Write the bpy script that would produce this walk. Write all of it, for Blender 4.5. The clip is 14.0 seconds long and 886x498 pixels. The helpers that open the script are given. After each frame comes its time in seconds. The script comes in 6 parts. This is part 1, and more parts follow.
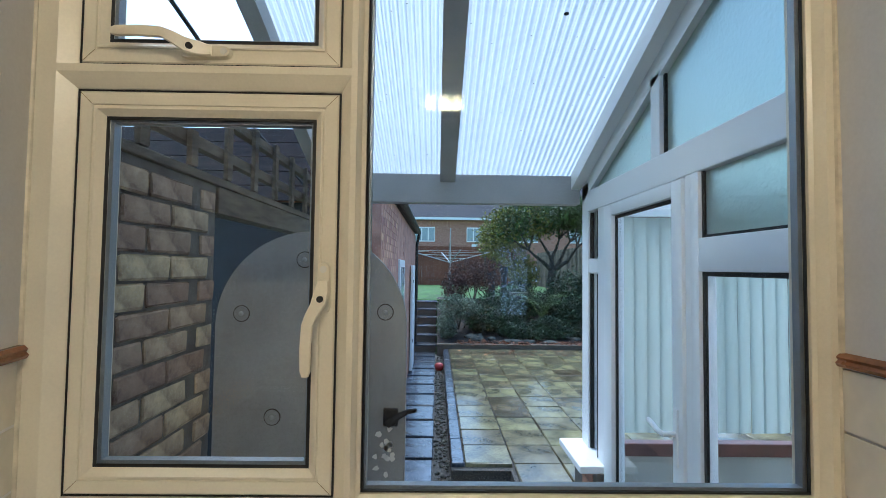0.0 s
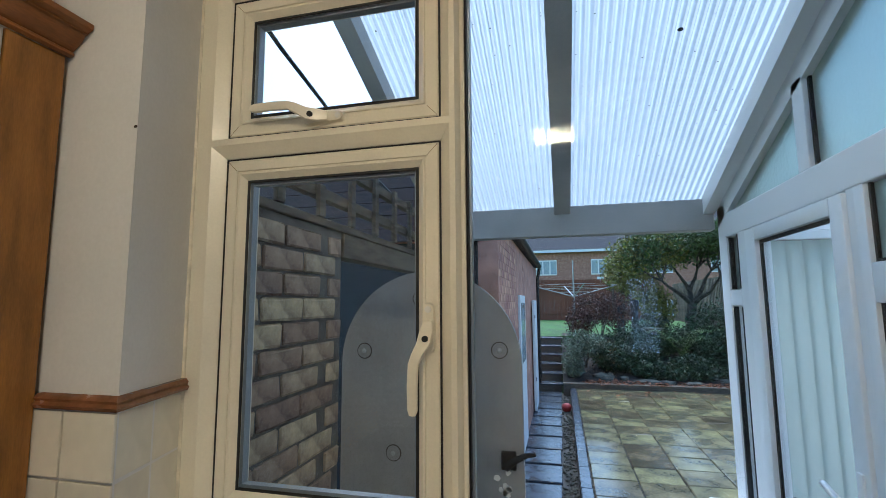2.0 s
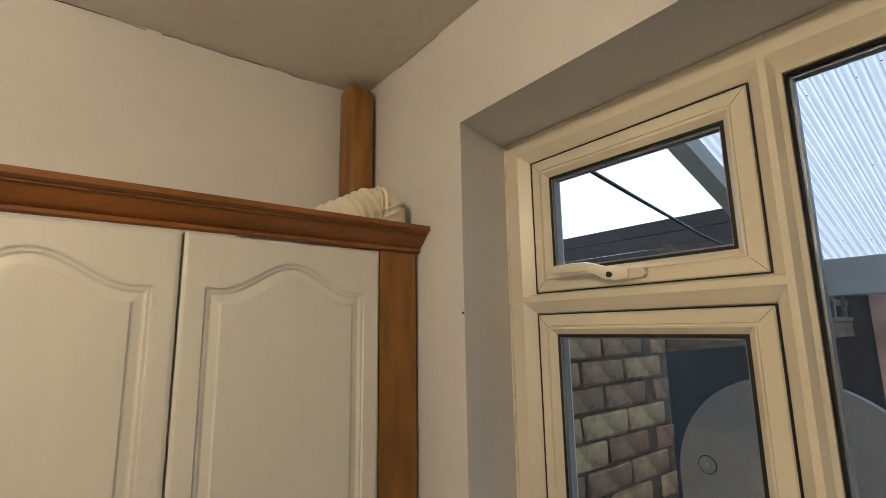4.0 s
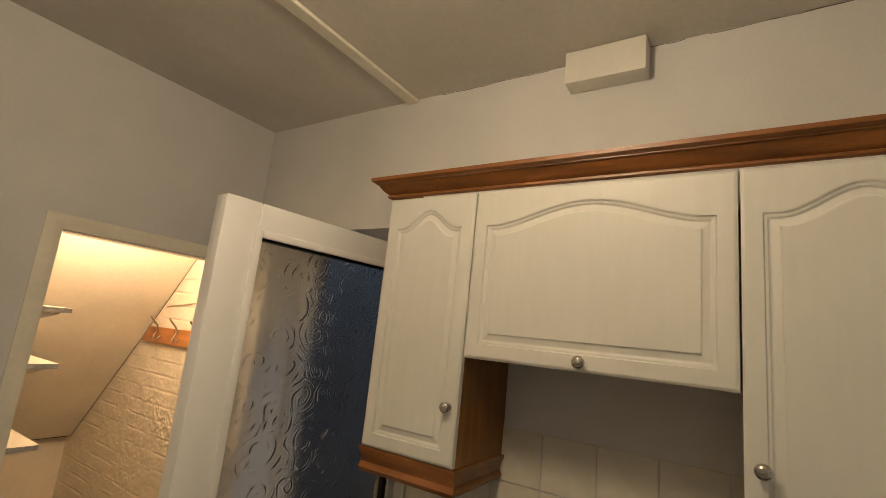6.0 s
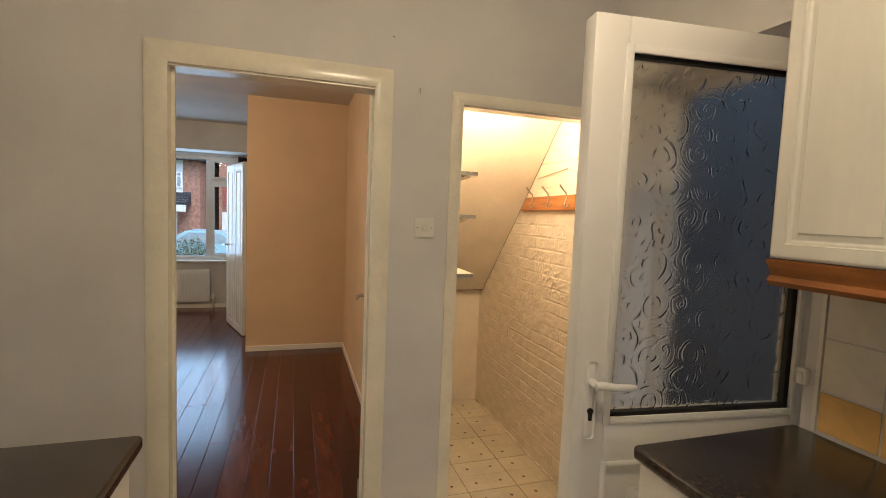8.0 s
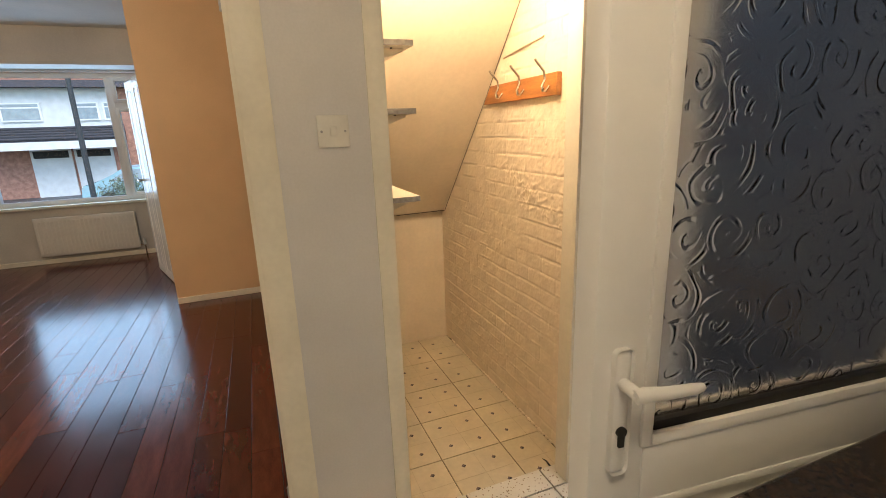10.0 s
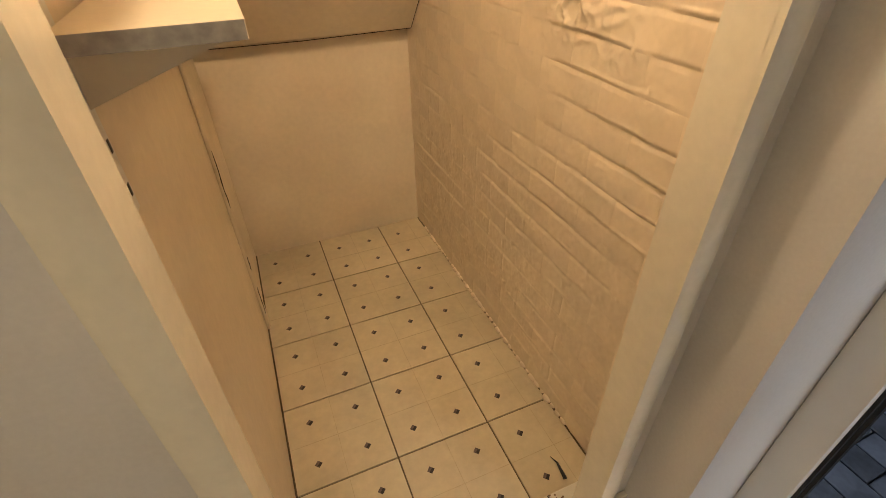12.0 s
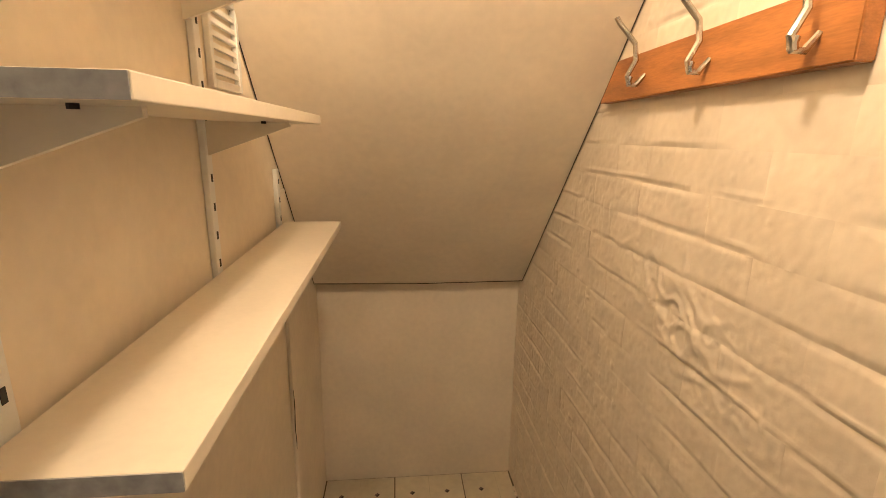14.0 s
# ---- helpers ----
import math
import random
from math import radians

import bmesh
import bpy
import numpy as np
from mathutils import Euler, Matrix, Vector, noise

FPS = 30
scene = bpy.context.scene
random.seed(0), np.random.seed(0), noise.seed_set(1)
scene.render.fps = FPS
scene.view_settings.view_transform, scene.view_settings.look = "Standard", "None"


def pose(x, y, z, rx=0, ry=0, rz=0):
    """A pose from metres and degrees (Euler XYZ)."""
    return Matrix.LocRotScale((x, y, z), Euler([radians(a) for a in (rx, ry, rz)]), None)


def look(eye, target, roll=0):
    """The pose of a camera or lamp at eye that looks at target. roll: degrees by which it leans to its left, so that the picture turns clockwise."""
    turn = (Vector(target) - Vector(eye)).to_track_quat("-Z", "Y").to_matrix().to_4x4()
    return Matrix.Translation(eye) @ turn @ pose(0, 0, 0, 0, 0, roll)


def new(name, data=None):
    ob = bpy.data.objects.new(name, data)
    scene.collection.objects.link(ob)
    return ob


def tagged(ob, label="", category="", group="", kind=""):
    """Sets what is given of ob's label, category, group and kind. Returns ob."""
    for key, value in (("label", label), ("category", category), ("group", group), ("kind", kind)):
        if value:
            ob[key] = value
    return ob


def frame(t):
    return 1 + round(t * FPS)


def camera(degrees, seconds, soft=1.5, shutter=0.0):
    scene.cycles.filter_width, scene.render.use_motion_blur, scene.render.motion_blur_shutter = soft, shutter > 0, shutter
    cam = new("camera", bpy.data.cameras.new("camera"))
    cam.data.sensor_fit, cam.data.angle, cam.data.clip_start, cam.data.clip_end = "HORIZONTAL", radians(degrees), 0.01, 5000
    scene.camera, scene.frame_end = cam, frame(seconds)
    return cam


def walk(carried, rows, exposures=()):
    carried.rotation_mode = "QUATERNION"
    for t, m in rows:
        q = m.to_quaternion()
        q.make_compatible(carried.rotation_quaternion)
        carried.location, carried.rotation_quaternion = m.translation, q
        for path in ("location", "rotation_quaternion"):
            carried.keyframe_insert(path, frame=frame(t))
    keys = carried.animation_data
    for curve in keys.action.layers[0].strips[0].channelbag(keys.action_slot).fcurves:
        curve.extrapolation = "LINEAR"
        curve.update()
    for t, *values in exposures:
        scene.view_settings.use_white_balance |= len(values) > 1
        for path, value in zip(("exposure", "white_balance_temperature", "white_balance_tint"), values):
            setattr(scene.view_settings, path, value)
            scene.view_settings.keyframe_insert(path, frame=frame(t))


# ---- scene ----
cam = camera(86.9, 14.0, soft=0.5)
PATH = [
    (0, (1.103, 2.224, 1.677), (1.128, 4.222, 1.758), 0.7),
    (0.5, (1.094, 2.215, 1.685), (1.07, 4.212, 1.798), 0.5),
    (1, (1.094, 2.199, 1.68), (1.058, 4.194, 1.812), 0.4),
    (1.5, (1.115, 2.204, 1.68), (0.86, 4.18, 1.857), 0.0),
    (2, (1.137, 2.228, 1.683), (0.655, 4.156, 1.913), -0.4),
    (2.2, (1.147, 2.237, 1.696), (0.572, 4.135, 1.952), -0.6),
    (4.5, (1.181, 2.222, 1.981), (-0.618, 2.999, 2.381), -0.8),
    (5, (1.192, 2.102, 1.885), (-0.737, 2.316, 2.367), 0.5),
    (5.5, (1.254, 2.023, 1.81), (-0.644, 1.576, 2.256), 3.5),
    (6, (1.355, 1.979, 1.732), (-0.284, 0.892, 2.096), 6.0),
    (6.5, (1.401, 1.965, 1.662), (0.027, 0.534, 1.91), 6.4),
    (7, (1.399, 1.957, 1.598), (0.302, 0.289, 1.719), 5.6),
    (7.5, (1.429, 1.948, 1.537), (0.623, 0.117, 1.511), 4.0),
    (8, (1.433, 1.941, 1.489), (0.828, 0.041, 1.339), 2.3),
    (8.5, (1.409, 1.929, 1.458), (0.85, 0.028, 1.189), 0.8),
    (9, (1.351, 1.859, 1.452), (0.748, -0.013, 1.089), 0.2),
    (9.2, (1.313, 1.785, 1.444), (0.677, -0.068, 1.043), 0.0),
    (11.5, (0.705, 0.499, 1.384), (0.033, -1.157, 0.485), -2.8),
    (12, (0.634, 0.369, 1.291), (0.025, -1.118, 0.099), -1.1),
    (12.3, (0.636, 0.31, 1.246), (0.077, -1.063, -0.104), 0.6),
    (12.5, (0.638, 0.267, 1.218), (0.15, -1.065, -0.184), 1.0),
    (12.7, (0.631, 0.233, 1.221), (0.217, -1.122, -0.19), 0.9),
    (13, (0.569, 0.192, 1.245), (0.274, -1.322, -0.028), 0.5),
    (13.2, (0.516, 0.169, 1.289), (0.298, -1.47, 0.164), 0.2),
    (13.6, (0.479, 0.172, 1.379), (0.354, -1.661, 0.588), -0.1),
    (14, (0.462, 0.194, 1.455), (0.266, -1.739, 0.98), 0.9),
]
walk(cam, [(t, look(e, g, r)) for t, e, g, r in PATH], [(0, 1.24, 5400, 3), (2.2, 1.1, 5400, 3), (4.3, 1.0, 6300, 8), (5, 0.68, 6450, 8), (6.5, 0.62, 6450, 8), (7.5, 0.96, 6200, 8), (9, 1.18, 6200, 8), (11.3, 1.27, 6550, 8), (12.5, 1.0, 6650, 8), (13.2, 1.05, 6400, 9), (14, 0.82, 5950, 8)])

# world and lights
world = bpy.data.worlds.new("world")
scene.world = world
world.use_nodes = True
wnt = world.node_tree
sky = wnt.nodes.new("ShaderNodeTexSky")
sky.sky_type = "NISHITA"
sky.sun_disc = False
sky.sun_elevation = radians(60)
sky.sun_rotation = radians(343)
sky.air_density, sky.dust_density, sky.ozone_density = 1.6, 1.6, 5.0
wnt.links.new(sky.outputs[0], wnt.nodes["Background"].inputs[0])
wnt.nodes["Background"].inputs[1].default_value = 0.15

sun = new("sun", bpy.data.lights.new("sun", "SUN"))
sun.data.energy, sun.data.angle, sun.data.color = 1.4, radians(50), (1.0, 0.98, 0.96)
sun.matrix_world = look((0, 0, 20), (1.5, -5, 11))

WARM = (1.0, 0.76, 0.49)


def lamp(name, at, watts, size, colour=WARM):
    ob = new(name, bpy.data.lights.new(name, "POINT"))
    ob.data.energy, ob.data.shadow_soft_size, ob.data.color = watts, size, colour
    ob.location = at
    return ob


LAMP_AT = (1.13, 1.55, 2.645)
for i in range(3):
    lamp("bulb_light", (1.06 + 0.07 * i, 1.55, 2.5), 4.2, 0.03)
lamp("cupboard_bulb_light", (0.40, -0.19, 2.06), 11.0, 0.04, (1.0, 0.74, 0.49))
# added fill: no known lamp here, lifts the living room walls
lamp("living_room_fill_light", (3.0, -1.5, 2.4), 24, 0.08, (1.0, 0.8, 0.56))


def opening_light(name, at, target, width, height, watts):
    """Sky light that enters by an opening."""
    ob = new(name, bpy.data.lights.new(name, "AREA"))
    ob.data.shape, ob.data.size, ob.data.size_y = "RECTANGLE", width, height
    ob.data.energy, ob.data.color = watts, (0.48, 0.71, 1.0)
    ob.matrix_world = look(at, target)


opening_light("front_window_daylight", (3.08, -5.5, 1.43), (3.08, -3.0, 1.43), 1.6, 1.35, 11)


# materials
def mat(name, base, rough=0.5, var=0.08, scale=6.0, bump=0.1, fine=90.0, metal=0.0, tint=None, spec=0.5, stretch=(1, 1, 1), depth=0.004):
    m = bpy.data.materials.new(name)
    m.use_nodes = True
    nt = m.node_tree
    b = nt.nodes["Principled BSDF"]
    b.inputs["Metallic"].default_value = metal
    b.inputs["Specular IOR Level"].default_value = spec
    tc = nt.nodes.new("ShaderNodeTexCoord")
    mp = nt.nodes.new("ShaderNodeMapping")
    mp.inputs["Scale"].default_value = stretch
    nt.links.new(tc.outputs["Object"], mp.inputs[0])
    n1 = nt.nodes.new("ShaderNodeTexNoise")
    n1.inputs["Scale"].default_value, n1.inputs["Detail"].default_value = scale, 6
    n2 = nt.nodes.new("ShaderNodeTexNoise")
    n2.inputs["Scale"].default_value, n2.inputs["Detail"].default_value = fine, 4
    nt.links.new(mp.outputs[0], n1.inputs["Vector"])
    nt.links.new(mp.outputs[0], n2.inputs["Vector"])
    add = nt.nodes.new("ShaderNodeMath")
    add.operation = "MULTIPLY_ADD"
    nt.links.new(n2.outputs["Fac"], add.inputs[0])
    add.inputs[1].default_value = 0.4
    nt.links.new(n1.outputs["Fac"], add.inputs[2])
    ramp = nt.nodes.new("ShaderNodeValToRGB")
    lo = tint or tuple(c * (1 - 2.2 * var) for c in base)
    ramp.color_ramp.elements[0].position, ramp.color_ramp.elements[1].position = 0.48, 0.92
    ramp.color_ramp.elements[0].color = (*lo, 1)
    ramp.color_ramp.elements[1].color = (*[min(1, c * (1 + var * 0.6)) for c in base], 1)
    nt.links.new(add.outputs[0], ramp.inputs[0])
    nt.links.new(ramp.outputs[0], b.inputs["Base Color"])
    r = nt.nodes.new("ShaderNodeMapRange")
    r.inputs["To Min"].default_value, r.inputs["To Max"].default_value = max(0.02, rough - 0.08), min(1, rough + 0.08)
    nt.links.new(n1.outputs["Fac"], r.inputs[0])
    nt.links.new(r.outputs[0], b.inputs["Roughness"])
    if bump:
        bp = nt.nodes.new("ShaderNodeBump")
        bp.inputs["Strength"].default_value, bp.inputs["Distance"].default_value = bump, depth
        nt.links.new(add.outputs[0], bp.inputs["Height"])
        nt.links.new(bp.outputs[0], b.inputs["Normal"])
    return m


def vary(m, amount=0.25, hue=0.0):
    """Each object of this material a little lighter or darker than the next."""
    nt = m.node_tree
    b = nt.nodes["Principled BSDF"]
    src = b.inputs["Base Color"].links[0].from_socket
    info = nt.nodes.new("ShaderNodeObjectInfo")
    hsv = nt.nodes.new("ShaderNodeHueSaturation")
    mr = nt.nodes.new("ShaderNodeMapRange")
    mr.inputs["To Min"].default_value, mr.inputs["To Max"].default_value = 1 - amount, 1 + amount
    nt.links.new(info.outputs["Random"], mr.inputs[0])
    nt.links.new(mr.outputs[0], hsv.inputs["Value"])
    if hue:
        mh = nt.nodes.new("ShaderNodeMapRange")
        mh.inputs["To Min"].default_value, mh.inputs["To Max"].default_value = 0.5 - hue, 0.5 + hue
        nt.links.new(info.outputs["Random"], mh.inputs[0])
        nt.links.new(mh.outputs[0], hsv.inputs["Hue"])
    nt.links.new(src, hsv.inputs["Color"])
    nt.links.new(hsv.outputs[0], b.inputs["Base Color"])
    return m


def maths(nt, op, a, b=None):
    """One maths node; a and b are sockets or numbers."""
    n = nt.nodes.new("ShaderNodeMath")
    n.operation = op
    for k, v in enumerate((a, b)):
        if isinstance(v, (int, float)):
            n.inputs[k].default_value = v
        elif v is not None:
            nt.links.new(v, n.inputs[k])
    return n.outputs[0]


def curls(nt, tc, warp):
    """Height of a pressed pattern in an x-z pane: broken spiral ridges curling round scattered centres."""
    sx = nt.nodes.new("ShaderNodeSeparateXYZ")
    nt.links.new(tc.outputs["Object"], sx.inputs[0])
    push = maths(nt, "MULTIPLY", maths(nt, "SUBTRACT", warp.outputs["Fac"], 0.5), 0.05)
    at = nt.nodes.new("ShaderNodeCombineXYZ")
    nt.links.new(maths(nt, "ADD", sx.outputs[0], push), at.inputs[0])
    nt.links.new(maths(nt, "SUBTRACT", sx.outputs[2], push), at.inputs[1])
    vo = nt.nodes.new("ShaderNodeTexVoronoi")
    vo.voronoi_dimensions = "2D"
    vo.inputs["Scale"].default_value = 11.0
    nt.links.new(at.outputs[0], vo.inputs["Vector"])
    away = nt.nodes.new("ShaderNodeVectorMath")
    away.operation = "SUBTRACT"
    nt.links.new(at.outputs[0], away.inputs[0])
    nt.links.new(vo.outputs["Position"], away.inputs[1])
    sv = nt.nodes.new("ShaderNodeSeparateXYZ")
    nt.links.new(away.outputs[0], sv.inputs[0])
    turn = maths(nt, "ARCTAN2", sv.outputs[1], sv.outputs[0])
    sc = nt.nodes.new("ShaderNodeSeparateXYZ")
    nt.links.new(vo.outputs["Color"], sc.inputs[0])
    hand = maths(nt, "SUBTRACT", maths(nt, "MULTIPLY", maths(nt, "GREATER_THAN", sc.outputs[0], 0.5), 2.0), 1.0)
    r = maths(nt, "SQRT", maths(nt, "ADD", maths(nt, "MULTIPLY", sv.outputs[0], sv.outputs[0]), maths(nt, "MULTIPLY", sv.outputs[1], sv.outputs[1])))
    phase = maths(nt, "ADD", maths(nt, "MULTIPLY", r, 230.0), maths(nt, "MULTIPLY", turn, hand))
    ridge = nt.nodes.new("ShaderNodeMapRange")
    ridge.interpolation_type = "SMOOTHSTEP"
    ridge.inputs["From Min"].default_value, ridge.inputs["From Max"].default_value = 0.45, 1.0
    nt.links.new(maths(nt, "SINE", phase), ridge.inputs[0])
    gaps = nt.nodes.new("ShaderNodeTexNoise")
    gaps.inputs["Scale"].default_value, gaps.inputs["Detail"].default_value = 22.0, 0.0
    nt.links.new(tc.outputs["Object"], gaps.inputs["Vector"])
    keep = nt.nodes.new("ShaderNodeMapRange")
    keep.interpolation_type = "SMOOTHSTEP"
    keep.inputs["From Min"].default_value, keep.inputs["From Max"].default_value = 0.40, 0.56
    nt.links.new(gaps.outputs["Fac"], keep.inputs[0])
    return maths(nt, "MULTIPLY", ridge.outputs[0], keep.outputs[0])


def glass_mat(name, rough=0.0, bump=0.0, scale=10.0, tint=(1, 1, 1), ripple=False, ior=1.45):
    m = bpy.data.materials.new(name)
    m.use_nodes = True
    nt = m.node_tree
    b = nt.nodes["Principled BSDF"]
    b.inputs["Base Color"].default_value = (*tint, 1)
    b.inputs["Transmission Weight"].default_value = 1.0
    b.inputs["Roughness"].default_value = rough
    b.inputs["IOR"].default_value = ior
    if bump:
        tc = nt.nodes.new("ShaderNodeTexCoord")
        n = nt.nodes.new("ShaderNodeTexNoise")
        n.inputs["Scale"].default_value, n.inputs["Detail"].default_value = scale, 1.0
        n.inputs["Distortion"].default_value = 0.3
        nt.links.new(tc.outputs["Object"], n.inputs["Vector"])
        src = n.outputs["Fac"]
        if ripple:
            src = curls(nt, tc, n)
        bp = nt.nodes.new("ShaderNodeBump")
        bp.inputs["Strength"].default_value, bp.inputs["Distance"].default_value = bump, 0.004
        nt.links.new(src, bp.inputs["Height"])
        nt.links.new(bp.outputs[0], b.inputs["Normal"])
    return m


def glow(name, colour, strength):
    m = bpy.data.materials.new(name)
    m.use_nodes = True
    b = m.node_tree.nodes["Principled BSDF"]
    b.inputs["Base Color"].default_value = (*colour, 1)
    b.inputs["Emission Color"].default_value = (*colour, 1)
    b.inputs["Emission Strength"].default_value = strength
    return m


PAINT = mat("white_wall_paint", (0.70, 0.69, 0.685), 0.75, 0.05, 2.5, 0.25, 140, depth=0.002)
CEIL = mat("ceiling_paint", (0.66, 0.63, 0.58), 0.85, 0.07, 1.8, 0.3, 60, depth=0.003)
PEACH = mat("peach_wall_paint", (0.66, 0.47, 0.29), 0.8, 0.05, 2.0, 0.2, 120, depth=0.002)
CREAM = mat("cream_painted_masonry", (0.80, 0.70, 0.55), 0.6, 0.06, 3.0, 0.35, 45, depth=0.004)
GLOSS = mat("white_gloss_paint", (0.86, 0.82, 0.70), 0.22, 0.05, 5.0, 0.15, 60, depth=0.002)
UPVC = mat("white_upvc", (0.84, 0.84, 0.83), 0.4, 0.012, 4.0, 0.02, 200, depth=0.0005)
AGED_UPVC = mat("aged_cream_upvc", (0.80, 0.74, 0.60), 0.32, 0.05, 4.0, 0.04, 200, depth=0.001)
OAK = mat("golden_stained_oak", (0.29, 0.105, 0.024), 0.38, 0.22, 5.0, 0.15, 70, stretch=(6, 1, 6), depth=0.001)
OAK_UP = mat("golden_oak_upright", (0.29, 0.125, 0.024), 0.4, 0.2, 5.0, 0.15, 70, stretch=(7, 7, 1), depth=0.001)
DOORWHITE = mat("white_woodgrain_foil", (0.72, 0.71, 0.66), 0.42, 0.015, 8.0, 0.12, 110, stretch=(7, 7, 1), depth=0.0006)
STONE_TOP = mat("dark_brown_laminate", (0.048, 0.036, 0.027), 0.22, 0.25, 90.0, 0.05, 160, depth=0.001)
CHROME = mat("brushed_nickel", (0.55, 0.52, 0.47), 0.25, 0.1, 20, 0.03, 200, metal=1.0)
STEEL = mat("galvanised_steel", (0.5, 0.5, 0.5), 0.4, 0.15, 15, 0.1, 150, metal=0.9)
BLACK = mat("black_rubber", (0.012, 0.012, 0.013), 0.55, 0.2, 20, 0.05)
PLASTIC = mat("white_plastic", (0.78, 0.76, 0.70), 0.35, 0.04, 8, 0.03)
TILE = vary(mat("cream_glazed_tile", (0.76, 0.72, 0.62), 0.15, 0.05, 6, 0.06, 40, depth=0.002), 0.04)
TILE_Y = vary(mat("yellow_glazed_tile", (0.74, 0.47, 0.16), 0.16, 0.07, 6, 0.06, 40, depth=0.002), 0.06)
GROUT = mat("pale_grout", (0.68, 0.64, 0.55), 0.9, 0.1, 20, 0.2)
GLASS = glass_mat("clear_glass", ior=1.22)


# mesh helpers
def box(bm, x0, x1, y0, y1, z0, z1, bevel=0.0, seg=2):
    m = Matrix.Translation(((x0 + x1) / 2, (y0 + y1) / 2, (z0 + z1) / 2)) @ Matrix.Diagonal((abs(x1 - x0), abs(y1 - y0), abs(z1 - z0), 1))
    vs = bmesh.ops.create_cube(bm, size=1.0, matrix=m)["verts"]
    if bevel:
        es = list({e for v in vs for e in v.link_edges})
        bmesh.ops.bevel(bm, geom=es, offset=bevel, segments=seg, profile=0.5, affect="EDGES")
    return vs


def boxes(*rows, bevel=0.0):
    bm = bmesh.new()
    for r in rows:
        box(bm, *r, bevel=bevel)
    return bm


def cyl(bm, a, b, r0, r1=None, n=16):
    a, b = Vector(a), Vector(b)
    d = b - a
    m = Matrix.Translation((a + b) / 2) @ d.to_track_quat("Z", "Y").to_matrix().to_4x4()
    return bmesh.ops.create_cone(bm, cap_ends=True, segments=n, radius1=r0, radius2=r0 if r1 is None else r1, depth=d.length, matrix=m)["verts"]


def ball(bm, at, r, n=12, scale=(1, 1, 1)):
    at = Vector(at)
    k = max(4, n // 2 + 1)

    def p(i, j):
        a, b = math.pi * i / k, 2 * math.pi * j / n
        return bm.verts.new(at + Vector((math.sin(a) * math.cos(b) * scale[0], math.sin(a) * math.sin(b) * scale[1], math.cos(a) * scale[2])) * r)
    top, low = p(0, 0), p(k, 0)
    rings = [[p(i, j) for j in range(n)] for i in range(1, k)]
    for j in range(n):
        bm.faces.new((top, rings[0][j], rings[0][(j + 1) % n]))
        bm.faces.new((low, rings[-1][(j + 1) % n], rings[-1][j]))
        for a, b in zip(rings, rings[1:]):
            bm.faces.new((a[j], b[j], b[(j + 1) % n], a[(j + 1) % n]))


def sweep(bm, pts, r, n=8, closed_ends=True):
    """A round tube through points; r is one radius or one for each point."""
    pts = [Vector(p) for p in pts]
    rs = r if isinstance(r, (list, tuple)) else [r] * len(pts)
    rings, up = [], None
    for i, p in enumerate(pts):
        d = (pts[min(i + 1, len(pts) - 1)] - pts[max(i - 1, 0)]).normalized()
        if up is None:
            up = d.orthogonal().normalized()
        up = (up - d * up.dot(d)).normalized()
        side = d.cross(up)
        rings.append([bm.verts.new(p + (up * math.cos(k * 2 * math.pi / n) + side * math.sin(k * 2 * math.pi / n)) * rs[i]) for k in range(n)])
    for a, b in zip(rings, rings[1:]):
        for k in range(n):
            bm.faces.new((a[k], a[(k + 1) % n], b[(k + 1) % n], b[k]))
    if closed_ends:
        bm.faces.new(list(reversed(rings[0])))
        bm.faces.new(rings[-1])
    return bm


def extrude_profile(bm, profile, place_a, place_b):
    """A prism: the 2D profile set at two ends by functions that turn (u, v) into a point."""
    a = [bm.verts.new(place_a(u, v)) for u, v in profile]
    b = [bm.verts.new(place_b(u, v)) for u, v in profile]
    n = len(profile)
    for k in range(n):
        bm.faces.new((a[k], a[(k + 1) % n], b[(k + 1) % n], b[k]))
    bm.faces.new(list(reversed(a)))
    bm.faces.new(b)
    return bm


def mesh_of(name, bm, material, at=(0, 0, 0), smooth=False):
    bmesh.ops.recalc_face_normals(bm, faces=bm.faces)
    bmesh.ops.translate(bm, verts=bm.verts, vec=-Vector(at))
    me = bpy.data.meshes.new(name)
    bm.to_mesh(me)
    bm.free()
    me.materials.append(material)
    if smooth:
        me.shade_smooth()
        me.set_sharp_from_angle(angle=radians(38))
    return me


BASE = {}


def thing(name, at, label, category, group="", kind=""):
    """An empty at a thing's base, for its parts."""
    ob = new(name)
    ob.empty_display_size = 0.05
    ob.location = at
    BASE[ob] = Vector(at)
    return tagged(ob, label, category, group, kind)


def part(name, bm, material, parent, label="", smooth=False):
    """One mesh under a thing or under a part, drawn in world places."""
    at = BASE[parent]
    ob = new(name, mesh_of(name, bm, material, at, smooth))
    ob.parent = parent
    BASE[ob] = at
    return tagged(ob, label)


def solid(name, bm, material, label, category, kind="", group="", at=(0, 0, 0), smooth=False):
    """One mesh that is a whole thing or a piece of the setting."""
    ob = new(name, mesh_of(name, bm, material, at, smooth))
    ob.location = at
    BASE[ob] = Vector(at)
    return tagged(ob, label, category, group, kind)


def piece(name, me, parent, at):
    """A small repeated piece that shares its mesh; at is in world places."""
    ob = new(name, me)
    ob.parent = parent
    ob.location = Vector(at) - BASE[parent]
    return ob


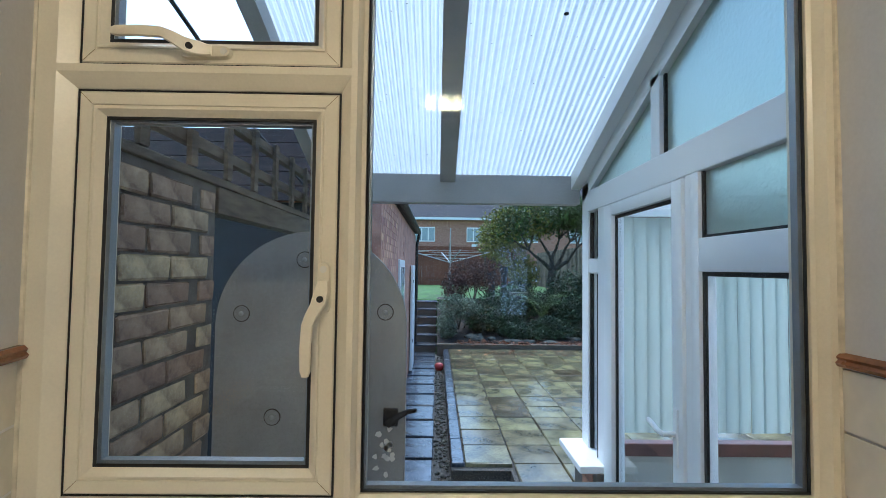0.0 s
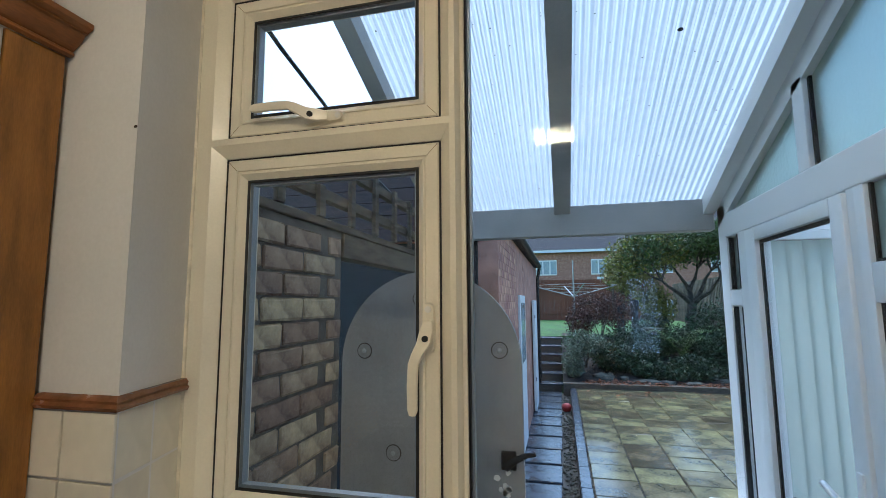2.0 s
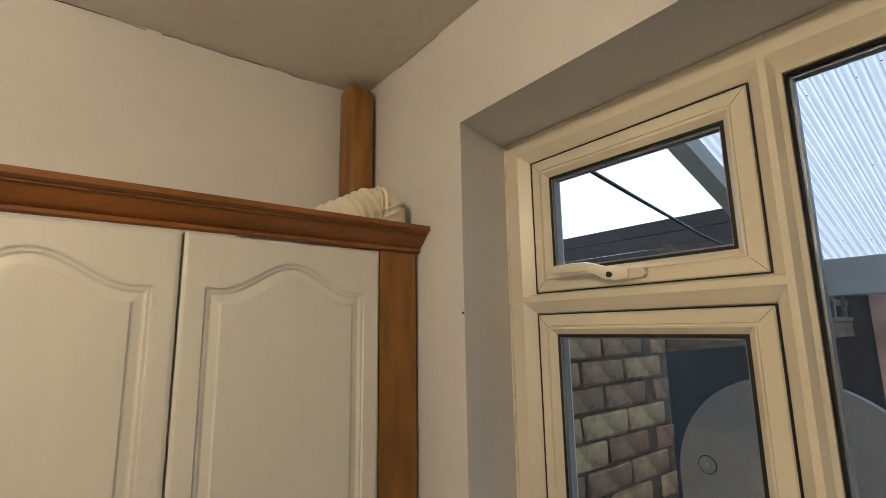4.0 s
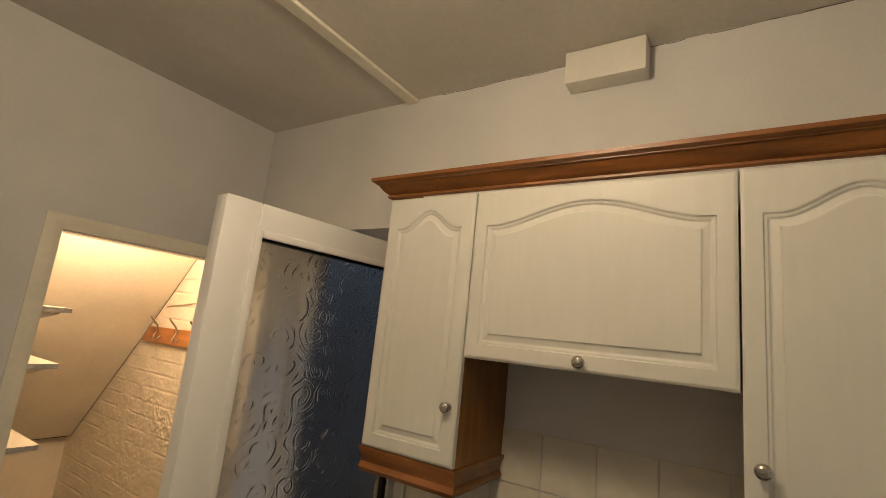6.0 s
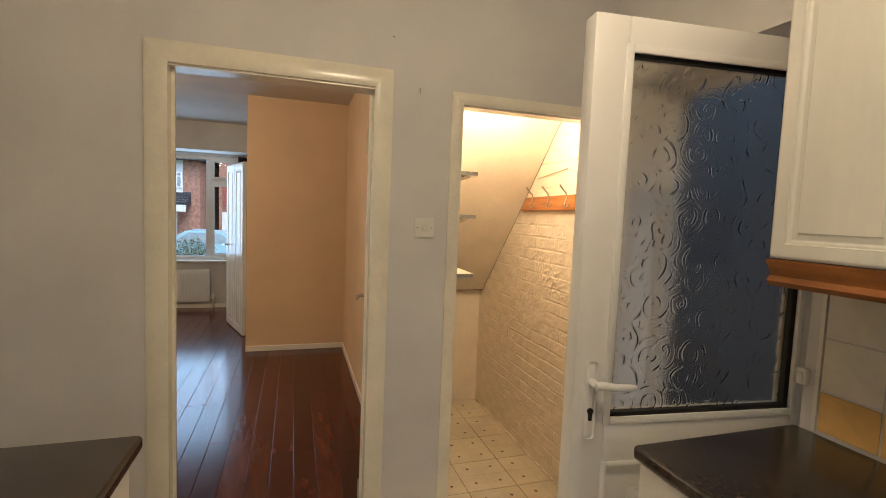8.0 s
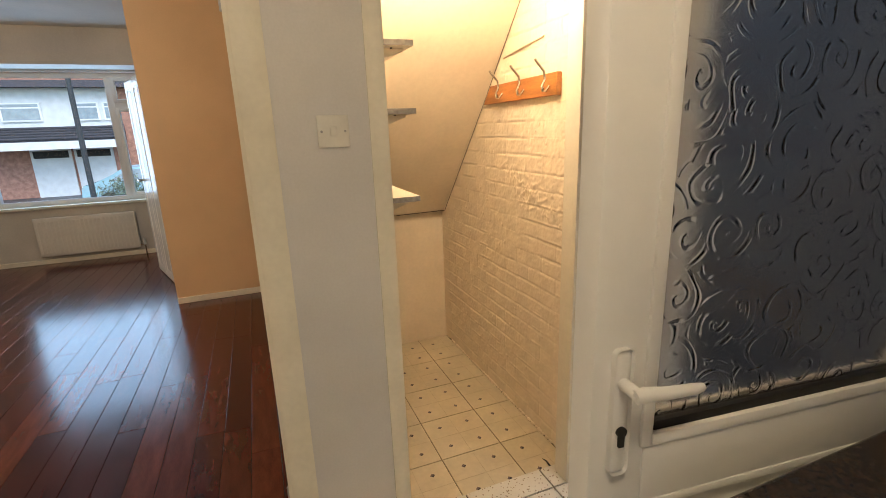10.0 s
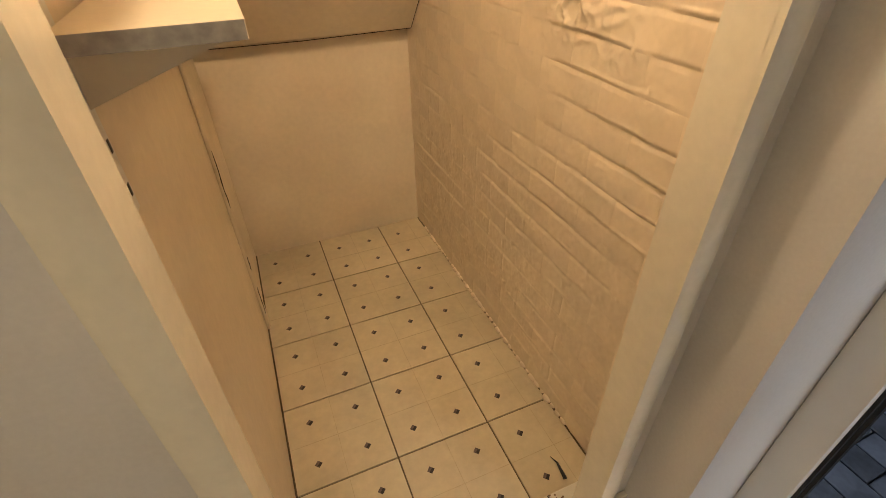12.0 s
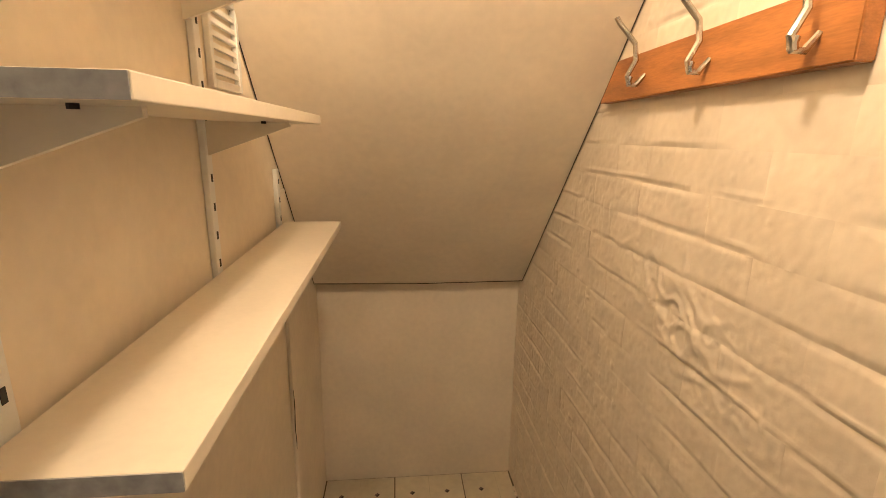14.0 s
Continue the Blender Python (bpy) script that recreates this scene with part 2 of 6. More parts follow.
# ---------------- kitchen shell ----------------
CH = 2.645
XE = 2.42
YN = 2.845
wall_west = solid("wall_west", boxes((-0.28, -0.09, -0.1, 0.0, -0.2, CH), (-0.28, 0, 0.0, 0.13, -0.2, CH), (-0.28, 0, 0.13, 0.985, 2.12, CH), (-0.28, 0, 0.985, 3.13, -0.2, CH), (-0.28, -0.09, -1.75, -0.1, -0.2, CH)),
                  PAINT, "white painted kitchen wall behind the wall cabinets", "wall", "structure")
wall_south = solid("wall_south", boxes((-0.09, 0.086, -0.066, 0, -0.2, CH), (0.086, 0.756, -0.066, 0, 1.964, CH), (0.756, 0.908, -0.066, 0, -0.2, CH), (0.908, 1.125, -0.1, 0, 0, CH), (1.125, 1.883, -0.1, 0, 1.99, CH), (1.883, XE + 0.1, -0.1, 0, 0, CH)),
                   PAINT, "white painted wall with two doorways", "wall", "structure")
north = boxes((1.804, XE + 0.3, YN, 3.13, -0.2, CH))
for z0, z1 in ((2.395, CH), (-0.2, 1.215)):
    extrude_profile(north, [(0.449, YN), (1.804, YN), (1.804, 3.13), (0.4, 3.13), (0.402, 3.03)], lambda u, v: (u, v, z0), lambda u, v: (u, v, z1))
extrude_profile(north, [(0, YN), (0.449, YN), (0.402, 3.03), (0.4, 3.13), (0, 3.13)], lambda u, v: (u, v, -0.2), lambda u, v: (u, v, CH))
wall_north = solid("wall_north", north,
                   PAINT, "white painted wall around the kitchen window", "wall", "structure")
wall_east = solid("wall_east", boxes((XE, XE + 0.1, 0, YN, 0, CH)), PAINT, "plain white painted kitchen wall", "wall", "structure")
ceiling = solid("ceiling", boxes((-0.28, XE + 0.3, -0.1, 3.13, CH, CH + 0.15)), CEIL, "off-white painted kitchen ceiling", "ceiling", "structure")
bm = boxes((0.0, XE, 0.845, 0.893, CH - 0.014, CH - 0.001), bevel=0.003)
solid("ceiling_batten", bm, GLOSS, "white painted cover strip across the ceiling", "ceiling strip", "structure")
floor = solid("floor", boxes((0.0, XE + 0.1, -0.1, YN, -0.2, -0.008), (-0.28, 0.0, 0.13, 0.985, -0.2, -0.008)), mat("dark_floor_grout", (0.16, 0.14, 0.12), 0.9, 0.2, 20, 0.3), "kitchen floor bed under speckled tiles", "floor", "structure")


# ---------------- kitchen window ----------------
def rect_frame(bm, x0, x1, z0, z1, y0, y1, w, bevel=0.004):
    """A frame of four bars in an x-z plane."""
    box(bm, x0, x0 + w, y0, y1, z0, z1, bevel)
    box(bm, x1 - w, x1, y0, y1, z0, z1, bevel)
    box(bm, x0 + w, x1 - w, y0, y1, z0, z0 + w, bevel)
    box(bm, x0 + w, x1 - w, y0, y1, z1 - w, z1, bevel)


BROWN_LINE = mat("grimy_joint", (0.3, 0.22, 0.12), 0.8, 0.2)
WX0, WX1, WZ0, WZ1, WY = 0.402, 1.802, 1.215, 2.393, 3.035
FY, SY = WY - 0.010, WY + 0.005
SEALANT = mat("yellowed_sealant", (0.72, 0.66, 0.52), 0.45, 0.12, 25, 0.2, 80)
SPACER = mat("grey_glazing_spacer", (0.27, 0.30, 0.33), 0.4, 0.06, 20, 0.0, metal=0.6)
window_1 = thing("window_1", (1.1, WY, WZ0), "aged cream upvc casement window with a top vent", "window", kind="structure")


def mitred(bm, x0, x1, z0, z1, prof, sides=(1, 1, 1, 1)):
    """A mitred frame round a rectangle: prof is a closed section of (inset, y); sides scales the insets left, right, below, above."""
    a, b, c, d = sides
    rings = [[bm.verts.new((x, y, z)) for x, y, z in ((x0 + i * a, y, z0 + i * c), (x1 - i * b, y, z0 + i * c), (x1 - i * b, y, z1 - i * d), (x0 + i * a, y, z1 - i * d))] for i, y in prof]
    for p, q in zip(rings, rings[1:] + rings[:1]):
        for k in range(4):
            bm.faces.new((p[k], p[(k + 1) % 4], q[(k + 1) % 4], q[k]))


AX0, AX1, CX0, CX1 = 0.470, 0.930, 0.970, 1.767
bm = boxes((WX0, 0.441, FY, 3.1, WZ0, WZ1), (1.783, WX1, FY, 3.1, WZ0, WZ1), (0.441, 1.783, FY, 3.1, 2.361, WZ1), (0.441, 1.783, FY, 3.1, WZ0, 1.257), (0.952, 0.9605, FY, 3.1, 1.257, 2.361), (0.441, 0.952, FY, 3.1, 2.011, 2.022))
for x0, x1, z0, z1, sides in ((AX0, AX1, 1.283, 1.983, (0.029, 0.022, 0.026, 0.028)), (AX0, AX1, 2.028, 2.335, (0.029, 0.022, 0.006, 0.026)), (CX0, CX1, 1.283, 2.335, (0.0095, 0.016, 0.026, 0.026))):
    mitred(bm, x0, x1, z0, z1, [(-1, 3.1), (-1, FY), (-0.94, FY), (-0.06, FY + 0.017), (0, FY + 0.021), (0, 3.1)], sides)
part("window_frame", bm, AGED_UPVC, window_1)
for nm, z0, z1 in (("casement", 1.2855, 1.9805), ("vent_sash", 2.0305, 2.3325)):
    x0, x1 = AX0 + 0.0025, AX1 - 0.0025
    bm = bmesh.new()
    mitred(bm, x0, x1, z0, z1, [(0, 3.09), (0, SY + 0.003), (0.003, SY), (0.0235, SY), (0.0245, SY + 0.003), (0.027, SY + 0.003), (0.028, SY), (0.031, SY), (0.043, SY + 0.012), (0.043, 3.09)])
    sash = part(nm, bm, AGED_UPVC, window_1)
    for xa, sx in ((x0, 1), (x1, -1)):
        for za, sz in ((z0, 1), (z1, -1)):
            bm = bmesh.new()
            sweep(bm, [(xa + sx * 0.003, SY, za + sz * 0.003), (xa + sx * 0.0235, SY, za + sz * 0.0235)], 0.0006, 4)
            part("mitre_joint", bm, BROWN_LINE, sash)
    bm = bmesh.new()
    mitred(bm, AX0 + 0.0002, AX1 - 0.0002, z0 - 0.0023, z1 + 0.0023, [(0, 3.08), (0, SY + 0.001), (0.0024, SY + 0.001), (0.0024, 3.08)])
    part("shadow_gap", bm, BLACK, sash)
    bm = bmesh.new()
    mitred(bm, x0 + 0.041, x1 - 0.041, z0 + 0.041, z1 - 0.041, [(0, 3.051), (0, SY + 0.014), (0.006, SY + 0.011), (0.007, 3.051)])
    part("gasket", bm, BLACK, sash)
    bm = bmesh.new()
    mitred(bm, x0 + 0.045, x1 - 0.045, z0 + 0.045, z1 - 0.045, [(0, 3.075), (0, 3.058), (0.007, 3.058), (0.007, 3.075)])
    part("spacer_bar", bm, SPACER, sash)
    g = part("pane", boxes((x0 + 0.046, x1 - 0.046, 3.052, 3.056, z0 + 0.046, z1 - 0.046)), GLASS, sash)
    g.visible_shadow = False
bm = bmesh.new()
mitred(bm, CX0 - 0.001, CX1 + 0.001, 1.282, 2.336, [(0, 3.07), (0, FY + 0.012), (0.007, FY + 0.016), (0.007, 3.07)])
part("glazing_bead", bm, AGED_UPVC, window_1)
bm = bmesh.new()
mitred(bm, CX0 + 0.004, CX1 - 0.004, 1.287, 2.331, [(0, 3.051), (0, WY + 0.014), (0.006, WY + 0.011), (0.007, 3.051)])
part("gasket", bm, BLACK, window_1)
bm = bmesh.new()
mitred(bm, CX0 + 0.007, CX1 - 0.007, 1.29, 2.328, [(0, 3.075), (0, 3.058), (0.007, 3.058), (0.007, 3.075)])
part("spacer_bar", bm, SPACER, window_1)
g = part("pane", boxes((CX0 + 0.008, CX1 - 0.008, 3.052, 3.056, 1.291, 2.327)), GLASS, window_1)
g.visible_shadow = False
bm = bmesh.new()
sweep(bm, [(WX0 + 0.003, FY + 0.002, WZ0 + 0.01), (WX0 + 0.001, FY + 0.001, 1.8), (WX0 + 0.003, FY + 0.002, WZ1 - 0.002), (1.1, FY + 0.002, WZ1 - 0.001), (WX1 - 0.002, FY + 0.002, WZ1 - 0.002), (WX1 - 0.0005, FY + 0.002, 1.8), (WX1 - 0.002, FY + 0.002, WZ0 + 0.01)], [0.006, 0.007, 0.006, 0.005, 0.006, 0.007, 0.006], 8)
part("sealant_bead", bm, SEALANT, window_1, "yellowed bead of sealant", True)


def window_handle(parent, cx, cz, vertical):
    """Cranked flat lever turning on a boss over a slim round-ended plate."""
    def q(u, v, w):
        return (cx + v, SY - w, cz + u) if vertical else (cx + u, SY - w, cz - v)
    bm = bmesh.new()
    out = [(0.052 + 0.0105 * math.cos(a), 0.0105 * math.sin(a)) for a in [math.pi * (k / 8 - 0.5) for k in range(9)]] + [(-0.014, 0.013), (-0.024, 0.009), (-0.024, -0.009), (-0.014, -0.013)]
    extrude_profile(bm, out, lambda u, v: q(u, v, 0.0), lambda u, v: q(u * 0.97, v * 0.86, 0.010))
    h = part("handle", bm, AGED_UPVC, parent, "cream cranked window handle", True)
    bm = bmesh.new()
    flat = [(0.0, -0.0055), (0.0095, -0.0045), (0.0115, 0.0), (0.0095, 0.0045), (0.0, 0.0055), (-0.0095, 0.0045), (-0.0115, 0.0), (-0.0095, -0.0045)]
    spine = [(0.03, 0.0, 0.010, 0.8), (0.012, 0.0, 0.019, 1.15), (-0.008, -0.003, 0.026, 1.2), (-0.026, -0.012, 0.034, 1.0), (-0.042, -0.018, 0.038, 0.86), (-0.08, -0.020, 0.038, 0.84), (-0.118, -0.020, 0.036, 0.8), (-0.127, -0.020, 0.035, 0.5)]
    rings = [[bm.verts.new(q(u, v + a * k, w + b)) for a, b in flat] for u, v, w, k in spine]
    for p, r_ in zip(rings, rings[1:]):
        for k in range(8):
            bm.faces.new((p[k], p[(k + 1) % 8], r_[(k + 1) % 8], r_[k]))
    bm.faces.new(rings[0])
    bm.faces.new(rings[-1])
    part("lever", bm, AGED_UPVC, h, "", True)
    bm = bmesh.new()
    cyl(bm, q(0.0, 0, 0.02), q(0.0, 0, 0.0315), 0.0055, 0.0055, 12)
    part("lock", bm, BLACK, h)
    bm = bmesh.new()
    cyl(bm, q(0.05, 0, 0.004), q(0.05, 0, 0.0115), 0.006, 0.006, 12)
    part("screw_cap", bm, PLASTIC, h)


window_handle(window_1, 0.908, 1.622, True)
window_handle(window_1, 0.676, 2.05, False)
# tiled reveal and wall strips beside the window
TR = 0.108
tile_me = mesh_of("tile", boxes((-TR / 2 + 0.002, TR / 2 - 0.002, -0.006, 0, -TR / 2 + 0.002, TR / 2 - 0.002), bevel=0.0015), TILE)
tile_rev = mesh_of("tile", boxes((-0.006, 0, -0.062, 0.062, -TR / 2 + 0.002, TR / 2 - 0.002), bevel=0.0015), TILE)
for k in range(5):
    zc = 1.515 - TR * (k + 0.5)
    for j in range(2):
        piece("tile", tile_me, wall_north, (0.40 - TR * j, YN - 0.001, zc))
    for j in range(5):
        piece("tile", tile_me, wall_north, (1.868 + TR * j, YN - 0.001, zc))
    if zc > WZ0:
        for xx, tilt in ((0.446, 0.245), (1.804, 0.0)):
            for yy in (2.893, 2.985):
                o = piece("tile", tile_rev, wall_north, (xx - (yy - 2.845) * math.tan(tilt) + (0.003 if tilt else 0), yy, zc))
                o.scale = (1, 0.73, 1)
                o.rotation_euler = (0, 0, tilt)
bm = bmesh.new()
prof = [(0, 0), (0.012, 0.002), (0.016, 0.008), (0.011, 0.013), (0.014, 0.018), (0.008, 0.024), (0, 0.025)]
extrude_profile(bm, prof, lambda u, v: (0.29, YN - u, 1.515 + v), lambda u, v: (0.449 + u, YN - u, 1.515 + v))
extrude_profile(bm, prof, lambda u, v: (0.449 + u, YN - u, 1.515 + v), lambda u, v: (0.402 + u, WY, 1.515 + v))
extrude_profile(bm, prof, lambda u, v: (1.804 - u, YN - u, 1.515 + v), lambda u, v: (1.804 - u, WY, 1.515 + v))
extrude_profile(bm, prof, lambda u, v: (1.804 - u, YN - u, 1.515 + v), lambda u, v: (XE, YN - u, 1.515 + v))
solid("tile_trim", bm, mat("brown_ceramic_trim", (0.26, 0.11, 0.05), 0.25, 0.2, 12, 0.1), "brown moulded dado strip above the tiles", "trim", "structure", smooth=True)


# ---------------- wall cabinets ----------------
def smooth01(a):
    a = np.clip(a, 0, 1)
    return a * a * (3 - 2 * a)


def panel_door(name, u0, u1, z0, z1, place, parent, material, wide=False, margin=0.036, thick=0.019, arch=True, res=0.0024):
    """A door leaf with an arched raised panel routed into its face; place(u, w, z) sets a point w in front of the back."""
    W, H = u1 - u0, z1 - z0
    nu, nz = max(24, int(W / res)), max(24, int(H / res))
    us, zs = np.linspace(0, W, nu + 1), np.linspace(0, H, nz + 1)
    U, Z = np.meshgrid(us, zs)
    half = W / 2 - margin
    rise, bot = (0.052 if arch else 0.0), margin
    shoulder = H - (0.094 if arch else margin)
    s = (U - W / 2) / half
    if wide:
        lift = np.where(np.abs(s) < 0.9, 0.5 + 0.5 * np.cos(np.pi * np.clip(s / 0.9, -1, 1)), 0) ** 0.8
    else:
        lift = np.where(np.abs(s) < 0.84, 0.5 + 0.5 * np.cos(np.pi * np.clip(s / 0.84, -1, 1)), 0)
    top = shoulder + rise * lift
    slope = np.gradient(top, us, axis=1)
    d = np.minimum.reduce([U - (W / 2 - half), (W / 2 + half) - U, Z - bot, (top - Z) / np.sqrt(1 + slope ** 2)])
    h = -0.0045 * smooth01(d / 0.0026) - 0.004 * smooth01((d - 0.008) / 0.0026) + 0.003 * np.clip((d - 0.012) / 0.013, 0, 1) + 0.004 * smooth01((d - 0.026) / 0.0026)
    e = np.minimum.reduce([U, W - U, Z, H - Z])
    h = h - 0.004 * (1 - smooth01(e / 0.006))
    verts = [place(u0 + U[j, i], thick + h[j, i], z0 + Z[j, i]) for j in range(nz + 1) for i in range(nu + 1)]
    n = nu + 1
    faces = [(j * n + i, j * n + i + 1, (j + 1) * n + i + 1, (j + 1) * n + i) for j in range(nz) for i in range(nu)]
    rim = [i for i in range(n)] + [j * n + nu for j in range(1, nz + 1)] + [nz * n + i for i in range(nu - 1, -1, -1)] + [j * n for j in range(nz - 1, 0, -1)]
    b0 = len(verts)
    for k in rim:
        j, i = divmod(k, n)
        verts.append(place(u0 + us[i], 0, z0 + zs[j]))
    m = len(rim)
    faces += [(rim[k], b0 + k, b0 + (k + 1) % m, rim[(k + 1) % m]) for k in range(m)]
    faces.append(tuple(b0 + k for k in range(m)))
    me = bpy.data.meshes.new(name)
    at = BASE[parent]
    me.from_pydata([tuple(Vector(v) - at) for v in verts], [], faces)
    bm = bmesh.new()
    bm.from_mesh(me)
    bmesh.ops.recalc_face_normals(bm, faces=bm.faces)
    bm.to_mesh(me)
    bm.free()
    me.materials.append(material)
    me.shade_smooth()
    me.set_sharp_from_angle(angle=radians(50))
    ob = new(name, me)
    ob.parent = parent
    BASE[ob] = at
    return ob


def knob(parent, at, out):
    bm = bmesh.new()
    a, o = Vector(at), Vector(out)
    cyl(bm, a, a + o * 0.004, 0.011, 0.009, 16)
    cyl(bm, a + o * 0.003, a + o * 0.014, 0.006, 0.007, 12)
    ball(bm, a + o * 0.019, 0.0145, 16, tuple(1 - 0.35 * abs(c) for c in o))
    return part("knob", bm, CHROME, parent, "round brushed nickel knob", True)


XF = 0.272
CT = 2.128


def wall_cab(y0, y1, z0, wide=False, knob_at=None, label="", south_oak=False, north_oak=False):
    c = thing("wall_cabinet", (0.14, (y0 + y1) / 2, z0), label, "kitchen cabinet", "wall cabinets")
    bm = boxes((0.001, XF - 0.002, y0 + 0.018, y1 - 0.018, z0, z0 + 0.018), (0.001, XF - 0.002, y0 + 0.018, y1 - 0.018, CT - 0.018, CT), (0.001, 0.008, y0 + 0.018, y1 - 0.018, z0 + 0.018, CT - 0.018))
    part("carcass", bm, DOORWHITE, c)
    part("side_panel", boxes((0.001, XF - 0.002, y0 + 0.001, y0 + 0.018, z0, CT)), OAK_UP if south_oak else DOORWHITE, c, "golden oak side panel" if south_oak else "")
    part("side_panel", boxes((0.001, XF - 0.002, y1 - 0.018, y1 - 0.001, z0, CT)), OAK_UP if north_oak else DOORWHITE, c, "golden oak side panel" if north_oak else "")
    d = panel_door("door", y0 + 0.0022, y1 - 0.0022, z0 + 0.002, CT - 0.003, lambda u, w, z: (XF + w, u, z), c, DOORWHITE, wide)
    if knob_at:
        knob(d, (XF + 0.018, *knob_at), (1, 0, 0))
    return c


wall_cab(1.064, 1.366, 1.41, knob_at=(1.339, 1.557), label="narrow white wall cabinet with arched panel door and oak side", south_oak=True, north_oak=True)
wall_cab(1.366, 1.969, 1.683, True, (1.667, 1.706), "wide low white wall cabinet over the cooker space")
wall_cab(1.969, 2.357, 1.41, knob_at=(2.0, 1.557), label="white wall cabinet with cathedral arch panel door", south_oak=True)
wall_cab(2.357, 2.741, 1.41, knob_at=(2.71, 1.557), label="white wall cabinet beside the golden oak corner post")
solid("corner_post", boxes((0.001, 0.288, 2.742, 2.836, 1.36, CT), bevel=0.002), OAK_UP, "golden oak filler post closing the cabinet run", "cabinet trim")
# cornice and light pelmet
prof = [(0, 0), (0.006, 0.0), (0.010, 0.003), (0.010, 0.008), (0.006, 0.0105), (0.010, 0.013), (0.016, 0.017), (0.023, 0.0235), (0.029, 0.031), (0.033, 0.0375), (0.039, 0.0385), (0.039, 0.0415), (0.044, 0.0425), (0.050, 0.046), (0.050, 0.056), (0.0, 0.056)]
XC = 0.289
bm = bmesh.new()
extrude_profile(bm, prof, lambda u, v: (XC + u, 1.066 - u, CT + v), lambda u, v: (XC + u, 2.842, CT + v))
extrude_profile(bm, prof, lambda u, v: (0.002, 1.066 - u, CT + v), lambda u, v: (XC + u, 1.066 - u, CT + v))
solid("cornice", bm, OAK, "golden oak moulded cornice along the cabinet tops", "cornice", smooth=True)
prof = [(0, 0), (0.012, 0.0), (0.02, 0.012), (0.012, 0.026), (0.016, 0.044), (0.024, 0.058), (0.024, 0.068), (0, 0.068)]
bm = bmesh.new()
PB = 1.341
extrude_profile(bm, prof, lambda u, v: (0.262 + u, 1.066 - u * 0.4, PB + v), lambda u, v: (0.262 + u, 1.364 + u * 0.3, PB + v))
extrude_profile(bm, prof, lambda u, v: (0.002, 1.366 - 0.016 + u, PB + v), lambda u, v: (0.262 + u, 1.366 - 0.016 + u, PB + v))
extrude_profile(bm, prof, lambda u, v: (0.002, 1.066 - u * 0.4, PB + v), lambda u, v: (0.262 + u, 1.066 - u * 0.4, PB + v))
solid("light_pelmet", bm, OAK, "golden oak moulded pelmet under the narrow cabinet", "pelmet", smooth=True)
bm = bmesh.new()
extrude_profile(bm, prof, lambda u, v: (0.262 + u, 1.971, PB + v), lambda u, v: (0.262 + u, 2.80, PB + v))
solid("light_pelmet", bm, OAK, "golden oak moulded pelmet under the white cabinets", "pelmet", smooth=True)
# flue post, duct, junction box
bm = bmesh.new()
box(bm, 0.016, 0.096, 2.757, 2.837, CT, 2.625, 0.022, 4)
solid("pipe_boxing", bm, OAK_UP, "brown boxed pipe rising to the ceiling corner", "pipe boxing", smooth=True)
bm = bmesh.new()
pts, rs = [], []
for i in range(85):
    a = i / 84
    yv = np.interp(a, (0, 0.3, 0.5, 0.68, 0.82, 0.92, 1.0), (2.47, 2.62, 2.695, 2.75, 2.776, 2.788, 2.79))
    zv = np.interp(a, (0, 0.3, 0.5, 0.68, 0.82, 0.92, 1.0), (2.11, 2.165, 2.208, 2.238, 2.238, 2.215, 2.18))
    pts.append((0.235 + 0.004 * math.sin(9 * a), float(yv), float(zv)))
    rs.append(0.047 + (0.0032 if i % 5 < 2 else -0.0022) + 0.0012 * math.sin(i * 2.3))
sweep(bm, pts, rs, 20)
solid("extractor_duct", bm, mat("cream_duct_plastic", (0.74, 0.69, 0.56), 0.45, 0.06, 12, 0.25, 50), "cream ribbed flexible extractor duct on the cabinet top", "duct", smooth=True)
solid("junction_box", boxes((0.0, 0.07, 1.511, 1.748, 2.536, CH - 0.002), bevel=0.004), PLASTIC, "white box high on the wall under the ceiling", "junction box", smooth=True)

# ---------------- worktops, base units, cooker ----------------
def worktop(name, x0, x1, y0, y1, front, label):
    bm = bmesh.new()
    box(bm, x0, x1, y0, y1, 0.872, 0.91, 0.012, 4)
    return solid(name, bm, STONE_TOP, label, "worktop", smooth=True)


worktop("worktop", 0.008, 0.585, 0.972, 1.362, 1, "dark brown stone-look worktop by the side door")
worktop("worktop", 0.008, 0.585, 1.974, YN - 0.008, 1, "dark brown stone-look worktop under the wall cabinets")
worktop("worktop", 1.786, XE - 0.002, 0.64, YN - 0.008, -1, "dark brown stone-look worktop along the plain wall")


def base_unit(x_back, x_front, y0, y1, label, drawer=False):
    s = 1 if x_front > x_back else -1
    c = thing("base_cabinet", ((x_back + x_front) / 2, (y0 + y1) / 2, 0), label, "kitchen cabinet", "base cabinets")
    xf = x_front - s * 0.02
    part("carcass", boxes((min(x_back, xf), max(x_back, xf), y0, y1, 0.12, 0.871)), DOORWHITE, c)
    part("plinth", boxes((min(x_back, xf - s * 0.05), max(x_back, xf - s * 0.05), y0, y1, 0.0, 0.12)), DOORWHITE, c)
    d = panel_door("door", y0 + 0.002, y1 - 0.002, 0.14, 0.862, lambda u, w, z: (xf + s * w, u, z), c, DOORWHITE, res=0.006)
    knob(d, (xf + s * 0.018, y1 - 0.035, 0.8), (s, 0, 0))
    return c


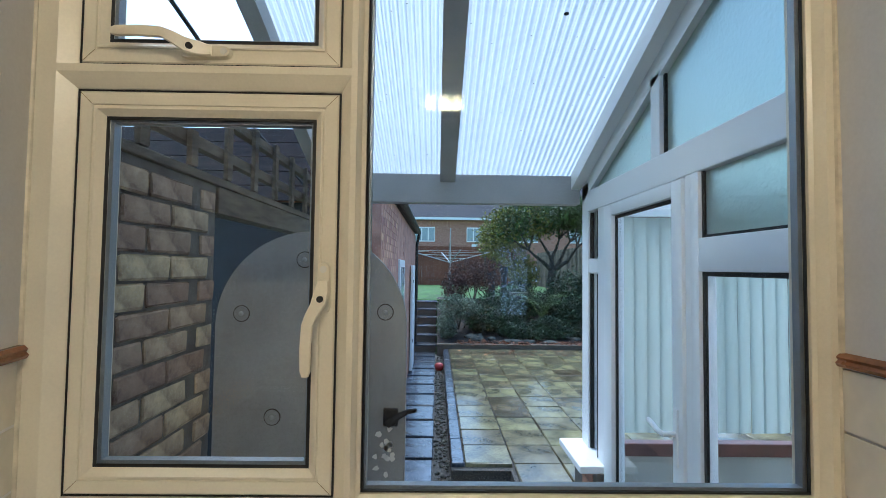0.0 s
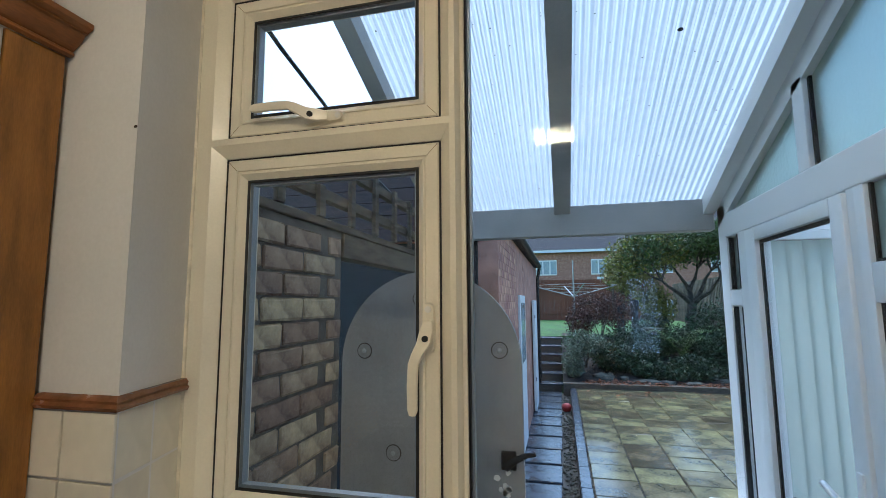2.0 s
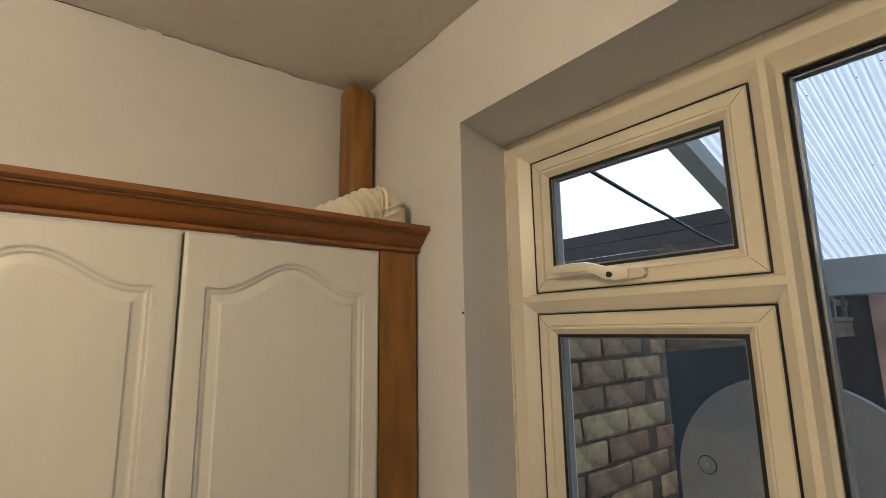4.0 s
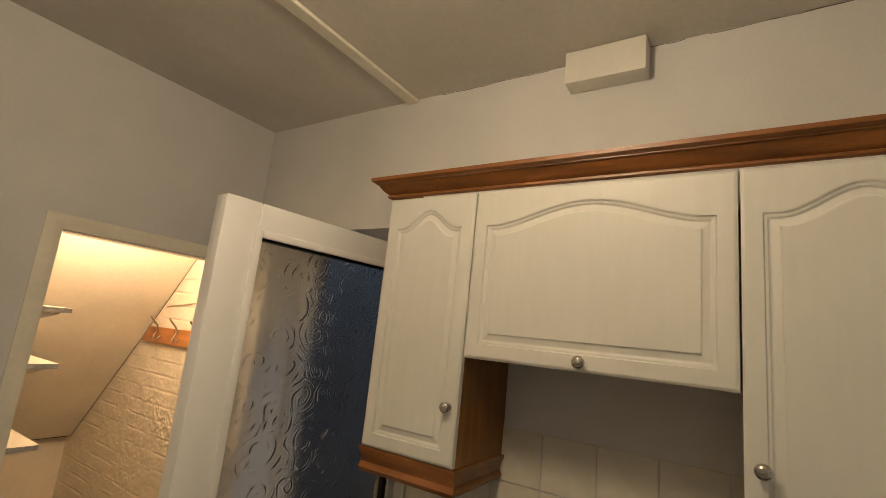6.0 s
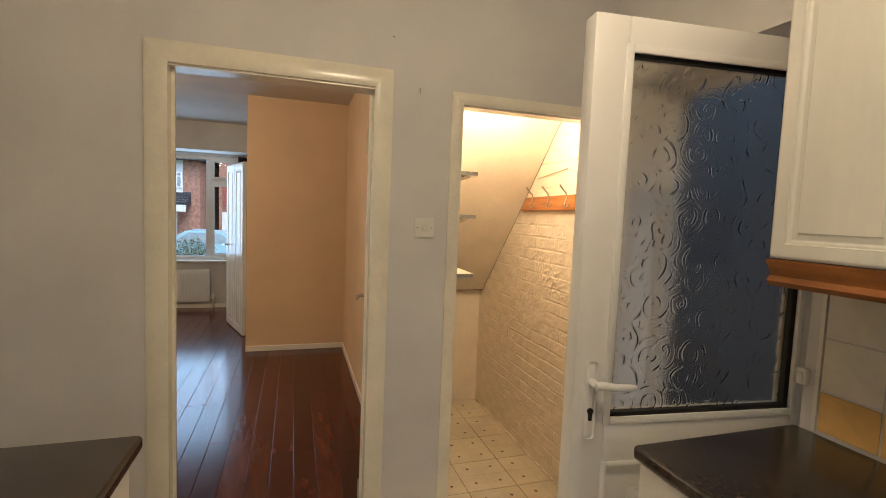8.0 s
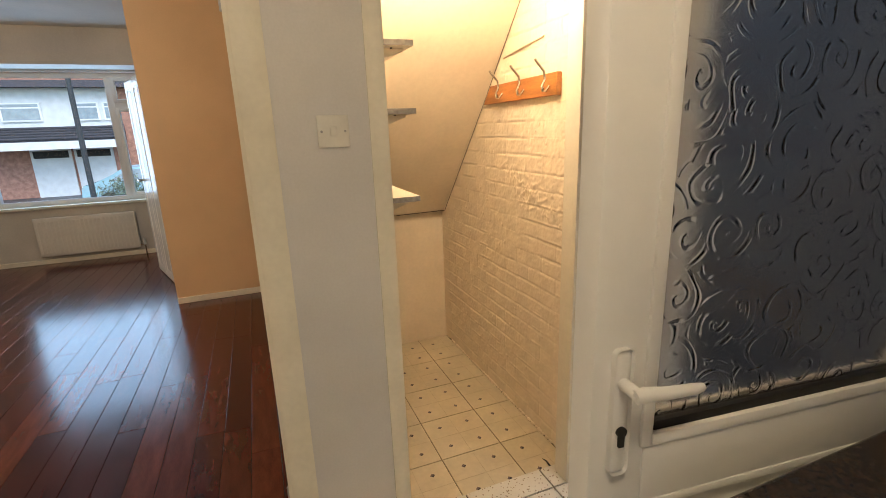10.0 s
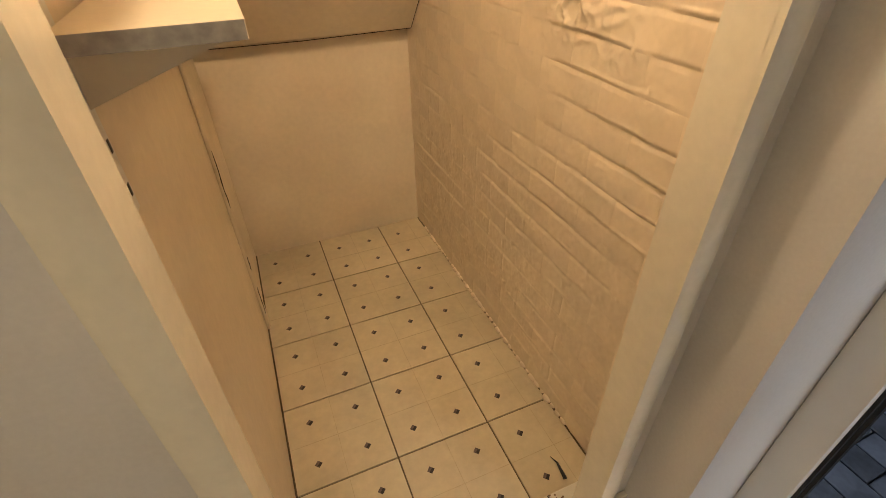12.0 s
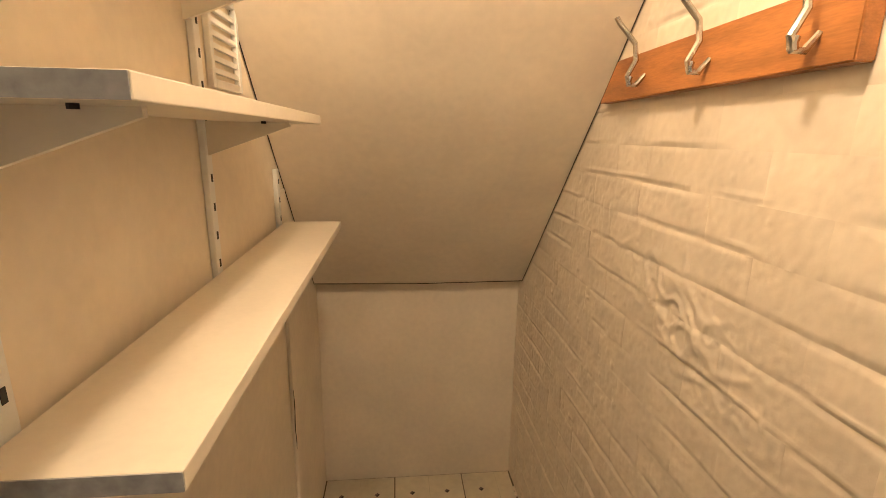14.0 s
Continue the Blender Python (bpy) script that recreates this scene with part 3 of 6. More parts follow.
base_unit(0.012, 0.572, 0.985, 1.36, "white base cabinet with arched panel door by the side door")
for i in range(2):
    base_unit(0.012, 0.572, 1.974 + 0.43 * i, 1.974 + 0.43 * (i + 1), "white base cabinet under the worktop")
for i in range(4):
    base_unit(XE - 0.004, 1.81, 0.66 + 0.54 * i, 0.66 + 0.54 * (i + 1), "white base cabinet under the plain wall worktop")
ck = thing("cooker", (0.3, 1.667, 0), "black freestanding cooker between the base cabinets", "cooker")
BLK = mat("black_enamel", (0.012, 0.012, 0.013), 0.2, 0.2, 10, 0.02)
part("body", boxes((0.03, 0.575, 1.372, 1.963, 0.02, 0.895), bevel=0.006), BLK, ck, "", True)
part("hob", boxes((0.03, 0.59, 1.37, 1.965, 0.897, 0.912), bevel=0.005), BLK, ck, "glossy black hob plate", True)
bm = bmesh.new()
sweep(bm, [(0.6, 1.42, 0.78), (0.615, 1.44, 0.78), (0.615, 1.9, 0.78), (0.6, 1.92, 0.78)], 0.009, 10)
part("door_handle", bm, CHROME, ck, "", True)

# wall tiles behind the worktops
TS = 0.152
tw = mesh_of("tile", boxes((0, 0.004, -TS / 2 + 0.0018, TS / 2 - 0.0018, -TS / 2 + 0.0018, TS / 2 - 0.0018), bevel=0.0012), TILE)
ty = mesh_of("tile", boxes((0, 0.004, -TS / 2 + 0.0028, TS / 2 - 0.0028, -0.056, 0.056), bevel=0.0015), TILE_Y)
for i in range(11):
    yc = 1.033 + TS * (i + 0.5)
    piece("tile", ty, wall_west, (0.0005, yc, 0.972))
    for k in range(3):
        if k < 2 or yc > 1.366:
            piece("tile", tw, wall_west, (0.0005, yc, 1.033 + TS * (k + 0.5)))
solid("tile_edge_strip", boxes((0.0, 0.009, 1.021, 1.032, 0.912, 1.34)), PLASTIC, "white tile edge strip", "trim", "structure")

# ---------------- doors and architraves ----------------
def architrave(name, x0, x1, zt, w, label, y=0.0, t=0.016):
    bm = bmesh.new()
    prof = [(0, 0), (0, t * 0.7), (w * 0.2, t), (w * 0.75, t), (w, t * 0.5), (w, 0)]
    extrude_profile(bm, prof, lambda u, v: (x0 - u, y + v, 0.0), lambda u, v: (x0 - u, y + v, zt + u))
    extrude_profile(bm, prof, lambda u, v: (x1 + u, y + v, 0.0), lambda u, v: (x1 + u, y + v, zt + u))
    extrude_profile(bm, prof, lambda u, v: (x0 - u, y + v, zt + u), lambda u, v: (x1 + u, y + v, zt + u))
    return solid(name, bm, GLOSS, label, "architrave", "structure", smooth=True)


architrave("trim_living_door", 1.133, 1.875, 1.99, 0.076, "cream gloss painted architrave of the living room doorway")
architrave("trim_cupboard", 0.092, 0.75, 1.958, 0.052, "cream gloss painted architrave of the understairs cupboard")
bm = boxes((1.125, 1.133, -0.1, 0.001, 0, 1.99), (1.875, 1.883, -0.1, 0.001, 0, 1.99), (1.125, 1.883, -0.1, 0.001, 1.982, 1.99), (1.133, 1.145, -0.06, -0.045, 0, 1.982), (1.863, 1.875, -0.06, -0.045, 0, 1.982))
solid("door_lining", bm, GLOSS, "cream gloss painted door lining", "door frame", "structure")
bm = boxes((0.086, 0.092, -0.067, 0.001, 0, 1.958), (0.75, 0.756, -0.067, 0.001, 0, 1.958), (0.086, 0.756, -0.067, 0.001, 1.952, 1.964))
solid("cupboard_lining", bm, GLOSS, "cream gloss painted cupboard lining", "door frame", "structure")

# side door frame in the wall, and its leaf standing open
side_frame = thing("door_frame", (-0.16, 0.5, 0), "white upvc frame of the side door", "door frame", kind="structure")
bm = bmesh.new()
for y0, y1 in ((0.13, 0.205), (0.92, 0.985)):
    box(bm, -0.275, -0.205, y0, y1, 0.0, 2.12, 0.005)
box(bm, -0.275, -0.205, 0.205, 0.92, 2.055, 2.12, 0.005)
box(bm, -0.275, -0.205, 0.205, 0.92, -0.01, 0.03, 0.005)
part("jamb", bm, UPVC, side_frame, "", True)
part("gasket", boxes((-0.268, -0.25, 0.205, 0.215, 0.03, 2.055), (-0.232, -0.222, 0.205, 0.211, 0.03, 2.055)), BLACK, side_frame)

gd = new("door_1")
BASE[gd] = Vector((0, 0, 0))
tagged(gd, "open white upvc side door with patterned obscure glass", "door", kind="structure")
DW = 0.862
bm = bmesh.new()
for a in ((0, 0.105, 0.025, 2.048), (DW - 0.105, DW, 0.025, 2.048), (0.105, DW - 0.105, 1.963, 2.048), (0.105, DW - 0.105, 0.78, 0.907), (0.105, DW - 0.105, 0.025, 0.13)):
    box(bm, a[0], a[1], -0.03, 0.03, a[2], a[3], 0.004)
part("leaf_frame", bm, UPVC, gd, "", True)
bm = bmesh.new()
for v0, v1 in ((0.026, 0.036), (-0.036, -0.026)):
    for a in ((0.095, 0.118, 0.897, 1.973), (DW - 0.118, DW - 0.095, 0.897, 1.973), (0.118, DW - 0.118, 0.897, 0.92), (0.118, DW - 0.118, 1.95, 1.973)):
        box(bm, a[0], a[1], v0, v1, a[2], a[3], 0.004)
part("glazing_bead", bm, UPVC, gd, "", True)
bm = bmesh.new()
for a in ((0.105, 0.123, 0.907, 1.963), (DW - 0.121, DW - 0.105, 0.907, 1.963), (0.118, DW - 0.118, 0.907, 0.924), (0.118, DW - 0.118, 1.946, 1.963)):
    box(bm, a[0], a[1], -0.012, 0.012, a[2], a[3])
part("gasket", bm, BLACK, gd)
OBSC = glass_mat("patterned_obscure_glass", 0.16, 0.32, 9.0, (0.80, 0.76, 0.67), True)
part("pane", boxes((0.106, DW - 0.106, -0.004, 0.004, 0.908, 1.962)), OBSC, gd, "patterned obscure glass")
bm = bmesh.new()
box(bm, 0.1, DW - 0.1, -0.016, 0.016, 0.12, 0.79)
for v0, v1 in ((0.014, 0.028), (-0.028, -0.014)):
    box(bm, 0.2, DW - 0.2, v0, v1, 0.22, 0.69, 0.01)
for a in ((0.1, 0.118, 0.125, 0.785), (DW - 0.118, DW - 0.1, 0.125, 0.785), (0.118, DW - 0.118, 0.125, 0.143), (0.118, DW - 0.118, 0.767, 0.785)):
    box(bm, a[0], a[1], 0.016, 0.034, a[2], a[3], 0.005)
part("lower_panel", bm, UPVC, gd, "", True)
bm = bmesh.new()
box(bm, DW - 0.066, DW - 0.032, 0.03, 0.041, 0.862, 1.088, 0.012, 4)
hp = part("handle_plate", bm, UPVC, gd, "", True)
bm = bmesh.new()
cyl(bm, (DW - 0.049, 0.038, 1.03), (DW - 0.049, 0.075, 1.03), 0.011, 0.01, 14)
sweep(bm, [(DW - 0.042, 0.078, 1.03), (DW - 0.06, 0.08, 1.032), (DW - 0.1, 0.078, 1.026), (DW - 0.15, 0.076, 1.022), (DW - 0.168, 0.074, 1.022)], [0.011, 0.012, 0.01, 0.0095, 0.006], 12)
part("lever", bm, UPVC, hp, "", True)
bm = bmesh.new()
cyl(bm, (DW - 0.049, 0.04, 0.945), (DW - 0.049, 0.046, 0.945), 0.009, 0.009, 14)
box(bm, DW - 0.054, DW - 0.044, 0.04, 0.046, 0.918, 0.945)
part("keyhole", bm, BLACK, hp)
for zc in (0.35, 1.1, 1.8):
    bm = bmesh.new()
    box(bm, -0.004, 0.03, 0.028, 0.05, zc - 0.045, zc + 0.045, 0.008, 3)
    part("hinge", bm, UPVC, gd, "", True)
gd.matrix_world = pose(-0.19, 0.885, 0, 0, 0, -6.26)

# living room door leaf, swung back
ld = new("door_2")
BASE[ld] = Vector((0, 0, 0))
tagged(ld, "white painted living room door folded back open", "door", kind="structure")
part("leaf", boxes((0, 0.73, -0.04, 0.0, 0.01, 1.975), bevel=0.002), GLOSS, ld)
bm = bmesh.new()
cyl(bm, (0.68, 0.0, 1.0), (0.68, 0.05, 1.0), 0.01, 0.01, 12)
sweep(bm, [(0.69, 0.05, 1.0), (0.66, 0.052, 1.0), (0.58, 0.05, 1.0)], [0.01, 0.01, 0.008], 10)
part("handle", bm, CHROME, ld, "", True)
for zc in (0.25, 1.78):
    bm = boxes((-0.006, 0.002, -0.038, 0.003, zc - 0.05, zc + 0.05))
    cyl(bm, (-0.006, 0.006, zc - 0.05), (-0.006, 0.006, zc + 0.05), 0.006, 0.006, 10)
    part("hinge", bm, STEEL, ld)
ld.matrix_world = pose(1.138, -0.064, 0, 0, 0, -99)
solid("threshold_strip", boxes((1.133, 1.875, -0.075, -0.03, -0.004, 0.006), bevel=0.003), mat("brass_strip", (0.6, 0.42, 0.16), 0.35, 0.2, 20, 0.1, metal=0.9), "brass threshold strip in the doorway", "threshold", "structure")
# small white contact box beside the side door frame
sb = thing("contact_box", (0.0, 0.99, 1.06), "small white plastic box beside the side door", "contact box")
bm = bmesh.new()
box(bm, 0.0, 0.024, 0.977, 1.004, 1.036, 1.084, 0.005, 3)
part("case", bm, PLASTIC, sb, "", True)
bm = bmesh.new()
box(bm, 0.0235, 0.028, 0.983, 0.998, 1.048, 1.072, 0.002)
part("cover", bm, PLASTIC, sb, "", True)
# skirting
bm = boxes((0.804, 1.055, 0.0005, 0.015, 0, 0.095), (1.953, XE, 0.0005, 0.015, 0, 0.095), (0.001, 0.038, 0.0005, 0.015, 0, 0.095), bevel=0.003)
solid("baseboard", bm, GLOSS, "cream gloss painted skirting board", "skirting", "structure")
# double light switch, nail
sw = thing("light_switch", (0.9, 0.0, 1.42), "cream plastic light switch on the wall", "light switch")
bm = bmesh.new()
box(bm, 0.862, 0.948, 0.0005, 0.009, 1.384, 1.47, 0.003)
part("plate", bm, PLASTIC, sw, "", True)
bm = bmesh.new()
box(bm, 0.896, 0.914, 0.009, 0.014, 1.415, 1.44, 0.002)
part("rocker", bm, PLASTIC, sw)
for xx in (0.873, 0.937):
    bm = bmesh.new()
    cyl(bm, (xx, 0.009, 1.427), (xx, 0.0102, 1.427), 0.0035, 0.0035, 10)
    part("screw", bm, STEEL, sw)
bm = bmesh.new()
sweep(bm, [(0.946, 0.0, 2.005), (0.946, 0.012, 2.004), (0.946, 0.015, 1.996), (0.946, 0.013, 1.986)], 0.002, 6)
solid("nail", bm, STEEL, "small bent nail in the wall", "nail")
# ceiling spot bar
sp = thing("ceiling_light", (LAMP_AT[0], LAMP_AT[1], CH), "white three-spot ceiling light bar", "ceiling light")
part("bar", boxes((1.0, 1.26, 1.52, 1.58, CH - 0.03, CH - 0.001), bevel=0.004), PLASTIC, sp)
BULB = glow("lit_bulb", (1.0, 0.82, 0.58), 25)
for i in range(3):
    xx = 1.06 + 0.07 * i
    bm = bmesh.new()
    cyl(bm, (xx, 1.55, CH - 0.03), (xx, 1.55, CH - 0.1), 0.014, 0.026, 20)
    s = part("spot", bm, PLASTIC, sp, "", True)
    bm = bmesh.new()
    cyl(bm, (xx, 1.55, CH - 0.101), (xx, 1.55, CH - 0.105), 0.024, 0.024, 20)
    part("bulb", bm, BULB, s)


# ---------------- understairs cupboard ----------------
YB = -1.648
XL = 0.788
XB = -0.052
ZC = -0.065
bm = boxes((XL, XL + 0.113, YB - 0.1, -0.066, -0.2, CH), (-0.1, XL, YB - 0.1, YB, -0.2, 1.0))
solid("wall_cupboard", bm, CREAM, "cream painted cupboard walls", "wall", "structure")


def slope_z(y):
    return 0.885 + (y + 1.582) * 1.1


bm = bmesh.new()
# soffit of the stairs, in section along y
prof = [(YB, 0.883), (-1.582, 0.885), (-1.0, slope_z(-1.0) - 0.012), (-0.491, 2.085), (-0.36, 2.2), (-0.36, 2.4), (YB, 2.4)]
extrude_profile(bm, prof, lambda u, v: (XB + 0.004, u, v), lambda u, v: (XL - 0.002, u, v))
solid("stair_soffit", bm, CREAM, "cream painted sloping underside of the stairs", "ceiling", "structure")
solid("ceiling_cupboard", boxes((XB, XL, -0.36, -0.066, 2.2, 2.4)), CREAM, "cream cupboard ceiling over the doorway", "ceiling", "structure")
solid("floor_cupboard", boxes((-0.1, XL, YB, -0.1, -0.2, ZC - 0.006)), mat("vinyl_seam", (0.13, 0.10, 0.06), 0.8, 0.2, 20, 0.1), "cupboard floor bed under vinyl tiles", "floor", "structure")
# black joint lines where slope meets walls
JOINT = mat("dark_joint", (0.05, 0.035, 0.025), 0.9, 0.2, 20, 0)
bm = bmesh.new()
sweep(bm, [(XB + 0.008, -1.582, 0.884), (XB + 0.008, -1.0, slope_z(-1.0) - 0.014), (XB + 0.008, -0.49, 2.083)], 0.0013, 6)
sweep(bm, [(XL - 0.003, -1.582, 0.884), (XL - 0.003, -1.0, slope_z(-1.0) - 0.014), (XL - 0.003, -0.49, 2.083)], 0.0013, 6)
sweep(bm, [(XB + 0.008, -1.584, 0.882), (0.4, -1.586, 0.876), (XL - 0.003, -1.584, 0.882)], 0.0016, 6)
solid("soffit_joint", bm, JOINT, "dark open joint round the stair soffit", "joint", "structure")
solid("pipe_boxing", boxes((XL - 0.012, XL, -1.17, -1.11, ZC, 1.3), bevel=0.004), CREAM, "cream upright batten on the cupboard wall", "batten", "structure")

# painted brick wall: bricks stand slightly out of the mortar
CREAM_B = mat("cream_painted_brick", (0.80, 0.70, 0.55), 0.42, 0.05, 4.0, 0.4, 60, depth=0.003)
wall_brick = solid("wall_brick", boxes((-0.09, XB - 0.006, YB, -0.067, ZC - 0.1, 2.2)), CREAM_B, "cream painted brick cupboard wall with old plaster lumps", "wall", "structure")


def brick_mesh(seed, L, H, D, material, rough=0.003, bevel=0.006):
    r = random.Random(seed)
    bm = bmesh.new()
    box(bm, 0, D, -L / 2, L / 2, -H / 2, H / 2, bevel, 1)
    for v in bm.verts:
        v.co += Vector((r.uniform(-rough, rough), r.uniform(-rough, rough), r.uniform(-rough, rough)))
    return mesh_of("brick", bm, material)


CR, CL = 0.0752, 0.225
RW = np.random.RandomState(7)
LATTICE = RW.rand(97, 97)


def wobble(y, z, size):
    """Smooth noise from -1 to 1 with features of that size."""
    u, v = np.asarray(y) / size + 311.0, np.asarray(z) / size + 217.0
    i, j = np.floor(u).astype(int), np.floor(v).astype(int)
    fu, fv = smooth01(u - i), smooth01(v - j)
    g = [[LATTICE[(i + p) % 97, (j + q) % 97] for q in (0, 1)] for p in (0, 1)]
    return 2 * ((g[0][0] * (1 - fu) + g[1][0] * fu) * (1 - fv) + (g[0][1] * (1 - fu) + g[1][1] * fu) * fv) - 1


PROUD, WORN = RW.rand(60, 40), RW.rand(60, 40)


def paint_relief(y, z):
    """How far the thickly painted bricks and smeared joints stand out at (y, z)."""
    sag = 0.004 * wobble(y, z * 0.3, 0.25) + 0.0015 * wobble(y, z, 0.05)
    v = (z - ZC + sag) / CR
    k = np.floor(v).astype(int)
    w = (y - YB + 0.003 * wobble(y, z, 0.06)) / CL - np.where(k % 2 == 1, 0.5, 0.0)
    i = np.floor(w).astype(int)
    dz = np.minimum(v - k, 1 - (v - k)) * CR
    dy = np.minimum(w - i, 1 - (w - i)) * CL
    bed = np.clip(0.42 + 0.85 * wobble(y, z, 0.17) + 0.35 * wobble(y, z * 2, 0.045), 0.0, 1.2)
    upright_ = np.clip(0.02 + 0.8 * wobble(y + 3, z, 0.2), 0.0, 0.8)
    h = 0.0034 + 0.0014 * PROUD[k % 60, i % 40]
    h = h - 0.0036 * bed * (1 - smooth01((dz - 0.0015) / 0.008))
    h = h - 0.0026 * upright_ * (1 - smooth01((dy - 0.001) / 0.007))
    low = np.where(v - k < 0.5, dz, 1.0)
    h = h + 0.0028 * np.clip(wobble(y, z + 5, 0.11) * 1.6, 0, 1) * np.exp(-((low - 0.009) / 0.0035) ** 2)
    h = h + 0.0011 * wobble(y, z, 0.05) + 0.0006 * wobble(y, z, 0.016) + 0.0004 * wobble(y, z, 0.007)
    smear = np.exp(-((y + 0.55) / 0.19) ** 2 - ((z - 1.13 + 0.3 * (y + 0.55)) / 0.08) ** 2)
    crease = np.clip(1 - 3.0 * np.abs(wobble(y + 0.6 * z, z - 0.5 * y, 0.055)), 0, 1) + 0.7 * np.clip(1 - 4 * np.abs(wobble(y - 0.4 * z, z + 0.7 * y, 0.031)), 0, 1)
    h = h + smear * (0.0005 + 0.0058 * crease + 0.0012 * wobble(y, z, 0.011))
    drip = np.clip(wobble(y, z, 0.028) - 0.78, 0, 1) * 0.012
    return np.clip(h + drip, -0.004, 0.017)


for k in range(30):
    z0, z1 = ZC + CR * k, min(ZC + CR * (k + 1), 2.2)
    shift = 0.5 if k % 2 else 0.0
    for i in range(-1, 8):
        y0, y1 = max(YB, YB + CL * (i + shift)), min(-0.067, YB + CL * (i + 1 + shift))
        if y1 - y0 < 0.004 or z0 - 0.03 > slope_z(y1) or z1 <= z0:
            continue
        ny, nz = max(2, int((y1 - y0) / 0.0042)), 18
        Y, Z = np.meshgrid(np.linspace(y0, y1, ny + 1), np.linspace(z0, z1, nz + 1))
        H = paint_relief(Y, Z)
        yc, zc = (y0 + y1) / 2, (z0 + z1) / 2
        me = bpy.data.meshes.new("brick")
        me.from_pydata([(H[b_, a_], Y[b_, a_] - yc, Z[b_, a_] - zc) for b_ in range(nz + 1) for a_ in range(ny + 1)], [], [(b_ * (ny + 1) + a_, b_ * (ny + 1) + a_ + 1, (b_ + 1) * (ny + 1) + a_ + 1, (b_ + 1) * (ny + 1) + a_) for b_ in range(nz) for a_ in range(ny)])
        me.materials.append(CREAM_B)
        me.shade_smooth()
        piece("brick", me, wall_brick, (XB, yc, zc))
# lumps and runs of old plaster, thick paint
bm = bmesh.new()
r = random.Random(9)
for n in range(40):
    y = -0.3 - 1.25 * n / 40
    ball(bm, (XB + 0.006, y, ZC + 0.006), r.uniform(0.006, 0.014), 8, (1, 1.5, 0.8))
for v_ in bm.verts:
    v_.co.x = XB + 0.001 + (v_.co.x - XB) * 0.9
p = part("plaster_lumps", bm, CREAM_B, wall_brick, "thick painted-over plaster lumps", True)
tagged(p, kind="stuff")
bm = bmesh.new()
sweep(bm, [(XB + 0.007, -0.42, 1.775), (XB + 0.008, -0.6, 1.755), (XB + 0.007, -0.76, 1.735)], 0.004, 6)
solid("cable", bm, mat("painted_cable", (0.6, 0.48, 0.33), 0.5, 0.1), "thin cable clipped along the brick wall", "cable")

# vinyl tiles with small diamonds
VINYL = vary(mat("cream_vinyl", (0.62, 0.55, 0.40), 0.35, 0.1, 3.0, 0.08, 40, depth=0.001), 0.05)
DIAM = mat("dark_diamond", (0.025, 0.018, 0.02), 0.4, 0.3, 90, 0)
DIAM2 = mat("mauve_diamond", (0.13, 0.095, 0.09), 0.4, 0.2, 90, 0)
LINE = mat("printed_line", (0.52, 0.45, 0.31), 0.4, 0.1, 20, 0)
TV = 0.304
xe = [XL - 0.004, 0.48, 0.176, XB + 0.006]
ye = [-0.098, -0.397, -0.7, -1.002, -1.309, YB + 0.006]
for j in range(5):
    for i in range(3):
        x1, x0, y1, y0 = xe[i] - 0.0026, xe[i + 1] + 0.0026, ye[j] - 0.0026, ye[j + 1] + 0.0026
        t = part("vinyl_tile", boxes((x0, x1, y0, y1, ZC - 0.006, ZC)), VINYL, bpy.data.objects["floor_cupboard"])
        ax, ay = xe[i] if i else 0.48 + TV, (ye[j + 1] + TV) if j < 4 else -1.309
        bm, bm2, bl = bmesh.new(), bmesh.new(), bmesh.new()
        for a in (0.25, 0.75):
            for b in (0.25, 0.75):
                cx, cy = ax - TV * a, ay - TV * b
                if not (x0 + 0.012 < cx < x1 - 0.012 and y0 + 0.012 < cy < y1 - 0.012):
                    continue
                for dx, dy, w in ((-1, 0, bm), (1, 0, bm2), (0, -1, bm2), (0, 1, bm)):
                    d = 0.0078
                    c = (cx + dx * d * 0.75, cy + dy * d * 0.75)
                    vs = [w.verts.new((c[0] + ex * d * 0.8, c[1] + ey * d * 0.8, ZC + 0.0006)) for ex, ey in ((-1, 0), (0, -1), (1, 0), (0, 1))]
                    w.faces.new(vs)
        if len(bm.faces):
            part("diamond", bm, DIAM, t)
            part("diamond", bm2, DIAM2, t)
        else:
            bm.free(), bm2.free()
        if x0 + 0.02 < ax - TV / 2 < x1 - 0.02:
            box(bl, ax - TV / 2 - 0.0008, ax - TV / 2 + 0.0008, y0 + 0.002, y1 - 0.002, ZC - 0.001, ZC + 0.0004)
        if y0 + 0.02 < ay - TV / 2 < y1 - 0.02:
            box(bl, x0 + 0.002, x1 - 0.002, ay - TV / 2 - 0.0008, ay - TV / 2 + 0.0008, ZC - 0.001, ZC + 0.0004)
        part("printed_line", bl, LINE, t)

# speckled kitchen tiles
SPECK = mat("speckled_terrazzo_tile", (0.70, 0.68, 0.62), 0.25, 0.04, 5, 0.04, 60, depth=0.001)
nt = SPECK.node_tree
b = nt.nodes["Principled BSDF"]
src = b.inputs["Base Color"].links[0].from_socket
vo = nt.nodes.new("ShaderNodeTexVoronoi")
vo.inputs["Scale"].default_value = 75
tc = nt.nodes.new("ShaderNodeTexCoord")
geo = nt.nodes.new("ShaderNodeNewGeometry")
nt.links.new(geo.outputs["Position"], vo.inputs["Vector"])
cr = nt.nodes.new("ShaderNodeValToRGB")
cr.color_ramp.elements[0].position, cr.color_ramp.elements[1].position = 0.18, 0.26
cr.color_ramp.elements[0].color, cr.color_ramp.elements[1].color = (1, 1, 1, 1), (0, 0, 0, 1)
nt.links.new(vo.outputs["Distance"], cr.inputs[0])
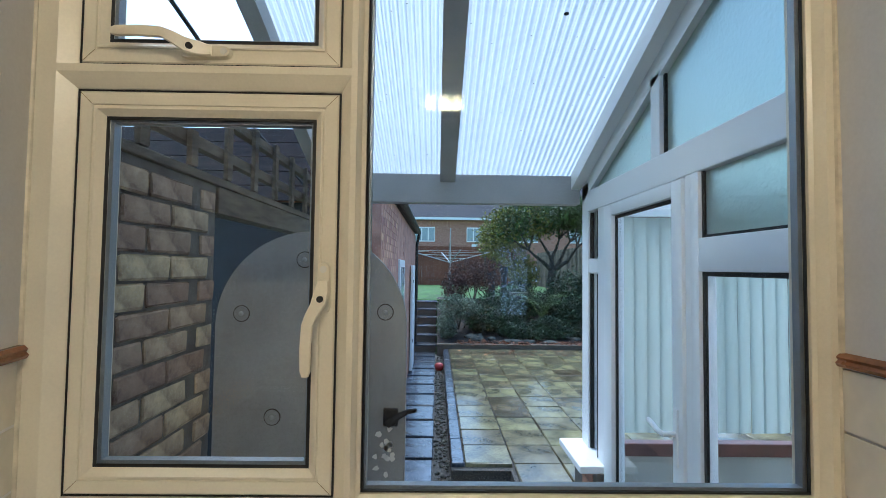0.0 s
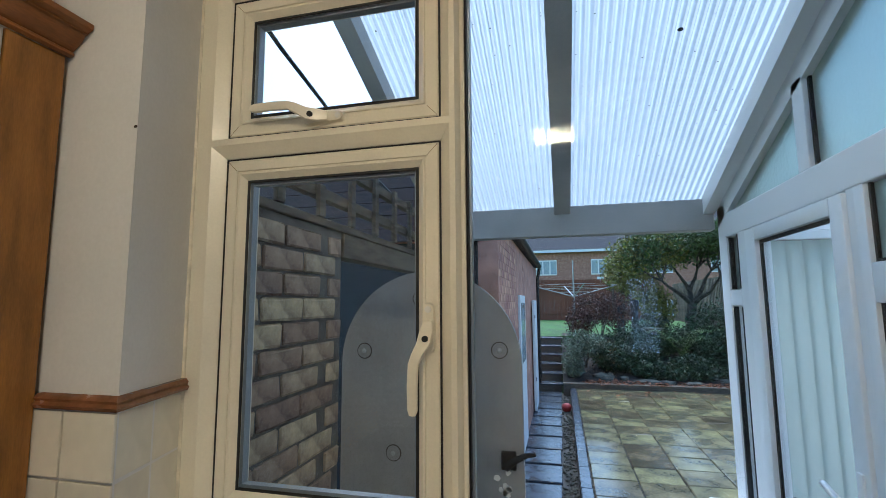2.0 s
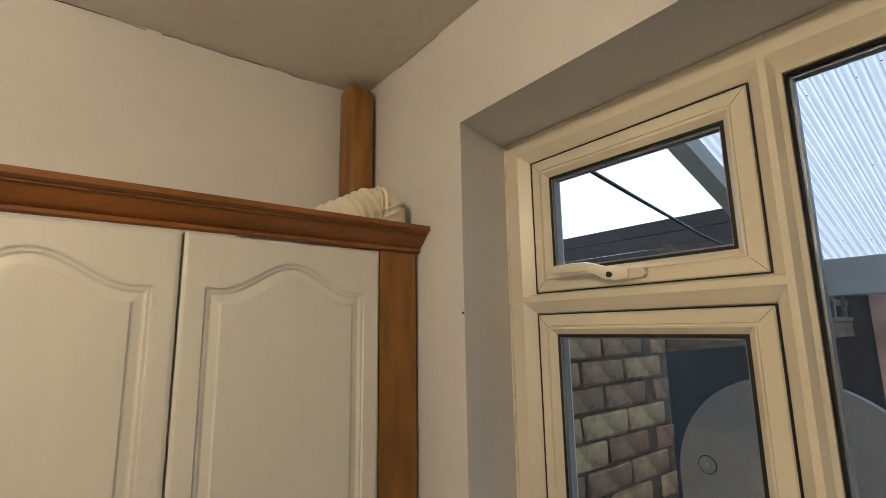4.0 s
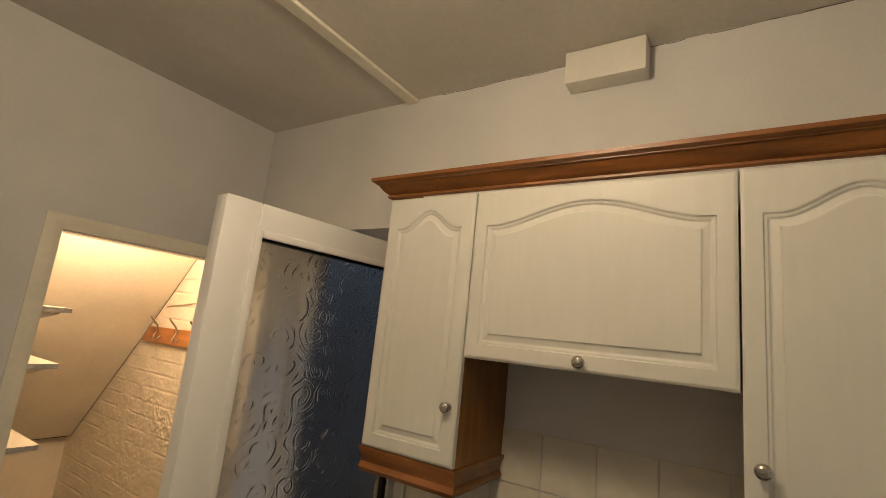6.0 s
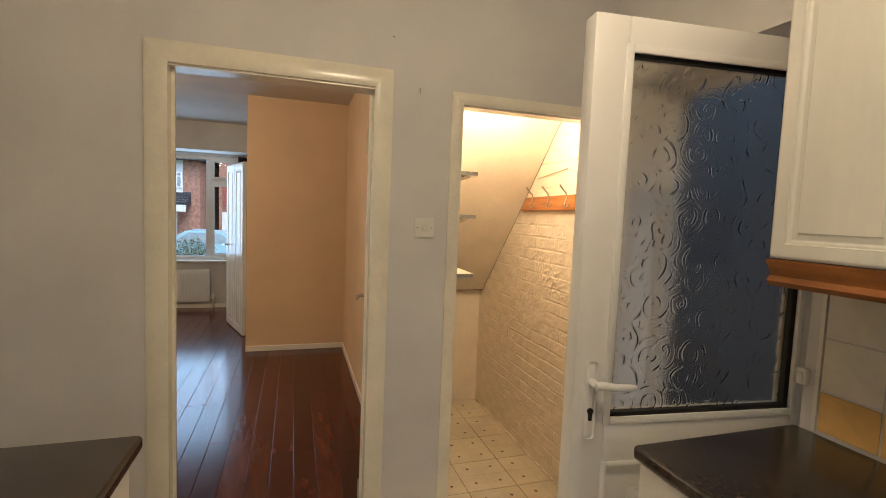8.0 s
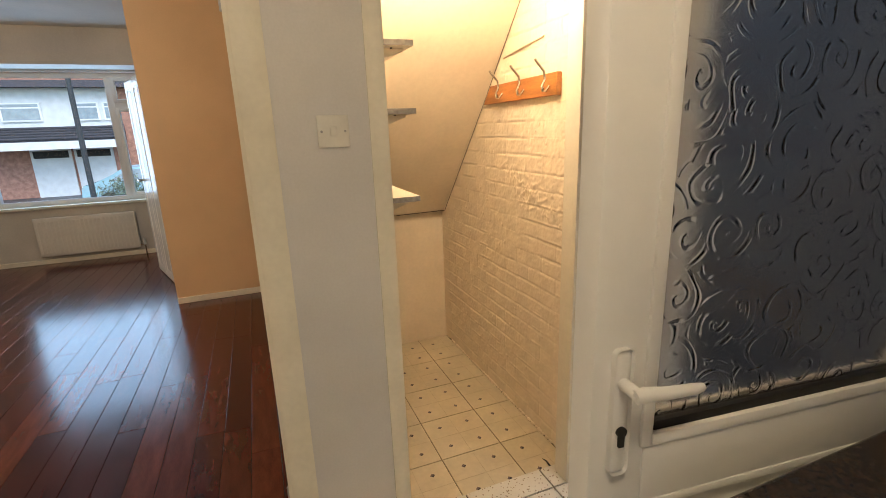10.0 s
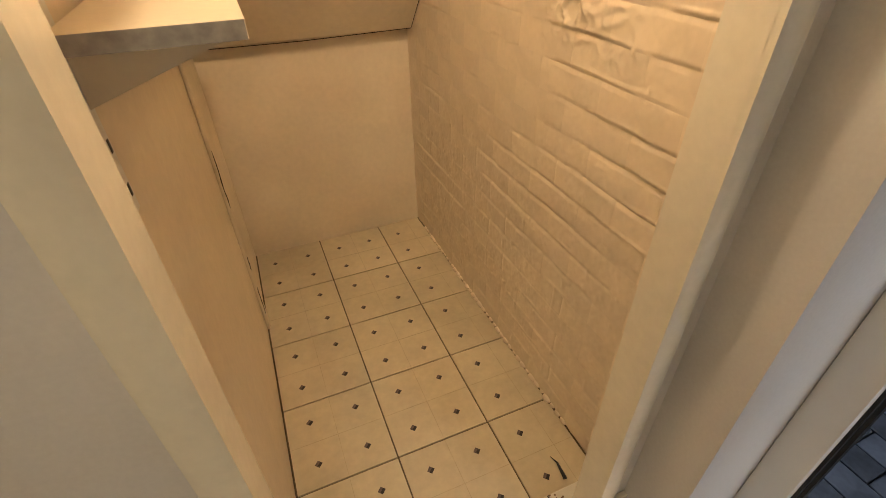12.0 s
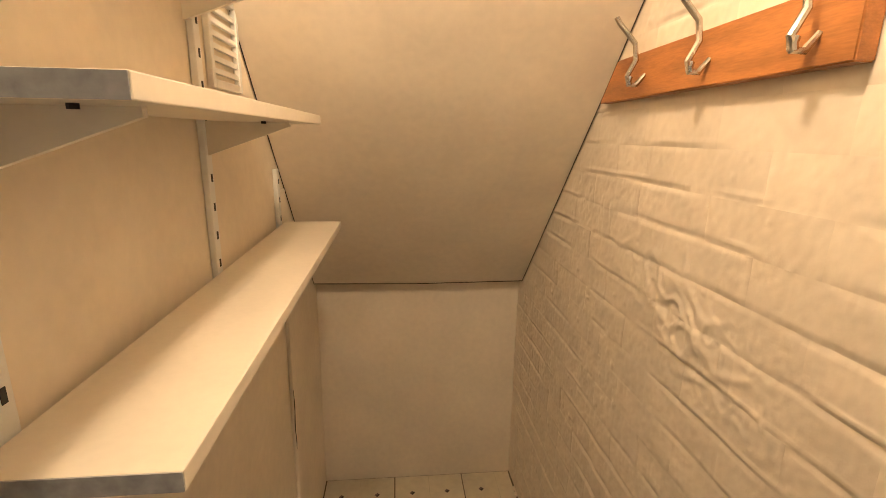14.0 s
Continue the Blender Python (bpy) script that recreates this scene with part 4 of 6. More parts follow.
mx = nt.nodes.new("ShaderNodeMix")
mx.data_type = "RGBA"
nt.links.new(cr.outputs[0], mx.inputs["Factor"])
nt.links.new(src, mx.inputs["A"])
mx.inputs["B"].default_value = (0.22, 0.16, 0.11, 1)
nt.links.new(mx.outputs["Result"], b.inputs["Base Color"])
KT = 0.343
km = mesh_of("floor_tile", boxes((-KT / 2 + 0.003, KT / 2 - 0.003, -KT / 2 + 0.003, KT / 2 - 0.003, -0.009, 0.0), bevel=0.0015), SPECK)
ks = mesh_of("floor_tile", boxes((-KT / 2 + 0.003, KT / 2 - 0.003, -0.053, 0.053, -0.009, 0.0), bevel=0.0015), SPECK)
for i in range(-1, 7):
    for j in range(0, 8):
        xc, yc = 0.494 + KT * (i - 0.5), 0.012 + KT * (j + 0.5)
        if xc + KT / 2 < XE + 0.12 and xc > -0.2:
            piece("floor_tile", km, floor, (xc, yc, 0))
for i in range(-1, 2):
    piece("floor_tile", ks, floor, (0.494 + KT * (i - 0.5), 0.012 - 0.057, 0))

# shelves on slotted uprights
SHELF = mat("white_melamine", (0.78, 0.70, 0.56), 0.35, 0.04, 6, 0.04)
# shelf ends get a grey colour for the cool kitchen daylight they catch
SHELF_END_DAYLIT = mat("daylit_shelf_end", (0.42, 0.40, 0.38), 0.7, 0.15, 60, 0.2)


def upright(y, z0, z1):
    u = thing("shelf_upright", (XL, y, z0), "white slotted steel shelf upright", "shelf upright", "shelf uprights")
    part("rail", boxes((XL - 0.012, XL - 0.0005, y - 0.012, y + 0.012, z0, z1), bevel=0.002), PLASTIC, u)
    k = z0 + 0.02
    while k < z1 - 0.02:
        piece("slot", SLOT, u, (XL - 0.0123, y, k))
        k += 0.05


SLOT = mesh_of("slot", boxes((-0.0005, 0.0005, -0.004, 0.002, 0, 0.014)), BLACK)
upright(-0.172, 1.02, 2.0)
upright(-0.645, 1.05, 1.78)
upright(-1.1, 1.1, 1.36)


def shelf(z, y0, y1, xf, ys):
    s = thing("shelf", ((xf + XL) / 2, (y0 + y1) / 2, z), "cream melamine shelf on steel brackets", "shelf", "cupboard shelves")
    part("board", boxes((xf, XL - 0.014, y0 + 0.001, y1, z - 0.018, z), bevel=0.0012), SHELF, s)
    part("end_face", boxes((xf + 0.001, XL - 0.015, y1 - 0.0005, y1 + 0.001, z - 0.0175, z - 0.0005)), SHELF_END_DAYLIT, s, "board end coloured grey for the daylight on it")
    for y in ys:
        bm = bmesh.new()
        extrude_profile(bm, [(XL - 0.012, z - 0.019), (xf + 0.02, z - 0.019), (xf + 0.02, z - 0.026), (XL - 0.012, z - 0.075)], lambda u, v: (u, y - 0.004, v), lambda u, v: (u, y + 0.004, v))
        b = part("bracket", bm, SHELF, s)
        bm = bmesh.new()
        cyl(bm, (xf + 0.06, y + 0.012, z - 0.018), (xf + 0.06, y + 0.012, z - 0.022), 0.004, 0.004, 8)
        part("screw", bm, BLACK, b)


shelf(1.211, -1.141, -0.119, 0.62, (-0.172, -0.645, -1.1))
shelf(1.49, -0.85, -0.119, 0.62, (-0.172, -0.645))
shelf(1.69, -0.668, -0.119, 0.62, (-0.172, -0.6))
# louvred vent on the shelf wall
v = thing("wall_vent", (XL, -0.78, 1.53), "white plastic louvred wall vent", "vent")
bm = bmesh.new()
for a in ((-0.86, -0.845, 1.53, 1.7), (-0.715, -0.7, 1.53, 1.7), (-0.845, -0.715, 1.53, 1.545), (-0.845, -0.715, 1.685, 1.7)):
    box(bm, XL - 0.012, XL - 0.0005, a[0], a[1], a[2], a[3], 0.002)
part("frame", bm, PLASTIC, v)
for k in range(6):
    bm = bmesh.new()
    box(bm, XL - 0.01, XL - 0.003, -0.845, -0.715, 1.555 + 0.021 * k, 1.564 + 0.021 * k)
    part("slat", bm, PLASTIC, v)

# coat hooks
hk = thing("coat_rack", (XB + 0.005, -0.65, 1.57), "orange stained wooden coat rack with three hooks", "coat rack")
bm = bmesh.new()
extrude_profile(bm, [(-0.93, 1.532), (-0.855, 1.617), (-0.29, 1.624), (-0.29, 1.537)], lambda u, v: (XB + 0.0045, u, v), lambda u, v: (XB + 0.03, u, v))
bmesh.ops.bevel(bm, geom=list(bm.edges), offset=0.002, segments=2, affect="EDGES")
part("board", bm, mat("orange_stained_pine", (0.50, 0.20, 0.055), 0.35, 0.2, 5, 0.1, 50, stretch=(4, 1, 8)), hk)
for y in (-0.73, -0.535, -0.34):
    bm = bmesh.new()
    sweep(bm, [(XB + 0.006 + p_, y, q_ + 0.01) for p_, q_ in ((0.024, 1.565), (0.04, 1.545), (0.055, 1.545), (0.06, 1.56), (0.045, 1.59), (0.05, 1.62), (0.085, 1.655), (0.092, 1.665))], [0.004, 0.005, 0.005, 0.005, 0.005, 0.005, 0.005, 0.005], 8)
    sweep(bm, [(XB + 0.06, y, 1.57), (XB + 0.062, y, 1.562), (XB + 0.06, y, 1.555)], 0.006, 8)
    h = part("hook", bm, CHROME, hk, "", True)
    bm = boxes((XB + 0.024, XB + 0.027, y - 0.009, y + 0.009, 1.56, 1.61), bevel=0.001)
    part("plate", bm, CHROME, h)
# bulb holder above the cupboard doorway
cl = thing("cupboard_light", (0.40, -0.17, 2.2), "bare bulb in a white ceiling batten holder", "lamp")
bm = bmesh.new()
cyl(bm, (0.40, -0.17, 2.2), (0.40, -0.17, 2.15), 0.03, 0.022, 16)
part("holder", bm, PLASTIC, cl, "", True)
bm = bmesh.new()
ball(bm, (0.40, -0.17, 2.1), 0.028, 16)
part("bulb", bm, glow("lit_warm_bulb", (1.0, 0.7, 0.4), 20), cl, "", True)

# ---------------- living room ----------------
LX0, LX1, LYW = 0.917, 4.4, -5.45
LC = 2.58
bm = boxes((XL + 0.115, LX0, -3.14, -0.1, 0, LC), (XL + 0.115, 1.897, -3.25, -3.14, 0, LC), (1.797, 1.897, -3.5, -3.25, 0, LC), (1.797, 1.897, -4.32, -3.5, 2.03, LC), (1.797, 1.897, LYW, -4.32, 0, LC))
solid("wall_living_west", bm, PEACH, "peach painted living room walls", "wall", "structure")
solid("wall_living_east", boxes((LX1, LX1 + 0.1, LYW, 0, 0, LC)), PEACH, "peach painted living room wall", "wall", "structure")
solid("wall_living_north", boxes((XE + 0.1, LX1, -0.1, 0, 0, LC)), PEACH, "peach painted living room wall by the kitchen", "wall", "structure")
FX0, FX1, FZ0, FZ1 = 2.2, 3.95, 0.69, 2.18
bm = boxes((1.897, LX1, LYW - 0.28, LYW, -0.2, FZ0), (1.897, LX1, LYW - 0.28, LYW, FZ1, LC), (1.897, FX0, LYW - 0.28, LYW, FZ0, FZ1), (FX1, LX1, LYW - 0.28, LYW, FZ0, FZ1))
solid("wall_living_south", bm, CEIL, "cream painted wall under the front window", "wall", "structure")
solid("window_downstand", boxes((1.9, LX1, LYW + 0.001, LYW + 0.42, 2.21, LC)), CEIL, "off-white painted downstand over the front window", "wall", "structure")
solid("ceiling_living", boxes((XL + 0.115, LX1, LYW, -0.101, LC, LC + 0.1)), CEIL, "off-white living room ceiling", "ceiling", "structure")
solid("ceiling_hall", boxes((-0.3, 1.797, LYW, -3.25, 2.4, 2.5)), CEIL, "plain hall ceiling", "ceiling", "structure")
solid("wall_hall", boxes((-0.3, -0.2, LYW, -1.6, -0.2, 2.5), (-0.3, 1.797, LYW - 0.1, LYW, -0.2, 2.5)), PAINT, "plain white hall walls", "wall", "structure")
lf = solid("floor_living", boxes((XL + 0.115, LX1, -3.2, -0.1, -0.2, -0.006), (-0.3, LX1, LYW, -3.2, -0.2, -0.006)), mat("floor_shadow_gap", (0.02, 0.008, 0.006), 0.6, 0.2), "living room floor bed under laminate", "floor", "structure")
LAM = vary(mat("dark_cherry_laminate", (0.10, 0.022, 0.014), 0.17, 0.18, 4.0, 0.04, 40, stretch=(6, 1, 1), depth=0.0006), 0.42, 0.008)
pm = mesh_of("plank", boxes((-0.0618, 0.0618, -0.599, 0.599, -0.006, 0.0), bevel=0.0012), LAM)
rng = random.Random(3)
for i in range(27):
    x = LX0 + 0.065 + 0.1255 * i
    y = -0.119
    first = rng.uniform(0.25, 1.2)
    while y > LYW and not (x < 1.85 and y < -3.2):
        L = min(first, y - LYW)
        o = piece("plank", pm, lf, (x, y - L / 2, 0.0))
        o.scale = (1, (L - 0.001) / 1.199, 1)
        y -= L
        first = 1.2
bm = boxes((LX0, LX0 + 0.014, -3.125, -0.9, 0, 0.055), (LX0, 1.897, -3.139, -3.125, 0, 0.055), (2.05, LX1, LYW, LYW + 0.014, 0, 0.055), bevel=0.003)
solid("baseboard", bm, GLOSS, "cream gloss living room skirting board", "skirting", "structure")
# front window
fw = thing("window_2", (3.0, LYW - 0.1, FZ0), "white upvc front window of the living room", "window", kind="structure")
bm = bmesh.new()
fy0, fy1 = LYW - 0.14, LYW - 0.07
rect_frame(bm, FX0, FX1, FZ0, FZ1, fy0, fy1, 0.055)
MX = 2.62
box(bm, MX - 0.035, MX + 0.035, fy0, fy1, FZ0 + 0.055, FZ1 - 0.055, 0.004)
box(bm, FX0 + 0.055, MX - 0.035, fy0, fy1, 1.78, 1.85, 0.004)
part("window_frame", bm, UPVC, fw, "", True)
for a in ((FX0 + 0.05, MX - 0.03, FZ0 + 0.05, 1.785), (FX0 + 0.05, MX - 0.03, 1.845, FZ1 - 0.05)):
    bm = bmesh.new()
    rect_frame(bm, a[0], a[1], a[2], a[3], fy0 + 0.01, fy1 + 0.012, 0.04)
    part("casement", bm, UPVC, fw, "", True)
for a in ((FX0 + 0.05, MX - 0.03, FZ0 + 0.05, FZ1 - 0.05), (MX + 0.03, FX1 - 0.05, FZ0 + 0.05, FZ1 - 0.05)):
    g = part("pane", boxes((a[0], a[1], LYW - 0.105, LYW - 0.101, a[2], a[3])), GLASS, fw)
    g.visible_shadow = False
part("window_sill", boxes((FX0 - 0.05, FX1 + 0.05, LYW - 0.07, LYW + 0.06, FZ0 - 0.03, FZ0 + 0.002), bevel=0.006), GLOSS, fw, "", True)
# radiator
rd = thing("radiator", (2.9, LYW + 0.06, 0.08), "white panel radiator under the front window", "radiator")
bm = bmesh.new()
box(bm, 2.58, 3.6, LYW + 0.035, LYW + 0.085, 0.1, 0.56, 0.012, 3)
part("panel", bm, PLASTIC, rd, "", True)
rib = mesh_of("rib", boxes((-0.011, 0.011, -0.001, 0.006, -0.19, 0.19), bevel=0.003), PLASTIC)
for k in range(24):
    piece("rib", rib, rd, (2.61 + 0.042 * k, LYW + 0.085, 0.33))
bm = bmesh.new()
sweep(bm, [(2.58, LYW + 0.06, 0.13), (2.53, LYW + 0.06, 0.13), (2.53, LYW + 0.06, 0.0)], 0.008, 8)
part("pipe", bm, CHROME, rd, "", True)
bm = bmesh.new()
cyl(bm, (2.53, LYW + 0.06, 0.13), (2.53, LYW + 0.06, 0.21), 0.018, 0.015, 12)
part("valve", bm, PLASTIC, rd, "", True)
# hall door standing open
hd = new("door_3")
BASE[hd] = Vector((0, 0, 0))
tagged(hd, "white panelled hall door standing open", "door", kind="structure")
panel_door("leaf_upper", 0.0, 0.40, 0.01, 1.98, lambda u, w, z: (u, w, z), hd, GLOSS, arch=False, margin=0.08, thick=0.04, res=0.008)
panel_door("leaf_lower", 0.40, 0.80, 0.01, 1.98, lambda u, w, z: (u, w, z), hd, GLOSS, arch=False, margin=0.08, thick=0.04, res=0.008)
bm = bmesh.new()
cyl(bm, (0.74, 0.04, 1.0), (0.74, 0.09, 1.0), 0.012, 0.012, 12)
sweep(bm, [(0.75, 0.09, 1.0), (0.7, 0.092, 1.0), (0.63, 0.09, 1.0)], 0.009, 8)
part("handle", bm, CHROME, hd, "", True)
hd.matrix_world = pose(1.955, -3.75, 0, 0, 0, -71)
CURT = mat("dark_curtain_cloth", (0.06, 0.05, 0.06), 0.9, 0.2, 10, 0.3, 120)
bm = bmesh.new()
rows = []
for k in range(2):
    rows.append([bm.verts.new((2.06 + 0.16 * i / 30, LYW + 0.05 + 0.018 * math.sin(i * 1.25), 0.62 + 1.56 * k)) for i in range(31)])
for i in range(30):
    bm.faces.new((rows[0][i], rows[0][i + 1], rows[1][i + 1], rows[1][i]))
bmesh.ops.solidify(bm, geom=list(bm.faces), thickness=0.004)
solid("curtain", bm, CURT, "dark curtain gathered beside the front window", "curtain", smooth=True)
# flush ceiling lamp added out of sight to brighten the living room
ll = thing("added_living_room_lamp", (3.0, -1.5, LC), "added unseen ceiling lamp that brightens the living room", "ceiling light")
bm = bmesh.new()
cyl(bm, (3.0, -1.5, LC), (3.0, -1.5, LC - 0.03), 0.14, 0.14, 24)
part("base", bm, PLASTIC, ll, "", True)
bm = bmesh.new()
ball(bm, (3.0, -1.5, LC - 0.03), 0.13, 20, (1, 1, 0.45))
part("shade", bm, glow("added_lit_lamp_shade", (1.0, 0.84, 0.62), 2.0), ll, "", True)
# hairline crack where the wall meets the ceiling, and small old marks on the plaster
bm = bmesh.new()
r = random.Random(51)
y, seg = 1.0, []
while y < 2.74:
    if r.random() < 0.86:
        seg.append((0.0015, y, CH - 0.002 - r.random() ** 2 * 0.004))
    if len(seg) > 3 and (r.random() < 0.12 or y > 2.7):
        sweep(bm, seg, [0.0004 + 0.0007 * r.random() for _ in seg], 4)
        seg = []
    y += 0.03
for x in (0.2, 0.55, 0.95):
    sweep(bm, [(x + 0.03 * k, YN - 0.0012, CH - 0.002 - 0.002 * r.random()) for k in range(7)], 0.0006, 4)
tagged(solid("plaster_crack", bm, JOINT, "hairline dark crack along the ceiling edge", "crack", "structure"))
for nm, at, axis in (("wall_mark", (1.42, 0.001, 2.33), "y"), ("wall_mark", (0.446, YN - 0.001, 1.985), "y"), ("wall_mark", (1.06, 0.001, 2.2), "y"), ("wall_mark", (XB + 0.004, -0.32, 1.9), "x")):
    bm = bmesh.new()
    ball(bm, at, 0.004, 8, (1, 0.3, 0.7) if axis == "y" else (0.3, 1, 0.7))
    solid(nm, bm, JOINT, "small dark plug hole in the plaster", "wall mark", "structure")
# open crack beside the batten on the shelf wall
bm = bmesh.new()
r = random.Random(77)
for z0, z1 in ((0.02, 0.16), (0.24, 0.3), (0.5, 0.7)):
    sweep(bm, [(XL - 0.0125 + r.uniform(-0.001, 0.001), -1.107 + r.uniform(-0.003, 0.003), z0 + (z1 - z0) * k / 6) for k in range(7)], [0.0004, 0.0014, 0.0012, 0.0018, 0.0012, 0.0014, 0.0004], 5)
solid("plaster_crack", bm, JOINT, "dark open crack in the cupboard corner", "crack", "structure")
# loose scrap of vinyl at the cupboard threshold
bm = bmesh.new()
sweep(bm, [(0.055, -0.14, ZC + 0.004), (0.05, -0.19, ZC + 0.006), (0.058, -0.215, ZC + 0.004)], [0.006, 0.003, 0.001], 6)
solid("floor_scrap", bm, BLACK, "small dark curl of debris on vinyl", "debris")


# ---------------- back garden ----------------
BRICK_M = vary(mat("weathered_brick", (0.44, 0.34, 0.23), 0.9, 0.3, 14, 0.6, 70, tint=(0.20, 0.14, 0.105)), 0.32, 0.022)
BRICK_RED = mat("red_brick", (0.46, 0.24, 0.17), 0.9, 0.25, 6, 0.4, 50, tint=(0.26, 0.13, 0.095))
MORTAR = mat("grey_mortar", (0.17, 0.15, 0.13), 0.95, 0.2, 15, 0.4, 80)
WOOD_G = mat("weathered_grey_timber", (0.15, 0.12, 0.085), 0.8, 0.3, 6, 0.3, 60, stretch=(6, 1, 6))
WOOD_B = mat("brown_stained_boards", (0.075, 0.042, 0.036), 0.6, 0.25, 6, 0.2, 60, stretch=(1, 8, 8))
FENCE = vary(mat("red_brown_fence", (0.22, 0.075, 0.04), 0.8, 0.25, 5, 0.2, 60), 0.15)
SLAB = vary(mat("wet_sandstone_slab", (0.22, 0.185, 0.095), 0.13, 0.35, 3, 0.5, 30, tint=(0.035, 0.035, 0.028)), 0.38, 0.02)
SLATE = vary(mat("wet_blue_slab", (0.10, 0.12, 0.15), 0.22, 0.35, 6, 0.35, 40), 0.2)
SOIL = mat("dark_soil", (0.035, 0.027, 0.02), 0.9, 0.4, 10, 0.8, 60, depth=0.02)
GRAVEL = mat("wet_gravel", (0.09, 0.08, 0.065), 0.6, 0.5, 60, 0.8, 140, depth=0.02)
GREY = mat("grey_painted_metal", (0.30, 0.30, 0.29), 0.55, 0.1, 5, 0.1, 80)
GRASS = mat("lawn_grass", (0.07, 0.17, 0.025), 0.9, 0.35, 3, 0.6, 90, depth=0.02)
BARK = mat("grey_bark", (0.10, 0.085, 0.065), 0.9, 0.35, 10, 0.7, 60, depth=0.01)
ROOF_D = mat("dark_roof_tiles", (0.05, 0.05, 0.06), 0.8, 0.3, 10, 0.4, 40)


def leafmat(name, col, tint=None):
    m = mat(name, col, 0.5, 0.35, 4, 0.0, 30, tint=tint)
    nt = m.node_tree
    b = nt.nodes["Principled BSDF"]
    src = b.inputs["Base Color"].links[0].from_socket
    g = nt.nodes.new("ShaderNodeNewGeometry")
    h = nt.nodes.new("ShaderNodeHueSaturation")
    mr = nt.nodes.new("ShaderNodeMapRange")
    mr.inputs["To Min"].default_value, mr.inputs["To Max"].default_value = 0.5, 1.6
    nt.links.new(g.outputs["Random Per Island"], mr.inputs[0])
    nt.links.new(mr.outputs[0], h.inputs["Value"])
    nt.links.new(src, h.inputs["Color"])
    nt.links.new(h.outputs[0], b.inputs["Base Color"])
    b.inputs["Subsurface Weight"].default_value = 0.0
    return m


LEAF_G = leafmat("green_leaves", (0.075, 0.13, 0.025))
LEAF_Y = leafmat("yellow_green_leaves", (0.22, 0.22, 0.03))
LEAF_D = leafmat("dark_evergreen_leaves", (0.04, 0.075, 0.026))
LEAF_V = leafmat("variegated_leaves", (0.20, 0.25, 0.16))
LEAF_R = leafmat("red_brown_leaves", (0.10, 0.04, 0.03))
LEAF_F = leafmat("fern_fronds", (0.12, 0.20, 0.04))
LEAF_O = leafmat("fallen_orange_leaves", (0.32, 0.12, 0.05))


def leaves(bm, blobs, n, size, seed, flat=0.0):
    """Small folded leaves scattered through clumps (x, y, z, rx, ry, rz), denser at each clump's skin."""
    r = random.Random(seed)
    for k in range(n):
        cx, cy, cz, rx, ry, rz = blobs[r.randrange(len(blobs))]
        d = Vector((r.gauss(0, 1), r.gauss(0, 1), r.gauss(0, 1))).normalized() * (r.uniform(0.25, 1.0) ** 0.6) * (0.85 + 0.3 * r.random())
        p = Vector((cx + d.x * rx, cy + d.y * ry, cz + d.z * rz))
        s = size * r.uniform(0.5, 1.3)
        a = Vector((r.gauss(0, 1), r.gauss(0, 1), r.gauss(0, 1) * (1 - flat))).normalized()
        b = a.orthogonal().normalized()
        b.rotate(Matrix.Rotation(r.uniform(0, 6.28), 3, a))
        n_ = a.cross(b) * 0.25
        v = [bm.verts.new(p + a * s), bm.verts.new(p + b * s * 0.45 + n_ * s), bm.verts.new(p - a * s), bm.verts.new(p - b * s * 0.45 + n_ * s)]
        bm.faces.new((v[0], v[1], v[2]))
        bm.faces.new((v[0], v[2], v[3]))


def bush(name, at, blobs, n, size, material, label, seed, stems=6):
    t = thing(name, at, label, "shrub")
    bm = bmesh.new()
    r = random.Random(seed)
    for k in range(stems):
        b = blobs[k % len(blobs)]
        tip = (b[0] + r.gauss(0, b[3] * 0.4), b[1] + r.gauss(0, b[4] * 0.4), b[2] + b[5] * 0.6)
        mid = ((at[0] + tip[0]) / 2 + r.gauss(0, 0.05), (at[1] + tip[1]) / 2, (at[2] + tip[2]) / 2 + 0.05)
        sweep(bm, [at, mid, tip], [0.014, 0.009, 0.003], 5)
    part("stems", bm, BARK, t)
    bm = bmesh.new()
    leaves(bm, blobs, n, size, seed)
    part("foliage", bm, material, t)
    return t


# ground: one sheet to the horizon, stepped up behind the patio
bm = boxes((-400, 400, -400, 400, -1.3, -0.95))
solid("ground", bm, GRASS, "distant level ground", "ground", "structure")
bm = boxes((-1.9, 9.0, 3.13, 13.0, -0.94, -0.29), (-3.2, -0.28, -7.0, 3.13, -0.94, -0.29))
yard = solid("yard", bm, GRAVEL, "wet gravel and soil yard behind the house", "ground", "structure")
solid("lawn", boxes((-6, 14.0, 15.2, 27.0, -0.94, 0.8)), GRASS, "green lawn above the retaining bank", "lawn", "structure")
bm = bmesh.new()
g = bmesh.ops.create_grid(bm, x_segments=60, y_segments=24, size=0.5)["verts"]
for v in g:
    x, y = 1.12 + (v.co.x + 0.5) * 9.0, 12.9 + (v.co.y + 0.5) * 3.0
    v.co = Vector((x, y, -0.1 + 0.9 * min(1, (y - 12.9) / 2.4) + 0.10 * noise.noise((x * 1.5, y * 1.5, 0)) + 0.05 * noise.noise((x * 6, y * 6, 2))))
solid("planting_bank", bm, SOIL, "dark soil bank with rockery", "flower bed", "structure", smooth=True)
solid("bank_edge", boxes((1.12, 9.0, 12.72, 12.9, -0.3, -0.02), bevel=0.01), WOOD_G, "low dark sleeper edging of the bank", "edging", "structure")

# patio slabs
patio = solid("pavement_patio", boxes((1.26, 8.0, 6.55, 12.72, -0.5, -0.16), (1.8, 8.0, 6.05, 6.55, -0.5, -0.16)), GRAVEL, "raised patio bed", "patio", "structure")
rng = random.Random(12)


